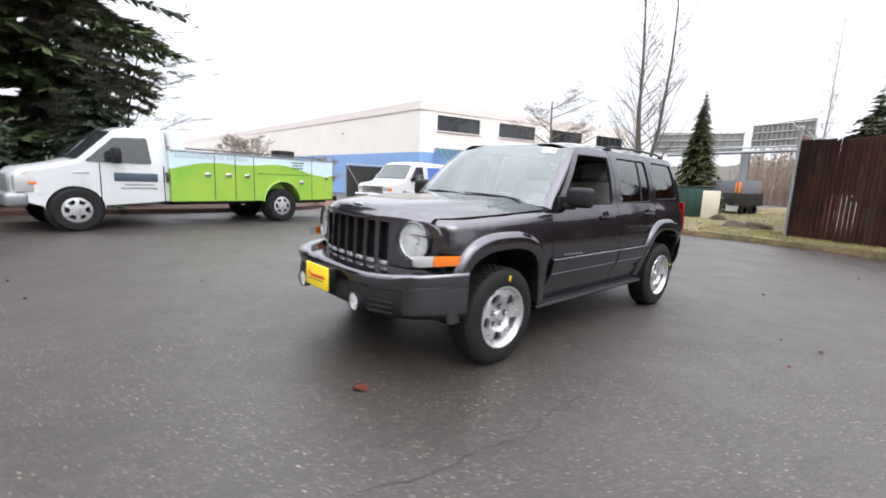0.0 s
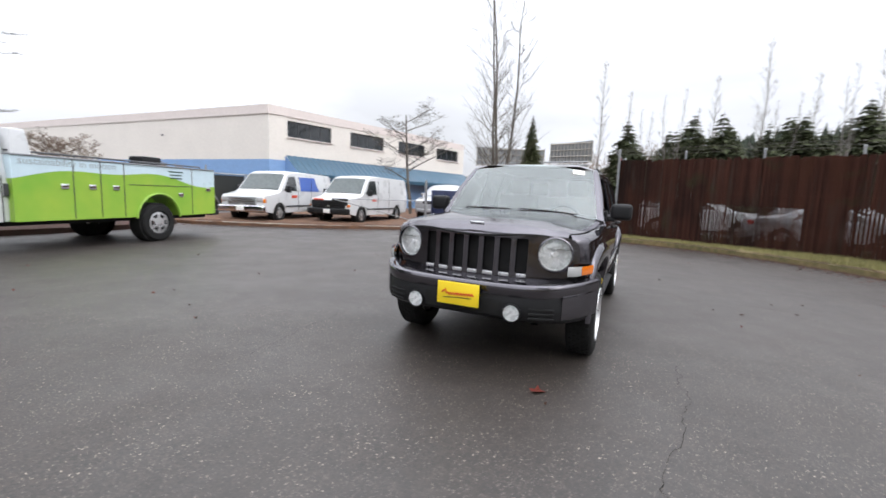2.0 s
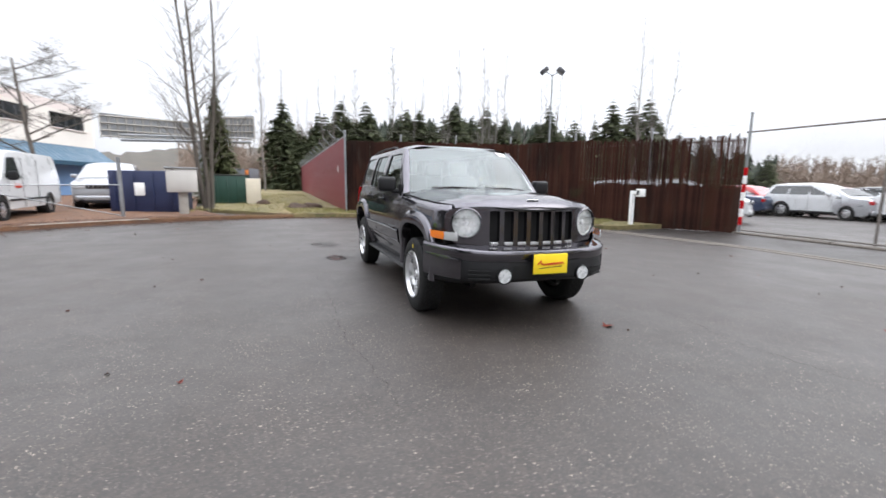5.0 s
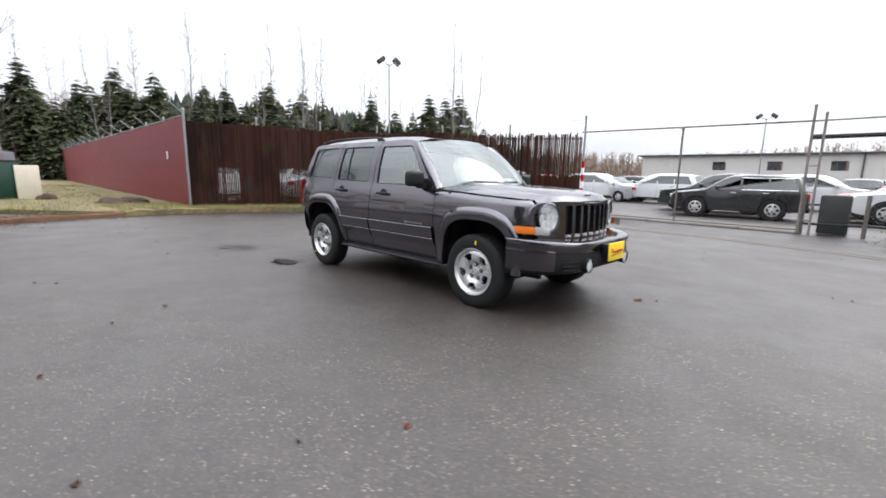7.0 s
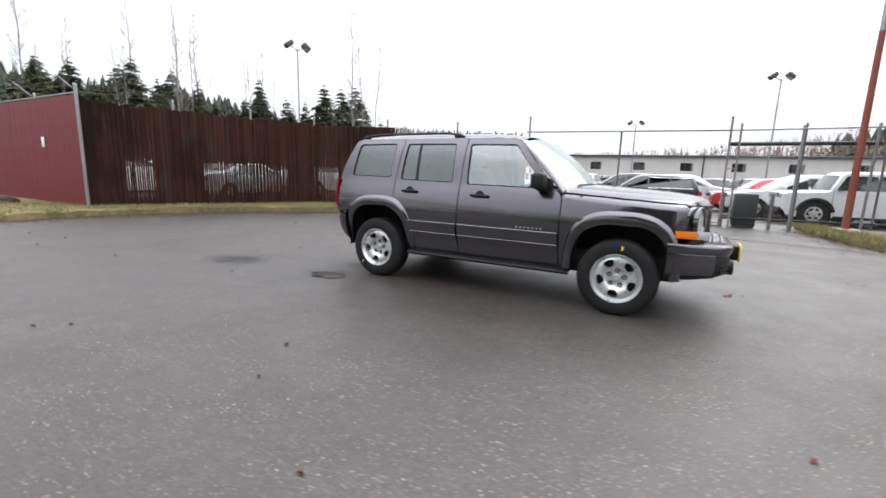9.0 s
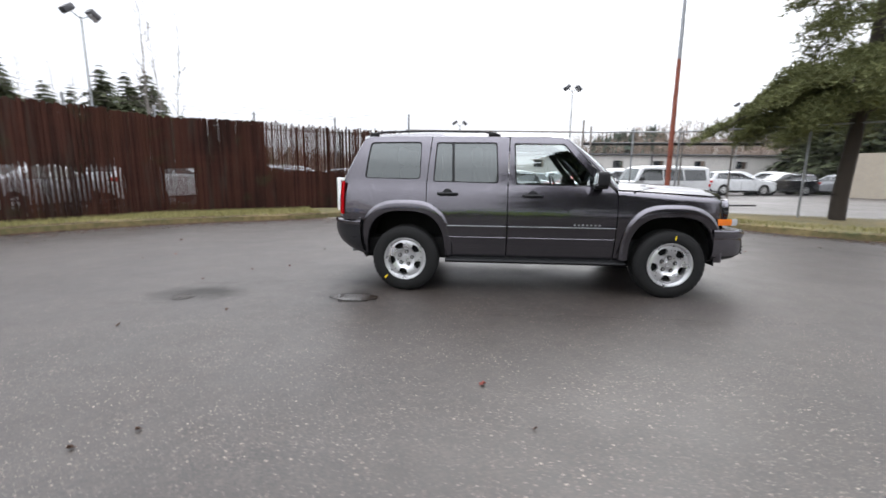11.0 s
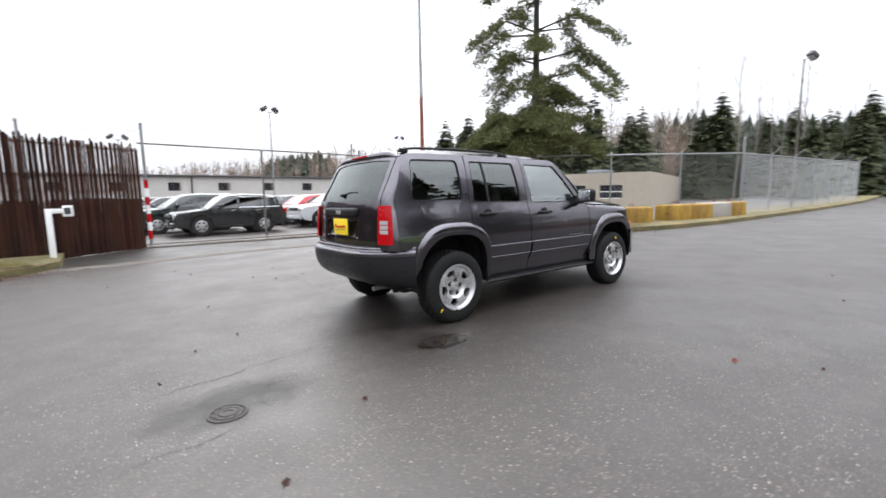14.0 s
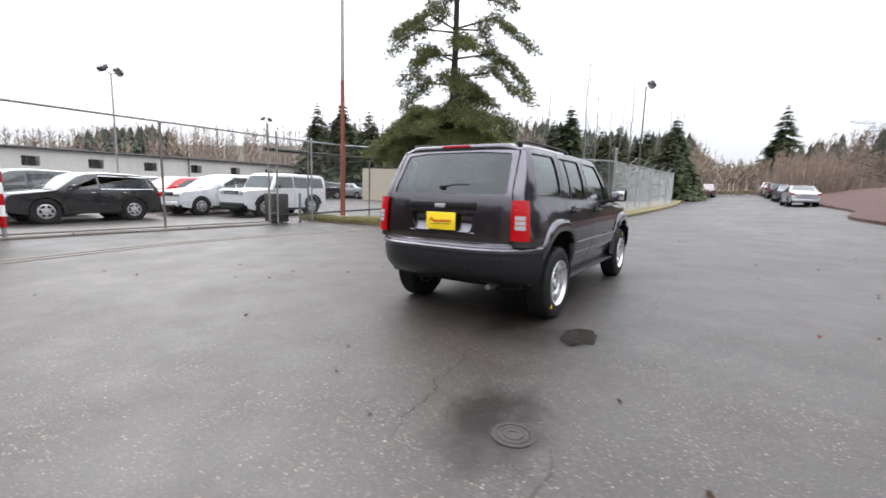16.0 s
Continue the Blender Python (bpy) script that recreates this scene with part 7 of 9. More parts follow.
    # bumpers
    def bumper(front, prof, half, length, name, m, y_to=0.90, power=4.2, lab="", rise=0.0, span=(-1, 1)):
        bm = bmesh.new()

        def f(u, v):
            q = lerp(*span, u)
            y = y_to * math.copysign(abs(q) ** 0.85, q)
            i = v * (len(prof) - 1)
            k = min(int(i), len(prof) - 2)
            back, z = (lerp(prof[k][j], prof[k + 1][j], i - k) for j in (0, 1))
            bend = length * (abs(y) / y_to) ** power
            x = half - bend - back * (1 - 0.85 * (abs(y) / y_to) ** 3)
            shrink = 1 - 0.25 * back
            z += rise * (abs(y) / y_to) ** 3
            return (-x if front else x, y * shrink, z)

        sheet(bm, f, 48, (len(prof) - 1) * 2)
        return part(name, bm, m, car, lab)

    bumper(True, [(0.24, 0.676), (0.10, 0.670), (0.03, 0.664), (0.008, 0.653), (0.0, 0.636), (0.004, 0.604), (0.02, 0.575)], 2.195, 0.50, "front_bumper", M["paint"], 0.878, 5.0, rise=0.030)
    bumper(True, [(0.05, 0.655), (0.03, 0.60), (0.014, 0.53), (0.018, 0.46), (0.04, 0.42), (0.10, 0.392), (0.22, 0.372)], 2.195, 0.50, "front_valance", M["plastic"], 0.876, 5.0, rise=0.01)
    for span in ((-1, -0.74), (0.74, 1)):
        bumper(True, [(0.022, 0.600), (0.012, 0.58), (0.012, 0.53), (0.016, 0.46), (0.034, 0.425), (0.07, 0.405)], 2.197, 0.50, "bumper_corner", M["paint"], 0.879, 5.0, rise=0.02, span=span)
    bm = bmesh.new()
    sheet(bm, lambda u, v: (-2.188 + 0.005 * abs(2 * u - 1) ** 3 + (0.012 if v < 0.5 else 0), lerp(-0.29, 0.29, u), lerp(0.435, 0.545, v)), 8, 2)
    part("lower_intake", bm, M["dark"], car)
    for s in (1, -1):
        fog = new("fog_lamp")
        fog.parent = car
        fog.matrix_world = pose(-2.192, s * 0.366, 0.468, 0, 0, 0)
        bm = bmesh.new()
        lathe(bm, [(0.064, 0.04), (0.064, -0.010), (0.059, -0.012), (0.057, -0.004)], 24, "x")
        part("ring", bm, M["plastic"], fog)
        bm = bmesh.new()
        lathe(bm, [(0.056, -0.002), (0.045, 0.006), (0.02, 0.010), (0.001, 0.011)], 24, "x")
        part("reflector", bm, M["satin"], fog)
        bm = bmesh.new()
        lathe(bm, [(0.001, -0.014), (0.03, -0.011), (0.056, -0.002)], 24, "x")
        part("lens", bm, M["lampglass"], fog, "clear fog lamp lens").visible_shadow = False
        for k in range(3):
            bm = bmesh.new()
            box(bm, (0, 0, 0), (0.014, 0.17, 0.016), 0.004, Matrix.Translation((-2.126, s * 0.555, 0.440 + 0.032 * k)) @ Matrix.Rotation(-s * radians(23), 4, "Z"))
            part("vent_bar", bm, M["dark"], car)

    def plate(x, z, facing):
        p = new("plate")
        p.parent = car
        p.matrix_world = pose(x, 0, z, 0, 0, 0 if facing < 0 else 180)
        p["label"] = "yellow dealer plate with a dark red scrawl"
        bm = bmesh.new()
        box(bm, (0, 0, 0), (0.012, 0.312, 0.158), 0.005)
        part("plate_board", bm, M["yellow"], p)
        # an unreadable red scrawl: one tall loop and a run of small ones, with a stroke beneath
        bm = bmesh.new()
        pts = [(-0.007, 0.118 - 0.236 * k / 60, 0.010 * math.sin(k * 1.25) + 0.028 * math.exp(-((k - 5) / 3.5) ** 2) - 0.006 + 0.012 * k / 60) for k in range(61)]
        tube(bm, pts, 0.0042, 5)
        part("scrawl", bm, M["red_ink"], p)
        bm = bmesh.new()
        tube(bm, [(-0.007, 0.105, -0.034), (-0.007, 0.02, -0.026), (-0.007, -0.10, -0.022)], 0.003, 5)
        part("scrawl_stroke", bm, M["ink"], p)

    plate(-2.262, 0.566, -1)
    bm = bmesh.new()
    box(bm, (-2.22, 0, 0.566), (0.08, 0.25, 0.13), 0.01)
    part("plate_bracket", bm, M["plastic"], car)

    # windscreen and pillars
    def screen(u, v, grow=0.0):
        yv = 2 * u - 1
        b = Vector((-0.80 - 0.17 * (1 - abs(yv) ** 2.2), yv * (0.742 + grow), 1.085 + 0.025 * (1 - yv * yv)))
        t = Vector((-0.315 - 0.075 * (1 - abs(yv) ** 2.2), yv * (0.618 + grow), 1.562 + 0.045 * (1 - yv * yv)))
        p = b.lerp(t, v)
        return p + Vector((-0.02, 0, 0.02)) * math.sin(math.pi * v)

    bm = bmesh.new()
    sheet(bm, screen, 20, 12)
    pane = part("windscreen", bm, M["screen"], car, "wet clear windscreen")
    pane.visible_shadow = False
    bm = bmesh.new()
    sheet(bm, lambda u, v: screen(lerp(0.005, 0.995, u), lerp(-0.02, 0.075, v)) + Vector((0.006, 0, -0.006)), 20, 2)
    part("screen_band", bm, M["plastic"], car)
    bm = bmesh.new()
    sheet(bm, lambda u, v: screen(lerp(0.065, 0.155, u), lerp(0.84, 0.95, v)) + Vector((-0.003, 0, 0.003)), 3, 2)
    part("screen_sticker", bm, M["white_label"], car, "white paper sticker inside the windscreen")

    def pillar(bm, s):
        def f(u, v):
            a = Vector(screen(1 if s > 0 else 0, u))
            x = lerp(-0.792, -0.318, u)
            z = lerp(1.060, 1.560, u)
            zz = lerp(1.05, 1.562, u)
            door = Vector((lerp(-0.792, -0.30, u), s * side_y(-0.5, zz), zz))
            mid = Vector((lerp(a.x, door.x, 0.35), s * (abs(door.y) + 0.008), lerp(a.z, door.z, 0.4) + 0.012))
            return (1 - v) ** 2 * a + 2 * v * (1 - v) * mid + v * v * door

        sheet(bm, f, 14, 8)

    both("windscreen_pillar", pillar, M["paint"])

    # roof
    RF = curve1([-0.40, -0.31, -0.1, 0.4, 1.0, 1.5, 1.75, 1.86], [1.592, 1.608, 1.632, 1.647, 1.647, 1.636, 1.618, 1.603])

    def roof(u, v):
        yv = 2 * v - 1
        x = lerp(-0.315 - 0.078 * (1 - abs(yv) ** 2.2), 1.764 + 0.064 * (1 - yv * yv), u)
        ye = side_y(min(x, 1.6), 1.583) - 0.006
        y = ye * math.copysign(abs(yv) ** 0.8, yv)
        q = abs(y) / ye
        return (x, y, lerp(RF(x), 1.585 - 0.025 * smoothstep(-0.1, -0.35, x) - 0.02 * smoothstep(1.6, 1.8, x), smoothstep(0.68, 1.0, q) ** 1.25 * 0.999) - 0.012 * q * q * (1 - q))

    bm = bmesh.new()
    sheet(bm, roof, 30, 40)
    part("roof", bm, M["paint"], car)
    for k in (-2, -1, 1, 2):
        bm = bmesh.new()
        sheet(bm, lambda u, v: (lerp(0.0, 1.62, u), k * 0.16 + lerp(-0.02, 0.02, v), RF(lerp(0.0, 1.62, u)) - 0.001 + 0.004 * math.sin(math.pi * v) - 0.0022 * k * k), 12, 4)
        part("roof_rib", bm, M["paint"], car)
    for s in (1, -1):
        rail = new("roof_rail")
        rail.parent = car
        bm = bmesh.new()
        tube(bm, [(0.36, s * 0.565, 1.604), (0.44, s * 0.565, 1.630), (0.56, s * 0.565, 1.643), (1.1, s * 0.562, 1.650), (1.55, s * 0.558, 1.642), (1.66, s * 0.556, 1.630), (1.74, s * 0.555, 1.602)], 0.011, 8)
        part("rail_bar", bm, M["plastic"], rail)
        for x in (0.44, 1.68):
            bm = bmesh.new()
            box(bm, (x, s * 0.562, 1.614), (0.09, 0.028, 0.040), 0.010)
            part("rail_foot", bm, M["plastic"], rail)

    # tailgate
    gate = rounded([(-0.655, 0.735), (-0.655, 1.13), (-0.645, 1.17), (-0.612, 1.545), (-0.3, 1.568), (0.3, 1.568), (0.612, 1.545), (0.645, 1.17), (0.655, 1.13), (0.655, 0.735)], 0.02, 2)
    rwin = rounded([(-0.605, 1.165), (-0.560, 1.520), (-0.3, 1.538), (0.3, 1.538), (0.560, 1.520), (0.605, 1.165)], 0.035, 3)
    recess = rounded([(-0.30, 0.835), (-0.34, 0.99), (0.34, 0.99), (0.30, 0.835)], 0.03, 3)
    bm = bmesh.new()
    panel(bm, gate, [rwin, recess], lambda y, z: (rear_x(y, z), y, z), 0.07, 0.03, (-1, 0, 0))
    part("tailgate", bm, M["paint"], car)
    bm = bmesh.new()
    panel(bm, [(y * 1.02, z) for y, z in rwin], [], lambda y, z: (rear_x(y, z) - 0.010, y, z), 0.08, 0, (-1, 0, 0))
    pane = part("rear_screen", bm, M["rear_tint"], car, "dark tinted rear window")
    pane.visible_shadow = False
    bm = bmesh.new()
    sheet(bm, lambda u, v: (rear_x(0.3, 0.9) - 0.045 + 0.05 * abs(2 * v - 1) ** (1.6 if v < 0.5 else 6), lerp(-0.345, 0.345, u), lerp(0.828, 0.995, v)), 8, 8)
    part("plate_recess", bm, M["paint"], car)
    bm = bmesh.new()
    box(bm, (2.066, 0, 1.068), (0.05, 0.70, 0.070), 0.022, seg=3)
    part("gate_handle_bar", bm, M["plastic"], car)
    bm = bmesh.new()
    box(bm, (2.093, 0.0, 1.060), (0.006, 0.11, 0.035), 0.003)
    part("gate_badge", bm, M["silver"], car, "plain silver badge")
    plate(2.076, 0.922, 1)
    bm = bmesh.new()
    tube(bm, [(2.024, -0.02, 1.226), (2.006, 0.09, 1.246), (2.000, 0.24, 1.246)], 0.007, 6)
    box(bm, (2.028, -0.02, 1.222), (0.04, 0.05, 0.03), 0.01)
    part("rear_wiper", bm, M["plastic"], car)
    bm = bmesh.new()
    sheet(bm, lambda u, v: (1.70 + 0.07 * v - 0.03 * abs(2 * u - 1) ** 2 * v, lerp(-0.565, 0.565, u), RF(1.70 + 0.07 * v) + 0.003 - 0.058 * abs(2 * u - 1) ** 2.4), 20, 6, 0.012)
    part("roof_spoiler", bm, M["paint"], car)
    bm = bmesh.new()

    def header(u, v):
        p = Vector(roof(1.0, v))
        y = p.y * lerp(1.0, 0.985, u)
        q = Vector((rear_x(y, 1.56) + 0.004, y, min(p.z - 0.004, 1.562 - 0.020 * (y / 0.6) ** 2)))
        return p.lerp(q, u) + Vector((0.012, 0, 0)) * math.sin(math.pi * u)

    sheet(bm, header, 5, 32)
    part("roof_edge", bm, M["paint"], car)
    bm = bmesh.new()
    box(bm, (1.836, 0, 1.592), (0.03, 0.30, 0.020), 0.005)
    part("brake_lamp", bm, M["red_lens"], car, "red high brake lamp")

    def rear_corner(bm, s):
        def f(u, v):
            z = lerp(0.735, 1.552, u)
            qx = 1.905 if z < 1.155 else lerp(1.905, 1.765, (z - 1.155) / 0.42) if z < 1.54 else 1.762
            a = Vector((qx, s * side_y(qx, z), z))
            yt = 0.662 if z < 1.15 else lerp(0.655, 0.622, (z - 1.15) / 0.43)
            c = Vector((rear_x(yt, z), s * yt, z))
            mid = Vector((c.x - 0.005, a.y * 0.995, z))
            return (1 - v) ** 2 * a + 2 * v * (1 - v) * mid + v * v * c

        sheet(bm, f, 24, 8)

    both("rear_corner", rear_corner, M["paint"])
    for s in (1, -1):
        lamp = new("tail_lamp")
        lamp.parent = car
        for nm, z0, z1, m, lab in (("red_lens", 0.790, 1.122, M["red_lens"], "red tail lamp lens"), ("reverse_lens", 0.882, 0.914, M["clear_lens"], "pale reversing lens"), ("reverse_lens", 0.922, 0.954, M["clear_lens"], "pale reversing lens"), ("reverse_lens", 0.962, 0.994, M["clear_lens"], "pale reversing lens")):
            bm = bmesh.new()

            def tl(u, v):
                z = lerp(z0, z1, v)
                a = Vector((1.898, s * (lerp(side_y(1.898, z), side_y(1.898, 0.86), 0.6) + 0.006), z))
                c = Vector((rear_x(0.63, z) + 0.022, s * 0.600, z))
                mid = Vector((c.x + 0.004, a.y + s * 0.012, z))
                u = lerp(0.46, 0.75, u) if nm != "red_lens" else lerp(0.30, 0.84, u)
                p = (1 - u) ** 2 * a + 2 * u * (1 - u) * mid + u * u * c
                return p + Vector((0.004, s * 0.002, 0)) * (0 if nm == "red_lens" else 1)

            sheet(bm, tl, 12, 6, 0.012 if nm == "red_lens" else 0)
            part(nm, bm, m, lamp, lab)
    bumper(False, [(0.17, 0.764), (0.070, 0.756), (0.060, 0.750), (0.056, 0.734), (0.050, 0.727), (0.012, 0.718), (0.0, 0.706), (0.001, 0.680)], 2.205, 0.42, "rear_bumper", M["paint"], 0.868)
    bumper(False, [(0.003, 0.682), (0.008, 0.676), (0.006, 0.625), (0.015, 0.59), (0.03, 0.54), (0.07, 0.48), (0.16, 0.42), (0.26, 0.385)], 2.205, 0.42, "rear_valance", M["bumper"], 0.866)
    bm = bmesh.new()
    tube(bm, [(1.6, 0.45, 0.35), (1.90, 0.45, 0.365), (1.99, 0.45, 0.36)], 0.024, 12)
    part("exhaust_pipe", bm, M["galv"], car)

    # wipers, mirrors, handles, aerial
    for y0, y1 in ((0.52, 0.02), (-0.05, -0.58)):
        bm = bmesh.new()
        on = lambda q, v, o: screen(0.5 + lerp(y0, y1, q) / 1.484, v) + Vector((-o, 0, o))
        tube(bm, [on(0.0, 0.0, 0.012), on(0.25, 0.03, 0.018), on(0.5, 0.052, 0.016)], 0.0065, 6)
        tube(bm, [on(-0.02, 0.062, 0.010), on(0.5, 0.055, 0.011), on(1.0, 0.040, 0.010)], 0.006, 6)
        part("wiper", bm, M["plastic"], car)
    for s in (1, -1):
        mir = new("door_mirror")
        mir.parent = car
        bm = bmesh.new()
        box(bm, (-0.60, s * 0.935, 1.165), (0.115, 0.190, 0.150), 0.035, seg=3)
        part("housing", bm, M["plastic"], mir)
        bm = bmesh.new()
        box(bm, (-0.60, s * 0.83, 1.095), (0.10, 0.12, 0.05), 0.02)
        box(bm, (-0.63, s * 0.80, 1.12), (0.13, 0.03, 0.10), 0.012)
        part("arm", bm, M["plastic"], mir)
        bm = bmesh.new()
        box(bm, (-0.5415, s * 0.935, 1.165), (0.004, 0.155, 0.115), 0.002)
        part("mirror_glass", bm, M["chrome"], mir, "mirror glass")
        for hx, hz in ((0.035, 0.998), (0.885, 1.012)):
            h = new("door_handle")
            h.parent = car
            yy = side_y(hx, hz)
            bm = bmesh.new()
            tube(bm, [(hx - 0.10, s * (yy + 0.006), hz - 0.004), (hx - 0.075, s * (yy + 0.036), hz), (hx, s * (yy + 0.042), hz + 0.002), (hx + 0.075, s * (yy + 0.036), hz), (hx + 0.095, s * (yy + 0.006), hz)], 0.013, 8)
            part("grip", bm, M["plastic"], h)
            bm = bmesh.new()
            lathe(bm, [(0.001, 0.004), (0.04, 0.004), (0.05, 0.001)], 20, "y", (hx, s * yy, hz))
            part("cup", bm, M["plastic"], h)
    bm = bmesh.new()
    rod(bm, (-0.95, 0.80, 1.03), (-0.955, 0.80, 1.05), 0.012)
    part("aerial_base", bm, M["plastic"], car)

    # inside
    bm = bmesh.new()
    box(bm, (0.06, 0, 0.43), (3.5, 1.36, 0.22), 0.03)
    part("underbody", bm, M["dark"], car)
    bm = bmesh.new()
    sheet(bm, lambda u, v: (lerp(-1.9, -0.78, u), lerp(-0.72, 0.72, v), 0.90), 2, 2)
    part("engine_cover", bm, M["dark"], car)
    bm = bmesh.new()
    box(bm, (-0.62, 0, 0.93), (0.42, 1.46, 0.30), 0.09, seg=3)
    part("dashboard", bm, M["dash"], car)
    bm = bmesh.new()
    tube(bm, [(-0.36 + 0.05 * math.sin(t), -0.36 + 0.185 * math.cos(t), 1.02 + 0.175 * math.sin(t)) for t in [2 * math.pi * k / 20 for k in range(20)]], 0.014, 6, True)
    rod(bm, (-0.55, -0.36, 0.98), (-0.36, -0.36, 1.02), 0.03)
    part("steering_wheel", bm, M["dash"], car)
    for y in (-0.36, 0.36):
        seat(car, 0.20, y)
    seat(car, 1.02, 0, 0.84, True)
    bm = bmesh.new()
    sheet(bm, lambda u, v: (lerp(-0.25, 1.75, u), lerp(-0.60, 0.60, v), 1.575), 2, 2)
    part("headlining", bm, M["grey_cloth"], car)
    both("door_card", lambda bm, s: sheet(bm, lambda u, v: (lerp(-0.75, 0.84, u), s * (side_y(0, lerp(0.4, 1.06, v)) - 0.06), lerp(0.4, 1.06, v)), 4, 4), M["dash"])
    both("rear_trim", lambda bm, s: sheet(bm, lambda u, v: (lerp(0.85, 1.84, u), s * (side_y(0, lerp(0.92, 1.10, v)) - 0.06), lerp(0.92, 1.10, v)), 4, 3), M["dash"])
    for x, y, out in ((FX, 0.775, 1), (FX, -0.775, -1), (RX, 0.775, 1), (RX, -0.775, -1)):
        wheel(car, x, y, out)
    car.matrix_world = pose(0, 0, 0, 0.688, 0.229, 0)
    return car


suv()


# ---- other vehicles ----
def cubic(rows):
    """Station curves: each column as a function of the first."""
    xs = [r[0] for r in rows]
    return [curve1(xs, [r[k] for r in rows]) for k in range(1, len(rows[0]))]


def coach(parent, top, wheels, r, W, belt, tf, material, name="body", low=0.30, crown=0.045):
    """A car body from its side profile: top is the line from the front foot over bonnet, screen and roof to the rear foot; wheel arches are cut out below."""
    top = [Vector(p) for p in top]
    x0, x1 = top[0].x, top[-1].x
    zmax = max(p.y for p in top)
    half = (x1 - x0) / 2
    mid = (x0 + x1) / 2

    def w(x, z):
        f = max(0.0, (abs(x - mid) - 0.72 * half) / (0.28 * half))
        y = W - 0.085 * f * f - 0.03 * max(0.0, (0.55 - z) / 0.3)
        if z > belt:
            y *= lerp(1.0, tf, min(1.0, (z - belt) / (zmax - belt)))
        return y

    nrm = []
    for i, p in enumerate(top):
        d = (top[min(i + 1, len(top) - 1)] - top[max(i - 1, 0)]).normalized()
        nrm.append(Vector((-d.y, d.x)))
    inner = [p - n * 0.028 for p, n in zip(top, nrm)]
    under = [(x1 - 0.12, low + 0.06)]
    for cx in sorted(wheels, reverse=True):
        under += [(cx + (r + 0.05) * math.cos(t), r + (r + 0.05) * math.sin(t)) for t in [radians(v) for v in range(0, 181, 15)]]
        k = len(under) - 13
        under[k:k] = [(cx + r + 0.06, low)]
        under.append((cx - r - 0.06, low))
    under.append((x0 + 0.12, low + 0.06))
    body = new(name)
    body.parent = parent
    for s in (1, -1):
        bm = bmesh.new()
        panel(bm, [tuple(p) for p in inner] + under, [], lambda x, z: (x, s * w(x, z), z), 0.35, 0.03, (0, -s, 0))
        part("side_panel", bm, material, body)
    bm = bmesh.new()
    cols = (-1.0, -0.955, -0.7, -0.35, 0.0, 0.35, 0.7, 0.955, 1.0)
    rows = []
    for p, q, n in zip(top, inner, nrm):
        row = []
        for c in cols:
            e = q if abs(c) == 1 else p
            bow = n * crown * (1 - c * c) * (1 if abs(c) < 0.95 else 0)
            row.append(bm.verts.new((e.x + bow.x, c * w(q.x, q.y), e.y + bow.y)))
        rows.append(row)
    for A, B in zip(rows, rows[1:]):
        for k in range(len(cols) - 1):
            bm.faces.new((A[k], B[k], B[k + 1], A[k + 1]))
    part("skin", bm, material, body)
    bm = bmesh.new()
    box(bm, (mid, 0, low + 0.10), (x1 - x0 - 0.3, W * 1.5, 0.16), 0.02)
    part("underbody", bm, M["dark"], body)

    def zt(x):
        for p, q in zip(top, top[1:]):
            if p.x <= x <= q.x and q.x > p.x:
                return lerp(p.y, q.y, (x - p.x) / (q.x - p.x))
        return top[0].y

    return (lambda x, z: w(x, z) + 0.002), zt, w


def road_wheel(parent, x, y, r=0.36, w=0.22, m="silver"):
    s = 1 if y > 0 else -1
    k = new("wheel")
    k.parent = parent
    k.matrix_world = pose(x, y, r, 0, 0, 0 if s > 0 else 180)
    bm = bmesh.new()
    lathe(bm, [(r * 0.62, -w / 2), (r * 0.93, -w / 2), (r, -w * 0.36), (r, w * 0.36), (r * 0.93, w / 2), (r * 0.66, w / 2), (r * 0.60, w * 0.4)], 26)
    part("tyre", bm, M["rubber"], k)
    bm = bmesh.new()
    holes = []
    for i in range(6):
        t = 2 * math.pi * i / 6
        holes.append([(r * rr * math.cos(t + dt), r * rr * math.sin(t + dt)) for rr, dt in ((0.30, 0.3), (0.50, 0.32), (0.50, -0.32), (0.30, -0.3))])
    panel(bm, [(r * 0.63 * math.cos(2 * math.pi * i / 24), r * 0.63 * math.sin(2 * math.pi * i / 24)) for i in range(24)], holes, lambda u, v: (u, w * 0.36 + 0.03 * math.cos(3 * math.hypot(u, v) / r), v), 0.2, 0.03, (0, -1, 0))
    part("rim", bm, M[m], k)
    bm = bmesh.new()
    lathe(bm, [(r * 1.10, -w * 0.9), (r * 1.10, w * 0.2), (r * 0.3, w * 0.22)], 24)
    part("wheel_housing", bm, M["dark"], k)


def glaze(parent, flank, loops, m=None):
    for loop in loops:
        for s in (1, -1):
            bm = bmesh.new()
            panel(bm, rounded(loop, 0.04, 2), [], lambda x, z: (x, s * (flank(x, z) + 0.006), z), 0.2, 0.01, (0, -s, 0))
            part("side_window", bm, m or M["window_dark"], parent)


M["glass_grey"] = mat("pale_reflecting_screen", (0.07, 0.085, 0.085), 0.05, vary=0.3, scale=1, spec=0.4, rvary=0.02)
M["car_glass"] = mat("dark_car_glass", (0.022, 0.026, 0.028), 0.05, vary=0.2, scale=1, spec=0.9, rvary=0.02)
M["sign_blue"] = mat("slate_blue_sign", (0.05, 0.075, 0.10), 0.45, vary=0.1)


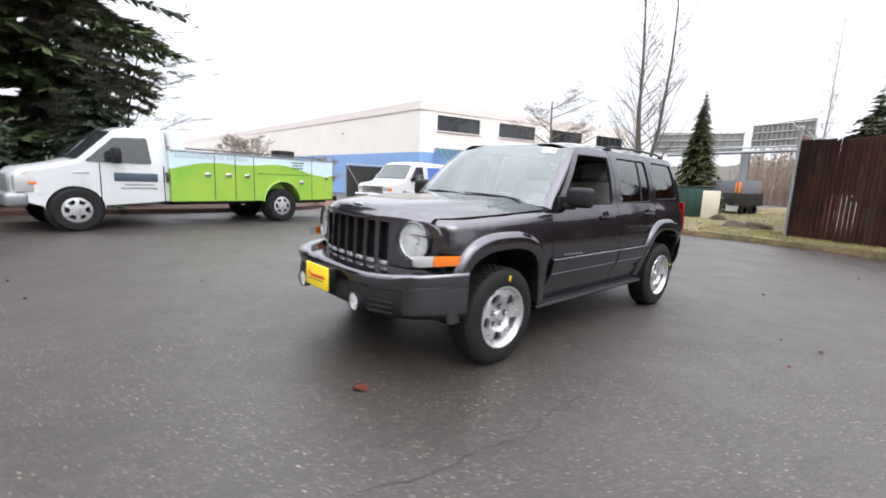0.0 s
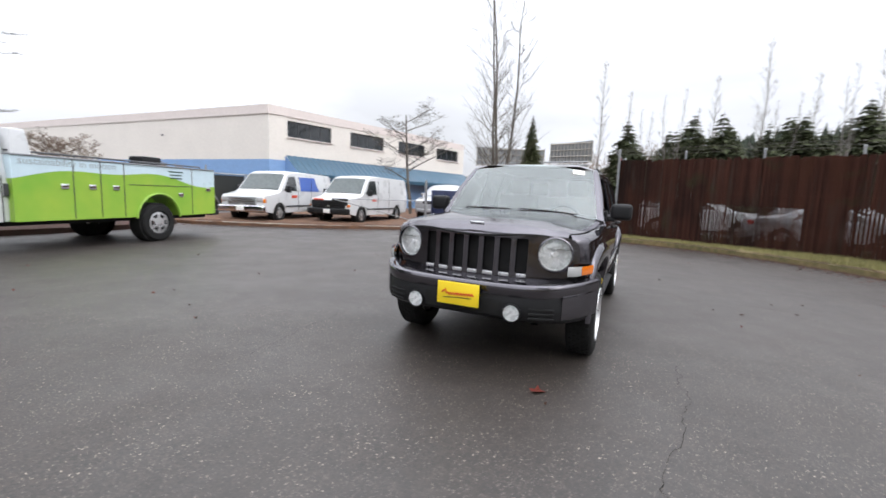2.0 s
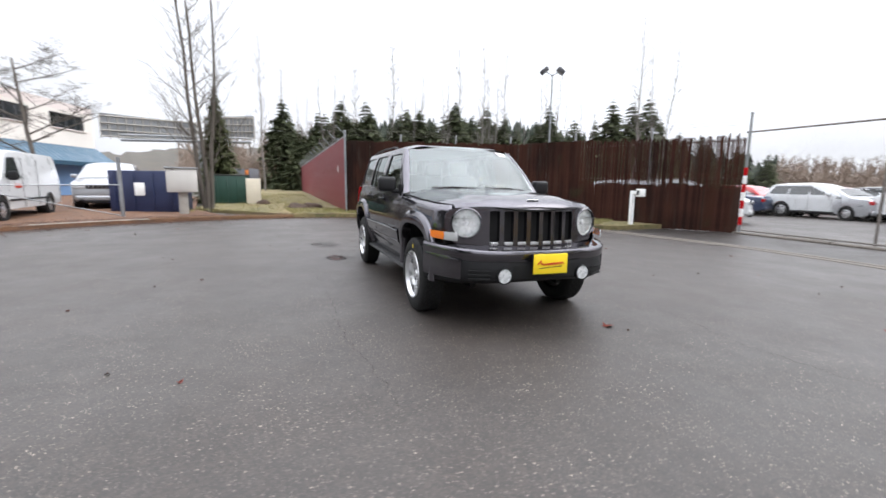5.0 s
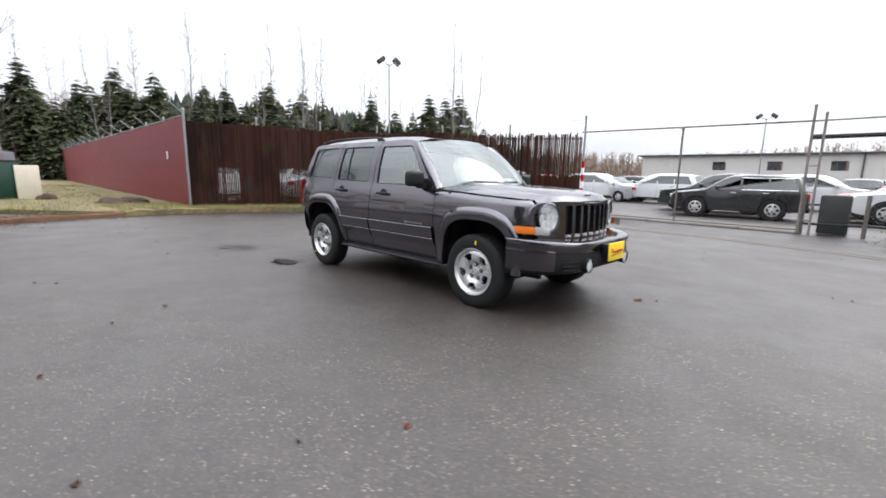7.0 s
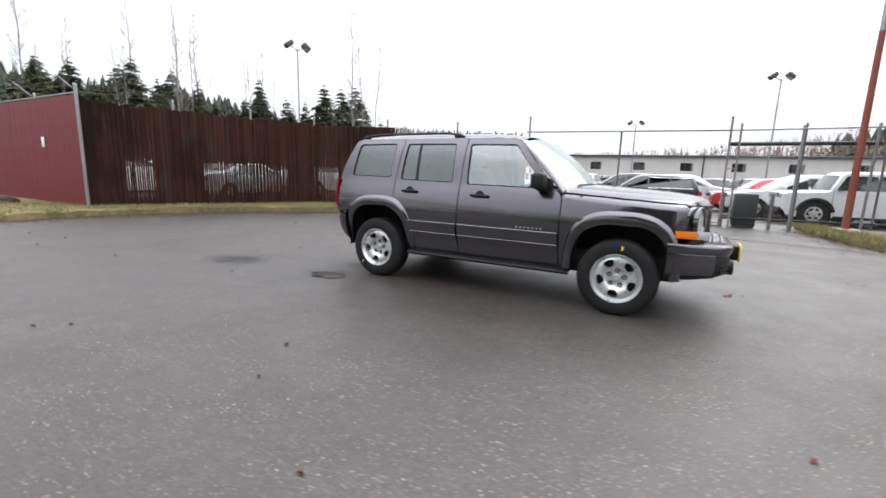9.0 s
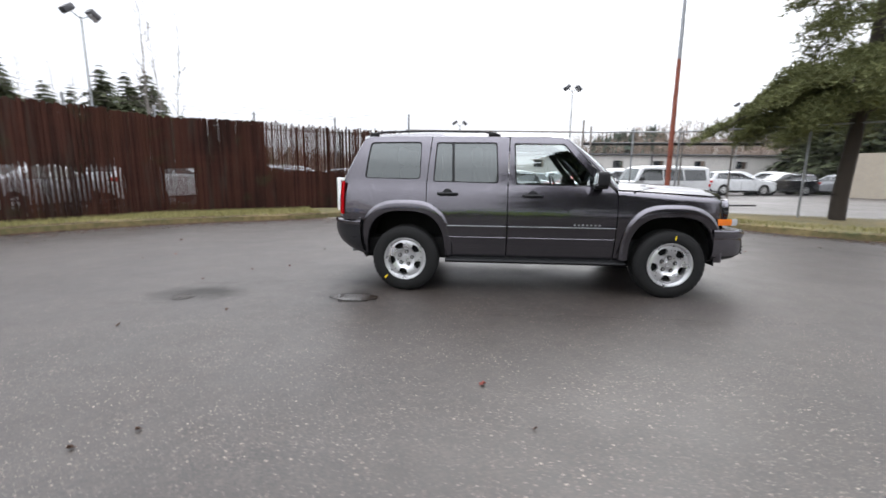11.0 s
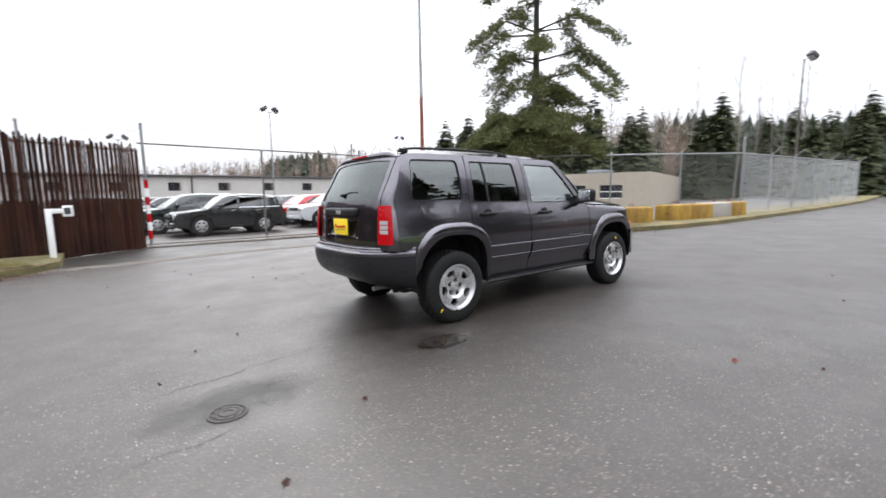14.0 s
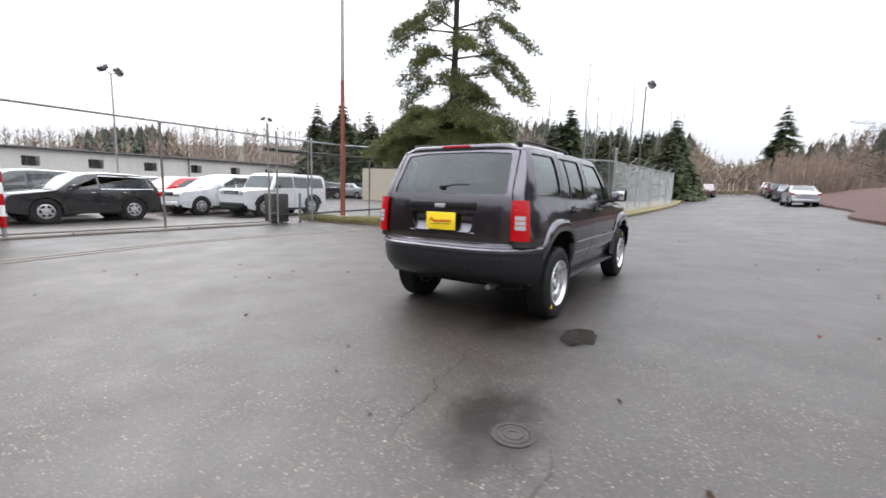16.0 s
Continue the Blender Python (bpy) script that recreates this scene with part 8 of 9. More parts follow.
def screen_patch(parent, name, p, m=None):
    """A bowed windscreen: lower left, lower right, upper right, upper left."""
    a, b, c, d = (Vector(q) for q in p)
    bm = bmesh.new()
    out = (d - a).cross(b - a).normalized()
    sheet(bm, lambda u, v: a.lerp(b, u).lerp(d.lerp(c, u), v) + out * 0.012 + out * 0.05 * math.sin(math.pi * u) ** 0.7, 8, 4)
    return part(name, bm, m or M["window_dark"], parent)


def lamp_box(parent, name, c, s, m, label=""):
    bm = bmesh.new()
    box(bm, c, s, 0.02)
    return part(name, bm, m, parent, label)


PROFILES = dict(
    suv=[(-0.49, 0.25), (-0.50, 0.36), (-0.49, 0.50), (-0.465, 0.565), (-0.27, 0.635), (-0.225, 0.655), (-0.085, 0.915), (-0.03, 0.97), (0.10, 1.0), (0.30, 0.985), (0.42, 0.945), (0.475, 0.67), (0.497, 0.57), (0.50, 0.34), (0.485, 0.25)],
    saloon=[(-0.49, 0.24), (-0.50, 0.37), (-0.485, 0.47), (-0.30, 0.61), (-0.25, 0.645), (-0.08, 0.95), (0.0, 0.995), (0.13, 0.985), (0.30, 0.74), (0.345, 0.705), (0.47, 0.68), (0.498, 0.58), (0.495, 0.30)],
    boxy=[(-0.49, 0.28), (-0.495, 0.57), (-0.475, 0.61), (-0.25, 0.645), (-0.225, 0.655), (-0.165, 0.94), (-0.135, 0.985), (0.10, 1.0), (0.44, 0.99), (0.485, 0.955), (0.497, 0.60), (0.495, 0.28)])


def wagon(m, paint, label, tall=1.72, length=4.75, category="car", group="", boxy=False, saloon=False, kind="parked_suv"):
    """A parked car; its nose points to -x."""
    c = thing(kind, label, category, group=group)
    h, f, r = length / 2, -length / 2, length / 2
    shape = "saloon" if saloon else "boxy" if boxy else "suv"
    top = [(x * length, z * tall) for x, z in PROFILES[shape]]
    wheel_r = 0.33 if saloon else 0.42 if boxy else 0.385
    wheels = (f + 0.93, r - 0.98)
    belt = 0.655 * tall
    flank, zt, w = coach(c, top, wheels, wheel_r, 0.90 if saloon else 0.93, belt, 0.74 if not boxy else 0.86, M[paint], low=0.22 if saloon else 0.30)
    a, b = top[5 if not boxy else 4], top[6 if not boxy else 5]
    lo, hi = belt + 0.035, tall - (0.13 if not saloon else 0.12)
    wx = lambda z: lerp(top[4 if boxy else 4][0], top[5][0], (z - top[4][1]) / (top[5][1] - top[4][1])) + 0.14
    tail = lambda z: lerp(top[10 if not boxy else 9][0], top[11 if not boxy else 10][0], (top[10 if not boxy else 9][1] - z) / max(0.01, top[10 if not boxy else 9][1] - top[11 if not boxy else 10][1])) - 0.20
    if saloon:
        tail = lambda z: lerp(top[7][0], top[8][0], (top[7][1] - z) / (top[7][1] - top[8][1])) - 0.16
    m1, m2 = f + 0.545 * length, f + 0.73 * length
    loops = [[(wx(lo), lo), (wx(hi), hi), (m1 - 0.05, hi + 0.01), (m1 - 0.03, lo)], [(m1 + 0.03, lo), (m1 + 0.01, hi + 0.01), (min(m2, tail(hi)) - 0.03, hi), (min(m2 + 0.05, tail(lo)) - 0.02, lo)]]
    if not saloon:
        loops.append([(m2 + 0.09, lo), (m2 + 0.03, hi), (tail(hi), hi - 0.01), (tail(lo), lo + 0.02)])
    glaze(c, flank, loops, M["car_glass"])
    i = 4
    e0, e1 = Vector(top[i]), Vector(top[i + 1])
    p, q = e0.lerp(e1, 0.04), e0.lerp(e1, 0.96)
    n = Vector((-(e1 - e0).y, (e1 - e0).x)).normalized() * 0.012
    screen_patch(c, "windscreen", [(p.x + n.x, -0.90 * w(p.x, p.y), p.y + n.y), (p.x + n.x, 0.90 * w(p.x, p.y), p.y + n.y), (q.x + n.x, 0.88 * w(q.x, q.y), q.y + n.y), (q.x + n.x, -0.88 * w(q.x, q.y), q.y + n.y)], M["glass_grey"])
    j = 7 if saloon else 9 if boxy else 10
    e0, e1 = Vector(top[j]), Vector(top[j + 1])
    p, q = e0.lerp(e1, 0.08), e0.lerp(e1, 0.92)
    n = Vector((-(e1 - e0).y, (e1 - e0).x)).normalized() * 0.012
    screen_patch(c, "rear_screen", [(q.x + n.x, 0.86 * w(q.x, q.y), q.y + n.y), (q.x + n.x, -0.86 * w(q.x, q.y), q.y + n.y), (p.x + n.x, -0.86 * w(p.x, p.y), p.y + n.y), (p.x + n.x, 0.86 * w(p.x, p.y), p.y + n.y)], M["car_glass"])
    for s in (1, -1):
        for x in wheels:
            road_wheel(c, x, s * 0.82, wheel_r)
        if boxy:
            for x in wheels:
                bm = bmesh.new()
                tube(bm, [(x + (wheel_r + 0.09) * math.cos(radians(t)), s * 0.95, wheel_r + (wheel_r + 0.09) * math.sin(radians(t))) for t in range(170, 9, -16)], 0.05, 6)
                part("wheel_flare", bm, M["plastic"], c)
        zl = (0.55 if boxy else 0.50) * tall
        if boxy:
            bm = bmesh.new()
            lathe(bm, [(0.001, -0.03), (0.08, -0.02), (0.10, 0.0), (0.10, 0.06)], 18, "x", (f - 0.01, s * 0.60, zl))
            part("headlamp", bm, M["clear_lens"], c)
        else:
            lamp_box(c, "headlamp", (f + 0.10, s * 0.64, zl - 0.02), (0.24, 0.36, 0.13), M["clear_lens"])
            lamp_box(c, "fog_lamp", (f - 0.03, s * 0.60, 0.23 * tall), (0.08, 0.16, 0.08), M["plastic"])
        if paint == "black_car":
            bm = bmesh.new()
            tube(bm, [(x, s * (flank(x, z) + 0.012), z) for x, z in ((wx(lo) - 0.03, lo - 0.012), (lerp(wx(lo), wx(hi), 0.5), (lo + hi) / 2 + 0.02), (wx(hi), hi + 0.012), (m1, hi + 0.026), (m2, hi + 0.016), (tail(hi), hi), (tail(lo), lo), (m2, lo - 0.012), (m1, lo - 0.012))], 0.011, 5, True)
            part("window_trim", bm, M["chrome"], c, "bright window trim")
        lamp_box(c, "tail_lamp", (r - 0.06, s * (0.80 if not saloon else 0.74), 0.57 * tall), (0.14, 0.20 if not boxy else 0.12, 0.16), M["red_lens"], "red tail lamp")
        bm = bmesh.new()
        box(bm, (wx(lo) + 0.10, s * 1.03, lo + 0.06), (0.16, 0.20, 0.14), 0.03)
        part("door_mirror", bm, M[paint] if not boxy else M["plastic"], c)
        for x in (m1 - 0.22, m2 - 0.05):
            bm = bmesh.new()
            box(bm, (x, s * (flank(x, 0.9) + 0.012), belt - 0.09), (0.18, 0.03, 0.03), 0.008)
            part("door_handle", bm, M["chrome"] if paint == "black_car" else M[paint], c)
        for x in (m1, m2 + 0.02, wx(lo) - 0.06):
            bm = bmesh.new()
            box(bm, (x, s * flank(x, 0.7), 0.5 * (belt + 0.36)), (0.010, 0.008, belt - 0.36), 0.001)
            part("door_seam", bm, M["dark"], c)
        bm = bmesh.new()
        box(bm, ((wheels[0] + wheels[1]) / 2, s * (flank(0, 0.34) - 0.005), 0.33 if not saloon else 0.25), (wheels[1] - wheels[0] - 2 * wheel_r - 0.16, 0.05, 0.09), 0.015)
        part("sill", bm, M["plastic"], c)
    bm = bmesh.new()
    box(bm, (f + 0.0, 0, zl), (0.06, 0.9, 0.16), 0.02)
    part("grille", bm, M["plastic"], c)
    for x in (f + 0.02, r - 0.02):
        bm = bmesh.new()
        box(bm, (x, 0, 0.27 * tall), (0.14, 1.5, 0.2), 0.05, seg=3)
        part("bumper", bm, M["plastic"] if boxy or x > 0 and not saloon else M[paint], c)
    bm = bmesh.new()
    box(bm, (f - 0.01, 0, 0.21 * tall), (0.14, 1.05, 0.10), 0.03)
    part("air_intake", bm, M["plastic"], c)
    for k in range(7):
        bm = bmesh.new()
        box(bm, (f - 0.034, -0.36 + 0.12 * k, zl), (0.012, 0.022, 0.14), 0.004)
        part("grille_bar", bm, M["chrome"] if not boxy else M[paint], c)
    c.matrix_world = m
    return c


LOT = "cars in the fenced lot"
dark = wagon(at(-0.08, -16.3, 185), "black_car", "black sport utility vehicle parked behind the gate", 1.62, 4.35, group=LOT)
pale = wagon(at(-5.6, -17.6, 186), "white", "white sport utility vehicle parked behind the gate", 1.74, 4.8, group=LOT)
jeep = wagon(at(-6.9, -15.2, 186), "white", "white boxy off-roader parked beside the gate", 1.84, 4.6, group=LOT, boxy=True)
red = wagon(at(-4.9, -20.4, 188), "red_car", "bright red hatchback parked in the lot", 1.6, 4.4, group=LOT)
rnd = random.Random(8)
silver = wagon(at(8.6, -24.2, 170), "silver_car", "silver estate car parked in the lot", 1.5, 4.7, group=LOT, saloon=True, kind="parked_car")
green = wagon(at(1.15, -18.9, 187), "green_car", "dark green sport utility vehicle parked beside the black one", 1.68, 4.5, group=LOT)
navy = wagon(at(13.0, -22.5, 190), "blue_car", "dark blue saloon parked in the lot", 1.45, 4.7, group=LOT, saloon=True, kind="parked_car")
pool = [dark, pale, red, silver, navy, pale, dark, silver, pale]
for row, (y, x0, x1, n) in enumerate(((-20.5, -20, 2, 7), (-24.5, -24, 14, 11), (-29.5, -28, 18, 12), (-35.5, -30, 20, 12))):
    for k in range(n):
        x = lerp(x0, x1, (k + 0.5) / n) + rnd.uniform(-0.5, 0.5)
        if (row == 0 and -7.5 < x < 4.5) or (row < 2 and x < -11):
            continue
        copy_thing(rnd.choice(pool), at(x, y + rnd.uniform(-0.5, 0.5), rnd.choice((180, 176, 92, 4))))
# pale cars behind the slatted fence
for x, y, rz, src in ((15.5, -3.3, 80, pale), (14.2, -6.9, 92, silver), (12.8, -10.6, 75, pale), (8.2, -11.6, 35, silver), (9.0, -14.6, 30, pale), (17.5, -8.5, 85, pale), (11.5, -14.5, 40, pale)):
    copy_thing(src, at(x, y, rz))

# cars along the climbing road
ROAD = "cars beside the road"
for src, x, y, rz in ((silver, -37.5, 6.2, 4), (navy, -46.5, 6.1, 3), (dark, -55, 5.9, 2), (silver, -64, 5.8, 2), (pale, -72, 5.8, 2), (silver, -81, 5.8, 0)):
    copy_thing(src, at(x, y, rz))["group"] = ROAD
maroon = wagon(at(-60, -1.0, 178), "maroon_car", "dark red sport utility vehicle parked at the road's edge", 1.7, 4.6, group=ROAD)
copy_thing(dark, at(-67, -1.2, 178))["group"] = ROAD
copy_thing(navy, at(-74, -1.5, 178))["group"] = ROAD


def panel_van(m, label, blue=False, broken=False):
    v = thing("panel_van", label, "van", m, "white vans")
    f, r = -2.75, 2.95
    top = [(f - 0.02, 0.50), (f - 0.06, 0.62), (f - 0.05, 0.94), (f + 0.03, 1.05), (f + 0.80, 1.18), (f + 0.96, 1.24), (f + 1.60, 1.93), (f + 1.86, 2.03), (f + 2.6, 2.07), (r - 0.2, 2.05), (r - 0.02, 1.96), (r + 0.02, 0.60), (r, 0.45)]
    keep = v.matrix_world.copy()
    v.matrix_world = Matrix.Identity(4)
    flank, zt, w = coach(v, top, (f + 0.92, r - 1.35), 0.37, 1.0, 1.22, 0.86, M["white"], low=0.36)
    glaze(v, flank, [[(f + 1.24, 1.26), (f + 1.72, 1.84), (f + 2.22, 1.87), (f + 2.25, 1.26)]], M["car_glass"])
    screen_patch(v, "windscreen", [(f + 0.985, -0.90, 1.285), (f + 0.985, 0.90, 1.285), (f + 1.575, 0.80, 1.92), (f + 1.575, -0.80, 1.92)], M["glass_grey"])
    for s in (1, -1):
        for x in (f + 0.92, r - 1.35):
            road_wheel(v, x, s * 0.90, 0.37)
        lamp_box(v, "headlamp", (f - 0.02, s * 0.76, 0.87), (0.12, 0.28, 0.17), M["clear_lens"] if not broken or s > 0 else M["plastic"])
        lamp_box(v, "turn_lamp", (f + 0.03, s * 0.86, 0.76 if broken else 0.84), (0.16, 0.16, 0.10 if broken else 0.16), M["amber"], "amber turn lamp")
        bm = bmesh.new()
        box(bm, (f + 1.36, s * 1.14, 1.32), (0.12, 0.20, 0.26), 0.03)
        box(bm, (f + 1.38, s * 1.02, 1.26), (0.05, 0.12, 0.05), 0.01)
        part("door_mirror", bm, M["plastic"], v)
        for x in (f + 2.34, f + 3.45):
            bm = bmesh.new()
            box(bm, (x, s * (flank(x, 0.9) + 0.001), 1.12), (0.012, 0.014, 1.45), 0.003)
            part("door_seam", bm, M["dark"], v)
        bm = bmesh.new()
        box(bm, (0.1, s * (flank(0, 0.62) + 0.008), 0.62), (3.0, 0.02, 0.06), 0.008)
        part("rub_strip", bm, M["plastic"], v)
        if blue:
            bm = bmesh.new()
            panel(bm, [(f + 2.55, 1.26), (f + 2.55, 1.86), (f + 3.9, 1.88), (f + 4.2, 1.26)], [], lambda x, z: (x, s * (flank(x, z) + 0.005), z), 0.4, 0.004, (0, -s, 0))
            part("side_panel", bm, M["blue_vinyl"], v, "blue vinyl side panel")
        bm = bmesh.new()
        box(bm, (f + 2.0, s * (flank(f + 2, 1.05) + 0.006), 1.02), (0.42, 0.01, 0.12), 0.003)
        part("door_sign", bm, M["red_ink"], v, "dark red door sign, unreadable")
    bm = bmesh.new()
    box(bm, (f - 0.06, 0, 0.82), (0.08, 1.22 if not broken else 1.6, 0.32), 0.02)
    part("grille", bm, M["plastic"] if broken else M["galv"], v)
    for k in range(3):
        bm = bmesh.new()
        box(bm, (f - 0.115, 0, 0.72 + 0.09 * k), (0.03, 1.1, 0.025), 0.006)
        part("grille_bar", bm, M["plastic"] if broken else M["chrome"], v)
    for s in (1, -1):
        bm = bmesh.new()
        tube(bm, [(f + 1.02, s * 0.08, 1.315), (f + 0.99, s * 0.35, 1.325), (f + 1.03, s * 0.72, 1.335)], 0.012, 5)
        part("wiper", bm, M["plastic"], v)
    if broken:
        for y, z, sy, sz, key in ((-0.55, 1.03, 0.7, 0.09, "dark"), (0.5, 1.0, 0.5, 0.07, "red_ink"), (-0.1, 0.66, 1.3, 0.08, "dark")):
            bm = bmesh.new()
            box(bm, (f - 0.03 + 0.05 * y, y, z), (0.16, sy, sz), 0.02, seg=2)
            part("broken_trim", bm, M[key], v, "torn front trim")
    bm = bmesh.new()
    box(bm, (f - 0.08, 0, 0.53), (0.24, 1.96, 0.24), 0.05, seg=3)
    part("front_bumper", bm, M["plastic"] if broken else M["chrome"], v)
    bm = bmesh.new()
    box(bm, (f - 0.21, 0, 0.53), (0.012, 0.32, 0.16), 0.004)
    part("plate", bm, M["white_label"], v)
    v.matrix_world = keep
    return v


def van_at(x, y, head):
    """The pose of a van whose near front wheel stands at (x, y)."""
    rz = head
    m = Matrix.Rotation(radians(rz), 4, "Z")
    off = m @ Vector((-1.83, -0.98, 0)) * 0.85
    return pose(x - off.x, y - off.y, gz(x, y) + 0.06, 0, 0, rz) @ Matrix.Scale(0.85, 4)


panel_van(van_at(8.1, 8.15, 5), "white panel van with a black broken front end", broken=True)
panel_van(van_at(6.2, 10.2, 13), "white panel van with a blue side panel", blue=True)
far_silver = wagon(at(15.6, 8.2, 10), "silver_car", "silver pickup parked beyond the vans", 1.75, 5.0)


def utility_truck():
    t = thing("utility_truck", "white cutaway truck with a lime green utility body", "truck")
    f = -2.92
    # cab
    top = [(f + 0.15, 0.60), (f + 0.12, 0.70), (f + 0.14, 1.00), (f + 0.22, 1.08), (f + 0.66, 1.18), (f + 0.94, 1.26), (f + 1.56, 1.86), (f + 1.80, 1.94), (f + 2.35, 1.97), (f + 2.48, 1.93), (f + 2.50, 0.60), (f + 2.48, 0.52)]
    flank, zt, w = coach(t, top, (-2.02,), 0.385, 1.0, 1.24, 0.86, M["white"], "cab", 0.46)
    glaze(t, flank, [[(f + 1.06, 1.27), (f + 1.54, 1.74), (f + 2.10, 1.78), (f + 2.14, 1.27)]], M["car_glass"])
    screen_patch(t, "windscreen", [(f + 0.965, -0.90, 1.305), (f + 0.965, 0.90, 1.305), (f + 1.535, 0.80, 1.85), (f + 1.535, -0.80, 1.85)], M["car_glass"])
    for s in (1, -1):
        for x, m in ((-2.02, "silver"), (2.10, "silver")):
            road_wheel(t, x, s * 0.93, 0.385, 0.24, m)
        lamp_box(t, "headlamp", (f + 0.24, s * 0.82, 0.84), (0.26, 0.30, 0.28), M["clear_lens"])
        lamp_box(t, "side_marker", (f + 0.34, s * 0.965, 0.86), (0.12, 0.03, 0.06), M["amber"], "amber marker")
        bm = bmesh.new()
        box(bm, (f + 1.50, s * 1.17, 1.40), (0.14, 0.22, 0.30), 0.04)
        box(bm, (f + 1.52, s * 1.02, 1.34), (0.04, 0.16, 0.04), 0.01)
        part("door_mirror", bm, M["plastic"], t)
        for x in (f + 1.28, f + 2.36):
            bm = bmesh.new()
            box(bm, (x, s * (flank(x, 0.9)), 0.88), (0.014, 0.012, 0.72), 0.003)
            part("door_seam", bm, M["dark"], t)
        bm = bmesh.new()
        box(bm, (f + 2.42, s * (flank(f + 2.4, 1.1) + 0.01), 1.02), (0.06, 0.03, 0.20), 0.01)
        part("door_handle", bm, M["frame_dark"], t)
        bm = bmesh.new()
        box(bm, (f + 1.86, s * (flank(f + 1.8, 1.0) + 0.002), 1.0), (0.74, 0.008, 0.16), 0.003)
        part("door_sign", bm, M["sign_blue"], t, "dark door sign, unreadable")
        for k, (w, z) in enumerate(((0.50, 0.86), (0.62, 0.79))):
            bm = bmesh.new()
            box(bm, (f + 1.90, s * (flank(f + 1.8, z) + 0.001), z), (w, 0.006, 0.028), 0.002)
            part("lettering_bar", bm, M["galv"], t)
        bm = bmesh.new()
        box(bm, (f + 1.0, s * (flank(f + 1.0, 1.04) + 0.001), 1.06), (0.24, 0.008, 0.03), 0.002)
        part("fender_badge", bm, M["chrome"], t)
    bm = bmesh.new()
    box(bm, (f + 0.11, 0, 0.84), (0.10, 1.15, 0.32), 0.03)
    part("grille", bm, M["galv"], t)
    bm = bmesh.new()
    box(bm, (f + 0.12, 0, 0.57), (0.30, 2.0, 0.24), 0.06, seg=3)
    part("front_bumper", bm, M["galv"], t)
    # body behind the cab
    bm = bmesh.new()
    box(bm, (-0.22, 0, 1.57), (0.38, 1.90, 0.84), 0.04)
    for v in bm.verts:
        if v.co.x > -0.1 and v.co.z > 1.8:
            v.co.x -= 0.14
    part("headboard", bm, M["white"], t)
    L0, L1, zb, zt_ = -0.46, 3.66, 0.52, 1.57
    bm = bmesh.new()
    box(bm, ((L0 + L1) / 2, 0, 0.50), (L1 - L0, 1.5, 0.14), 0.02)
    part("chassis", bm, M["dark"], t)
    hilly = lambda x: 1.30 + 0.10 * math.sin((x - 0.2) * 1.35) + 0.05 * math.sin(x * 3.1 + 1)
    for s in (1, -1):
        y = s * 1.04
        place = lambda x, z: (x, y, z)
        arch_ = [(2.10 + 0.50 * math.cos(radians(a)), 0.46 + 0.52 * math.sin(radians(a))) for a in range(172, 7, -11)]
        low = [(L0, zb), *[(lerp(L0, L1, k / 24), hilly(lerp(L0, L1, k / 24))) for k in range(25)], (L1, zb + 0.02), (2.62, zb), *arch_[::-1], (1.58, zb)]
        bm = bmesh.new()
        panel(bm, low, [], place, 0.4, 0.5, (0, -s, 0))
        part("green_side", bm, M["green"], t, "lime green vinyl side")
        up = [(L0, zt_), (L1, zt_), *[(lerp(L1, L0, k / 24), hilly(lerp(L1, L0, k / 24)) + 0.002) for k in range(25)]]
        bm = bmesh.new()
        panel(bm, up, [], place, 0.4, 0.5, (0, -s, 0))
        part("sky_side", bm, M["sky_vinyl"], t, "pale blue vinyl band")
        bm = bmesh.new()
        box(bm, ((L0 + L1) / 2, s * 0.80, zt_ + 0.012), (L1 - L0 + 0.02, 0.52, 0.03), 0.008)
        part("top_rail", bm, M["galv"], t)
        for x in (0.43, 0.90, 1.35, 2.98):
            bm = bmesh.new()
            box(bm, (x, y + s * 0.002, 1.06), (0.014, 0.010, 1.04), 0.002)
            part("door_seam", bm, M["frame_dark"], t)
        bm = bmesh.new()
        box(bm, (2.2, y + s * 0.002, 1.17), (1.5, 0.010, 0.012), 0.002)
        part("door_seam", bm, M["frame_dark"], t)
        for x, z in ((0.28, 1.10), (0.74, 1.10), (1.18, 1.10), (2.66, 0.98), (3.45, 1.12)):
            bm = bmesh.new()
            box(bm, (x, y + s * 0.010, z), (0.13, 0.022, 0.09), 0.008)
            part("latch", bm, M["chrome"], t)
        words = bpy.data.curves.new("slogan", "FONT")
        words.body = "sustainability in motion"
        words.size, words.extrude = 0.17, 0.002
        words.materials.append(M["pale_letter"])
        slogan = new("slogan", words)
        slogan.parent = t
        slogan.matrix_world = pose(-0.38 if s < 0 else 1.6, y + s * 0.004, 1.44, 90, 0, 0 if s < 0 else 180)
        for k in range(3):
            bm = bmesh.new()
            box(bm, (2.55, y + s * 0.003, 1.48 - 0.07 * k), (0.30 + 0.08 * (k == 0), 0.006, 0.028), 0.002)
            part("lettering_bar", bm, M["box_green"], t)
        lip = [(2.10 + 0.52 * math.cos(radians(a)), y + s * 0.02, 0.46 + 0.54 * math.sin(radians(a))) for a in range(176, 3, -9)]
        bm = bmesh.new()
        tube(bm, lip, 0.022, 6)
        part("wheel_lip", bm, M["green"], t)
        bm = bmesh.new()
        rod(bm, (L0, s * 0.9, zt_ + 0.07), (L1 - 0.3, s * 0.9, zt_ + 0.07), 0.016)
        for k in range(5):
            x = lerp(L0 + 0.1, L1 - 0.3, k / 4)
            rod(bm, (x, s * 0.9, zt_), (x, s * 0.9, zt_ + 0.07), 0.012)
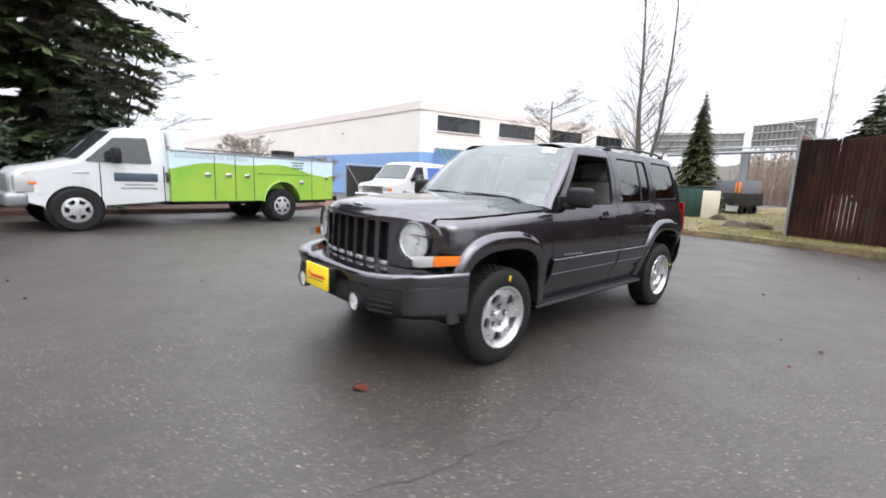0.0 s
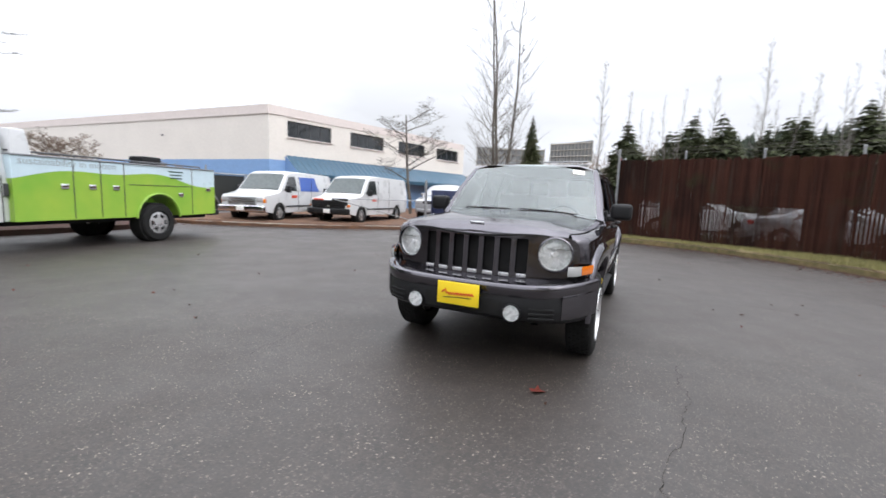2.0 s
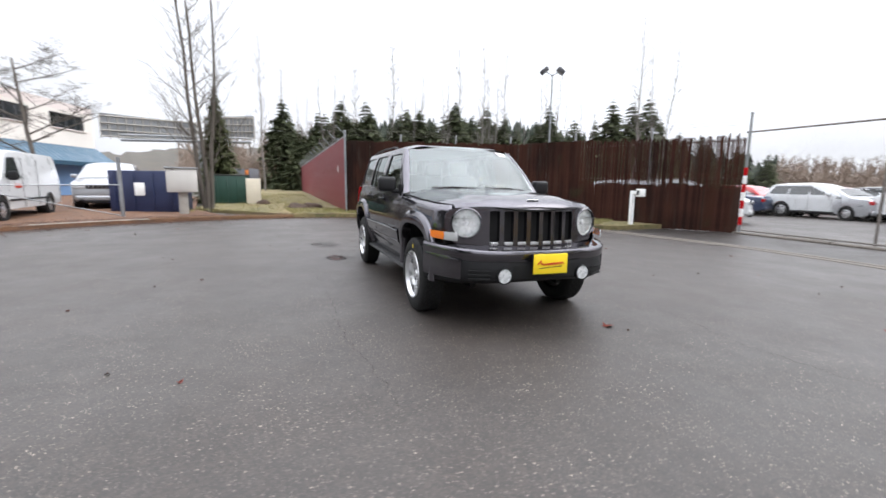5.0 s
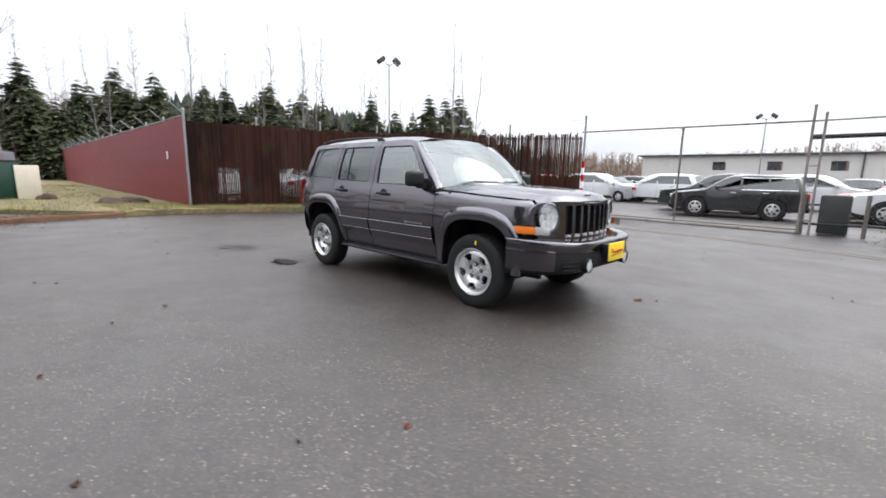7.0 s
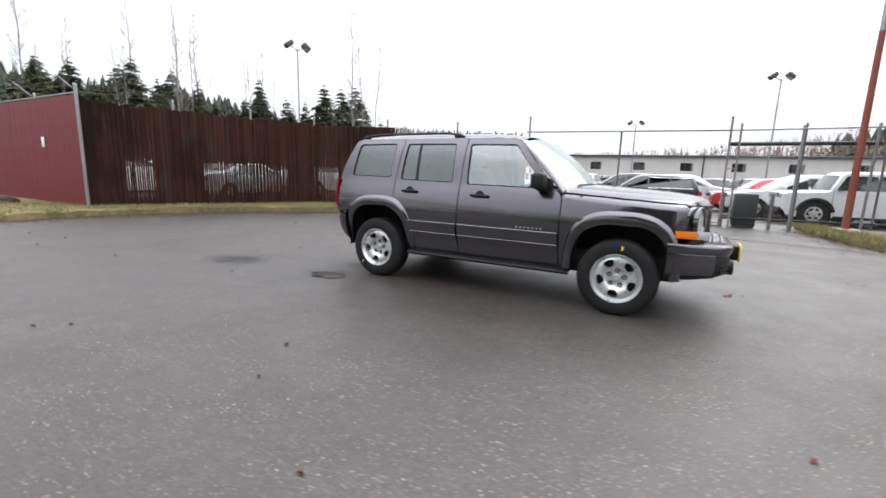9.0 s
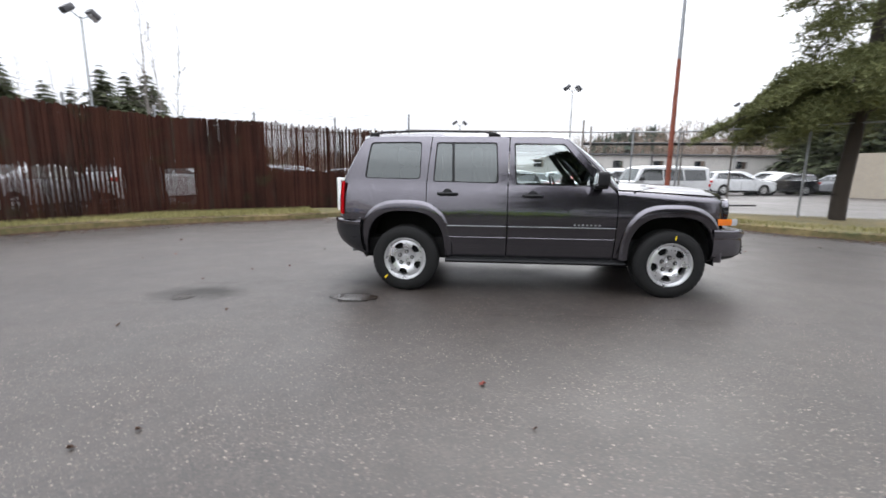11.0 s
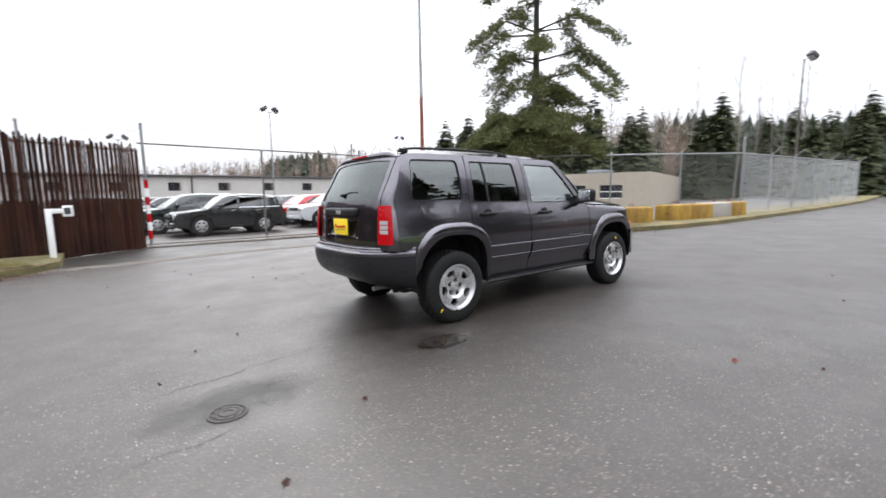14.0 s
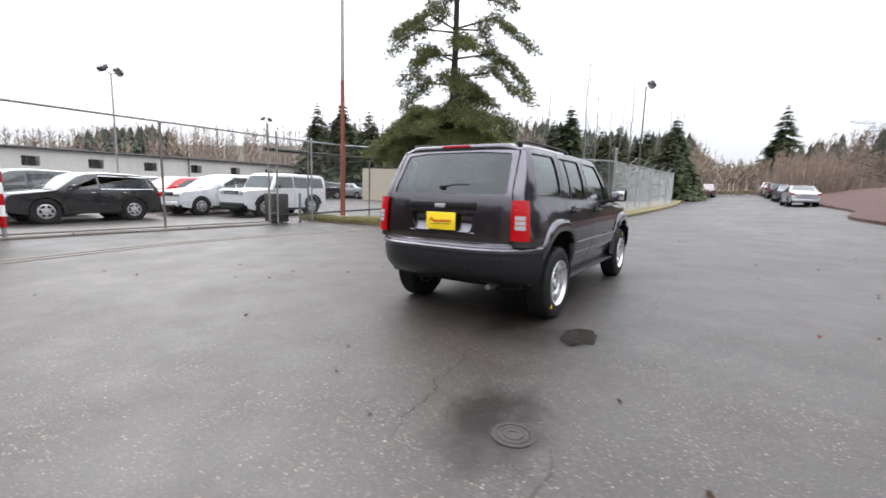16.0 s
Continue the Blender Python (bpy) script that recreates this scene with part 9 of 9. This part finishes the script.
        part("side_rail", bm, M["frame_dark"], t)
    bm = bmesh.new()
    box(bm, (L1 + 0.02, 0, 1.05), (0.05, 1.9, 0.95), 0.02)
    part("tail_panel", bm, M["green"], t)
    bm = bmesh.new()
    box(bm, (L1 + 0.12, 0, 0.56), (0.24, 1.9, 0.14), 0.03)
    part("rear_step", bm, M["plastic"], t)
    bm = bmesh.new()
    box(bm, (2.9, 0.2, 1.72), (0.5, 0.4, 0.22), 0.03)
    part("tool_box", bm, M["plastic"], t)
    # a ladder rack's diagonal pipes over the bed
    bm = bmesh.new()
    rod(bm, (L1 - 0.1, -0.9, 1.6), (L1 - 0.1, -0.9, 1.72), 0.02)
    part("rack_foot", bm, M["galv"], t)
    rz = 10
    t.matrix_world = at(-1.46, 8.62, rz) @ Matrix.Scale(0.97, 4)
    return t


utility_truck()


# ---- on the ground ----
def manhole(x, y):
    m = thing("manhole_cover", "worn round cast-iron manhole cover in a patched ring", "manhole", at(x, y, 20))
    bm = bmesh.new()
    lathe(bm, [(0.093, -0.02), (0.093, 0.007), (0.087, 0.010), (0.086, 0.004), (0.081, 0.004), (0.079, 0.009), (0.059, 0.009), (0.056, 0.005), (0.052, 0.005), (0.049, 0.010), (0.027, 0.010), (0.026, 0.006), (0.000, 0.006)], 40, "z")
    part("lid", bm, M["old_iron"], m)
    bm = bmesh.new()
    lathe(bm, [(0.094, -0.02), (0.094, 0.006), (0.108, 0.006), (0.109, -0.02)], 40, "z")
    part("frame_ring", bm, M["old_iron"], m)
    for k in range(8):
        t = 2 * math.pi * k / 8
        bm = bmesh.new()
        box(bm, (0.07 * math.cos(t), 0.07 * math.sin(t), 0.010), (0.016, 0.007, 0.004), 0.002)
        part("stud", bm, M["old_iron"], m)


manhole(3.42, 1.37)


M["crack"] = mat("dirt_filled_crack", (0.016, 0.013, 0.012), 0.7, spec=0.15, vary=0.4, scale=20)


def crack(label, line, wide, material="crack", name="asphalt_crack", seed=1, wander=0.03):
    """A jagged open joint in the asphalt along a rough line: a shallow strip of uneven width."""
    rnd = random.Random(seed)
    pts = spline([Vector(p) for p in line], 1)
    fine = []
    for p, q in zip(pts, pts[1:]):
        p, q = Vector(p), Vector(q)
        n = max(2, int((q - p).length / 0.045))
        for k in range(n):
            fine.append(p.lerp(q, k / n))
    fine.append(Vector(pts[-1]))
    verts, faces = [], []
    drift = 0.0
    for i, p in enumerate(fine):
        t = (fine[min(i + 1, len(fine) - 1)] - fine[max(i - 1, 0)]).normalized()
        drift = 0.8 * drift + rnd.gauss(0, wander * 0.45)
        w = wide * rnd.uniform(0.35, 1.3) * min(1.0, 0.25 + 0.15 * min(i, len(fine) - 1 - i))
        o = p + Vector((-t.y, t.x)) * (drift * min(1, i / 4, (len(fine) - 1 - i) / 4))
        for side in (-1, 1):
            x, y = o.x - t.y * side * w / 2, o.y + t.x * side * w / 2
            verts.append((x, y, gz(x, y) + 0.003))
        if i:
            k = 2 * i
            faces.append((k - 2, k - 1, k + 1, k))
    return tagged(quick(name, verts, faces, M[material]), label, "crack", "cracks in the asphalt")


for k, (line, wide) in enumerate((
        ([(-1.1, -1.52), (-1.65, -1.44), (-1.86, -1.50), (-2.28, -1.40), (-2.59, -1.35), (-2.92, -1.34), (-3.35, -1.36), (-3.9, -1.42)], 0.003),
        ([(0.6, 1.60), (0.0, 1.60), (-0.6, 1.55), (-1.25, 1.56), (-1.95, 1.54), (-2.55, 1.50), (-3.1, 1.43)], 0.003),
        ([(2.35, 0.58), (2.60, 0.64), (2.83, 0.69), (3.08, 0.71), (3.28, 0.82), (3.52, 0.84), (3.80, 0.89)], 0.005),
        ([(3.32, 1.48), (3.42, 1.56), (3.52, 1.60), (3.66, 1.62), (3.79, 1.64), (3.95, 1.70)], 0.004),
        ([(1.45, -0.9), (1.58, -1.39), (1.68, -2.07), (1.64, -3.11), (1.88, -4.18)], 0.006),
        ([(3.30, 1.22), (3.22, 1.15), (3.08, 1.10), (3.00, 1.17)], 0.006),
        ([(3.18, 1.24), (3.24, 1.33), (3.20, 1.45)], 0.005),
        ([(3.62, 1.10), (3.50, 1.02), (3.36, 0.96), (3.22, 0.97)], 0.005))):
    crack("thin dark crack wandering through the asphalt", line, wide, seed=k)


def drain(x, y, rz):
    d = thing("drain_grate", "iron storm drain grate in a shallow wet hollow", "drain", at(x, y, rz))
    bm = bmesh.new()
    for s in (-1, 1):
        box(bm, (0, s * 0.125, 0.000), (0.27, 0.018, 0.012), 0.003)
        box(bm, (s * 0.135, 0, 0.000), (0.018, 0.25, 0.012), 0.003)
    part("grate_frame", bm, M["grate"], d)
    bm = bmesh.new()
    box(bm, (0, 0, -0.006), (0.27, 0.25, 0.004))
    part("pit", bm, M["dark"], d)
    for k in range(8):
        bm = bmesh.new()
        box(bm, (-0.112 + 0.032 * k, 0, 0.001), (0.014, 0.24, 0.010), 0.003)
        part("bar", bm, M["grate"], d)


def flat_patch(name, label, category, line, material, rough=0.03, lift=0.003, seed=1, kind=""):
    """A thin sheet with a ragged outline lying on the yard."""
    rnd = random.Random(seed)
    ring = []
    pts = spline([*line, line[0]], 8)
    for p in pts[:-1]:
        ring.append((p[0] + rnd.gauss(0, rough), p[1] + rnd.gauss(0, rough)))
    cx, cy = sum(p[0] for p in ring) / len(ring), sum(p[1] for p in ring) / len(ring)
    n, rings = len(ring), 6
    verts = [(cx, cy, gz(cx, cy) + lift)]
    for j in range(1, rings + 1):
        for x, y in ring:
            x, y = lerp(cx, x, j / rings), lerp(cy, y, j / rings)
            verts.append((x, y, gz(x, y) + lift))
    faces = [(0, 1 + k, 1 + (k + 1) % n) for k in range(n)]
    for j in range(rings - 1):
        o = 1 + j * n
        faces += [(o + k, o + n + k, o + n + (k + 1) % n, o + (k + 1) % n) for k in range(n)]
    return tagged(quick(name, verts, faces, material), label, category, kind=kind)


flat_patch("puddle", "shallow dark rain puddle round the drain grate", "puddle", [(1.93, 1.12), (1.79, 1.07), (1.63, 1.09), (1.52, 1.18), (1.57, 1.27), (1.74, 1.32), (1.90, 1.28), (2.00, 1.20)], M["water"], 0.010, 0.006, seed=4)
drain(1.76, 1.20, 8)


def leaf(x, y, rz, m, s):
    bm = bmesh.new()
    pts = [(0, -0.5), (0.22, -0.2), (0.5, -0.1), (0.25, 0.1), (0.3, 0.42), (0, 0.3), (-0.28, 0.45), (-0.24, 0.1), (-0.5, -0.05), (-0.2, -0.22)]
    vs = [bm.verts.new((px * s, py * s, 0.010 + 0.25 * s * (abs(px) ** 1.5) + 0.008 * math.sin(5 * px + x))) for px, py in pts]
    c = bm.verts.new((0, 0, 0.006))
    for k in range(len(vs)):
        bm.faces.new((c, vs[k], vs[(k + 1) % len(vs)]))
    bmesh.ops.solidify(bm, geom=bm.faces[:], thickness=0.002)
    ob = part("fallen_leaf", bm, m, None)
    ob.matrix_world = at(x, y, rz)
    return tagged(ob, "fallen red leaf on the asphalt" if m is M["red_leaf"] else "fallen brown leaf on the asphalt", "leaf", "fallen leaves")


leaf(-2.28, -0.60, 20, M["red_leaf"], 0.12)
leaf(3.36, 2.20, 50, M["brown_leaf"], 0.045)
rnd = random.Random(3)
for k in range(70):
    a, d = rnd.uniform(0, 6.283), rnd.uniform(2.6, 9.5)
    x, y = d * math.cos(a) * 0.95, d * math.sin(a) * 0.85
    if abs(x) < 2.4 and abs(y) < 1.1:
        continue
    leaf(x, y, rnd.uniform(0, 360), M["red_leaf"] if rnd.random() < 0.45 else M["brown_leaf"], rnd.uniform(0.025, 0.055))

# leaves along the kerbs
verts, faces = [], []
for line, n, off in ((KERB_E, 9500, -0.25), (KERB_W[:30], 2200, 0.2)):
    for _ in range(n):
        i = rnd.randrange(len(line) - 1)
        p = Vector(line[i]).lerp(Vector(line[i + 1]), rnd.random())
        g = rnd.choice((0.16, 0.22, 0.5))
        x, y = p.x + rnd.gauss(0, g), p.y + rnd.gauss(0, g)
        t = (Vector(line[i + 1]) - Vector(line[i])).normalized()
        side = (x - p.x) * -t.y + (y - p.y) * t.x
        z = gz(x, y) + (0.135 if side > 0.0 else 0.012)
        s, a = rnd.uniform(0.014, 0.038), rnd.uniform(0, 6.28)
        k = len(verts)
        for dx, dy in ((-1, 0), (0, -0.6), (1, 0), (0, 0.6)):
            verts.append((x + s * (dx * math.cos(a) - dy * math.sin(a)), y + s * (dx * math.sin(a) + dy * math.cos(a)), z + rnd.uniform(0, 0.02)))
        faces.append((k, k + 1, k + 2, k + 3))
tagged(quick("leaf_litter", verts, faces, M["brown_leaf"]), "scattered brown leaves along the kerbs", "leaves", kind="stuff")

spots = []
poly_e = [Vector(p) for p in KERB_E[36:]]
for _ in range(9000):
    i = rnd.randrange(len(poly_e) - 1)
    p = poly_e[i].lerp(poly_e[i + 1], rnd.random())
    t = (poly_e[i + 1] - poly_e[i]).normalized()
    o = rnd.uniform(0.18, 2.6)
    x, y = p.x - t.y * o, p.y + t.x * o
    spots.append((x, y, gz(x, y) + 0.14))
for _ in range(3000):
    x, y = rnd.uniform(11, 34), rnd.uniform(0.3, 5)
    spots.append((x, y, gz(x, y) + 0.14))
for _ in range(2500):
    i = rnd.randrange(30)
    p = Vector(KERB_W[i]).lerp(Vector(KERB_W[i + 1]), rnd.random())
    o = rnd.uniform(0.2, 1.6)
    x, y = p.x + rnd.gauss(0, 0.2), p.y - o
    spots.append((x, y, gz(x, y) + 0.14))
tufts("grass_tufts", "rough green and straw-coloured grass blades on the verges", spots, M["blade"], 0.10)
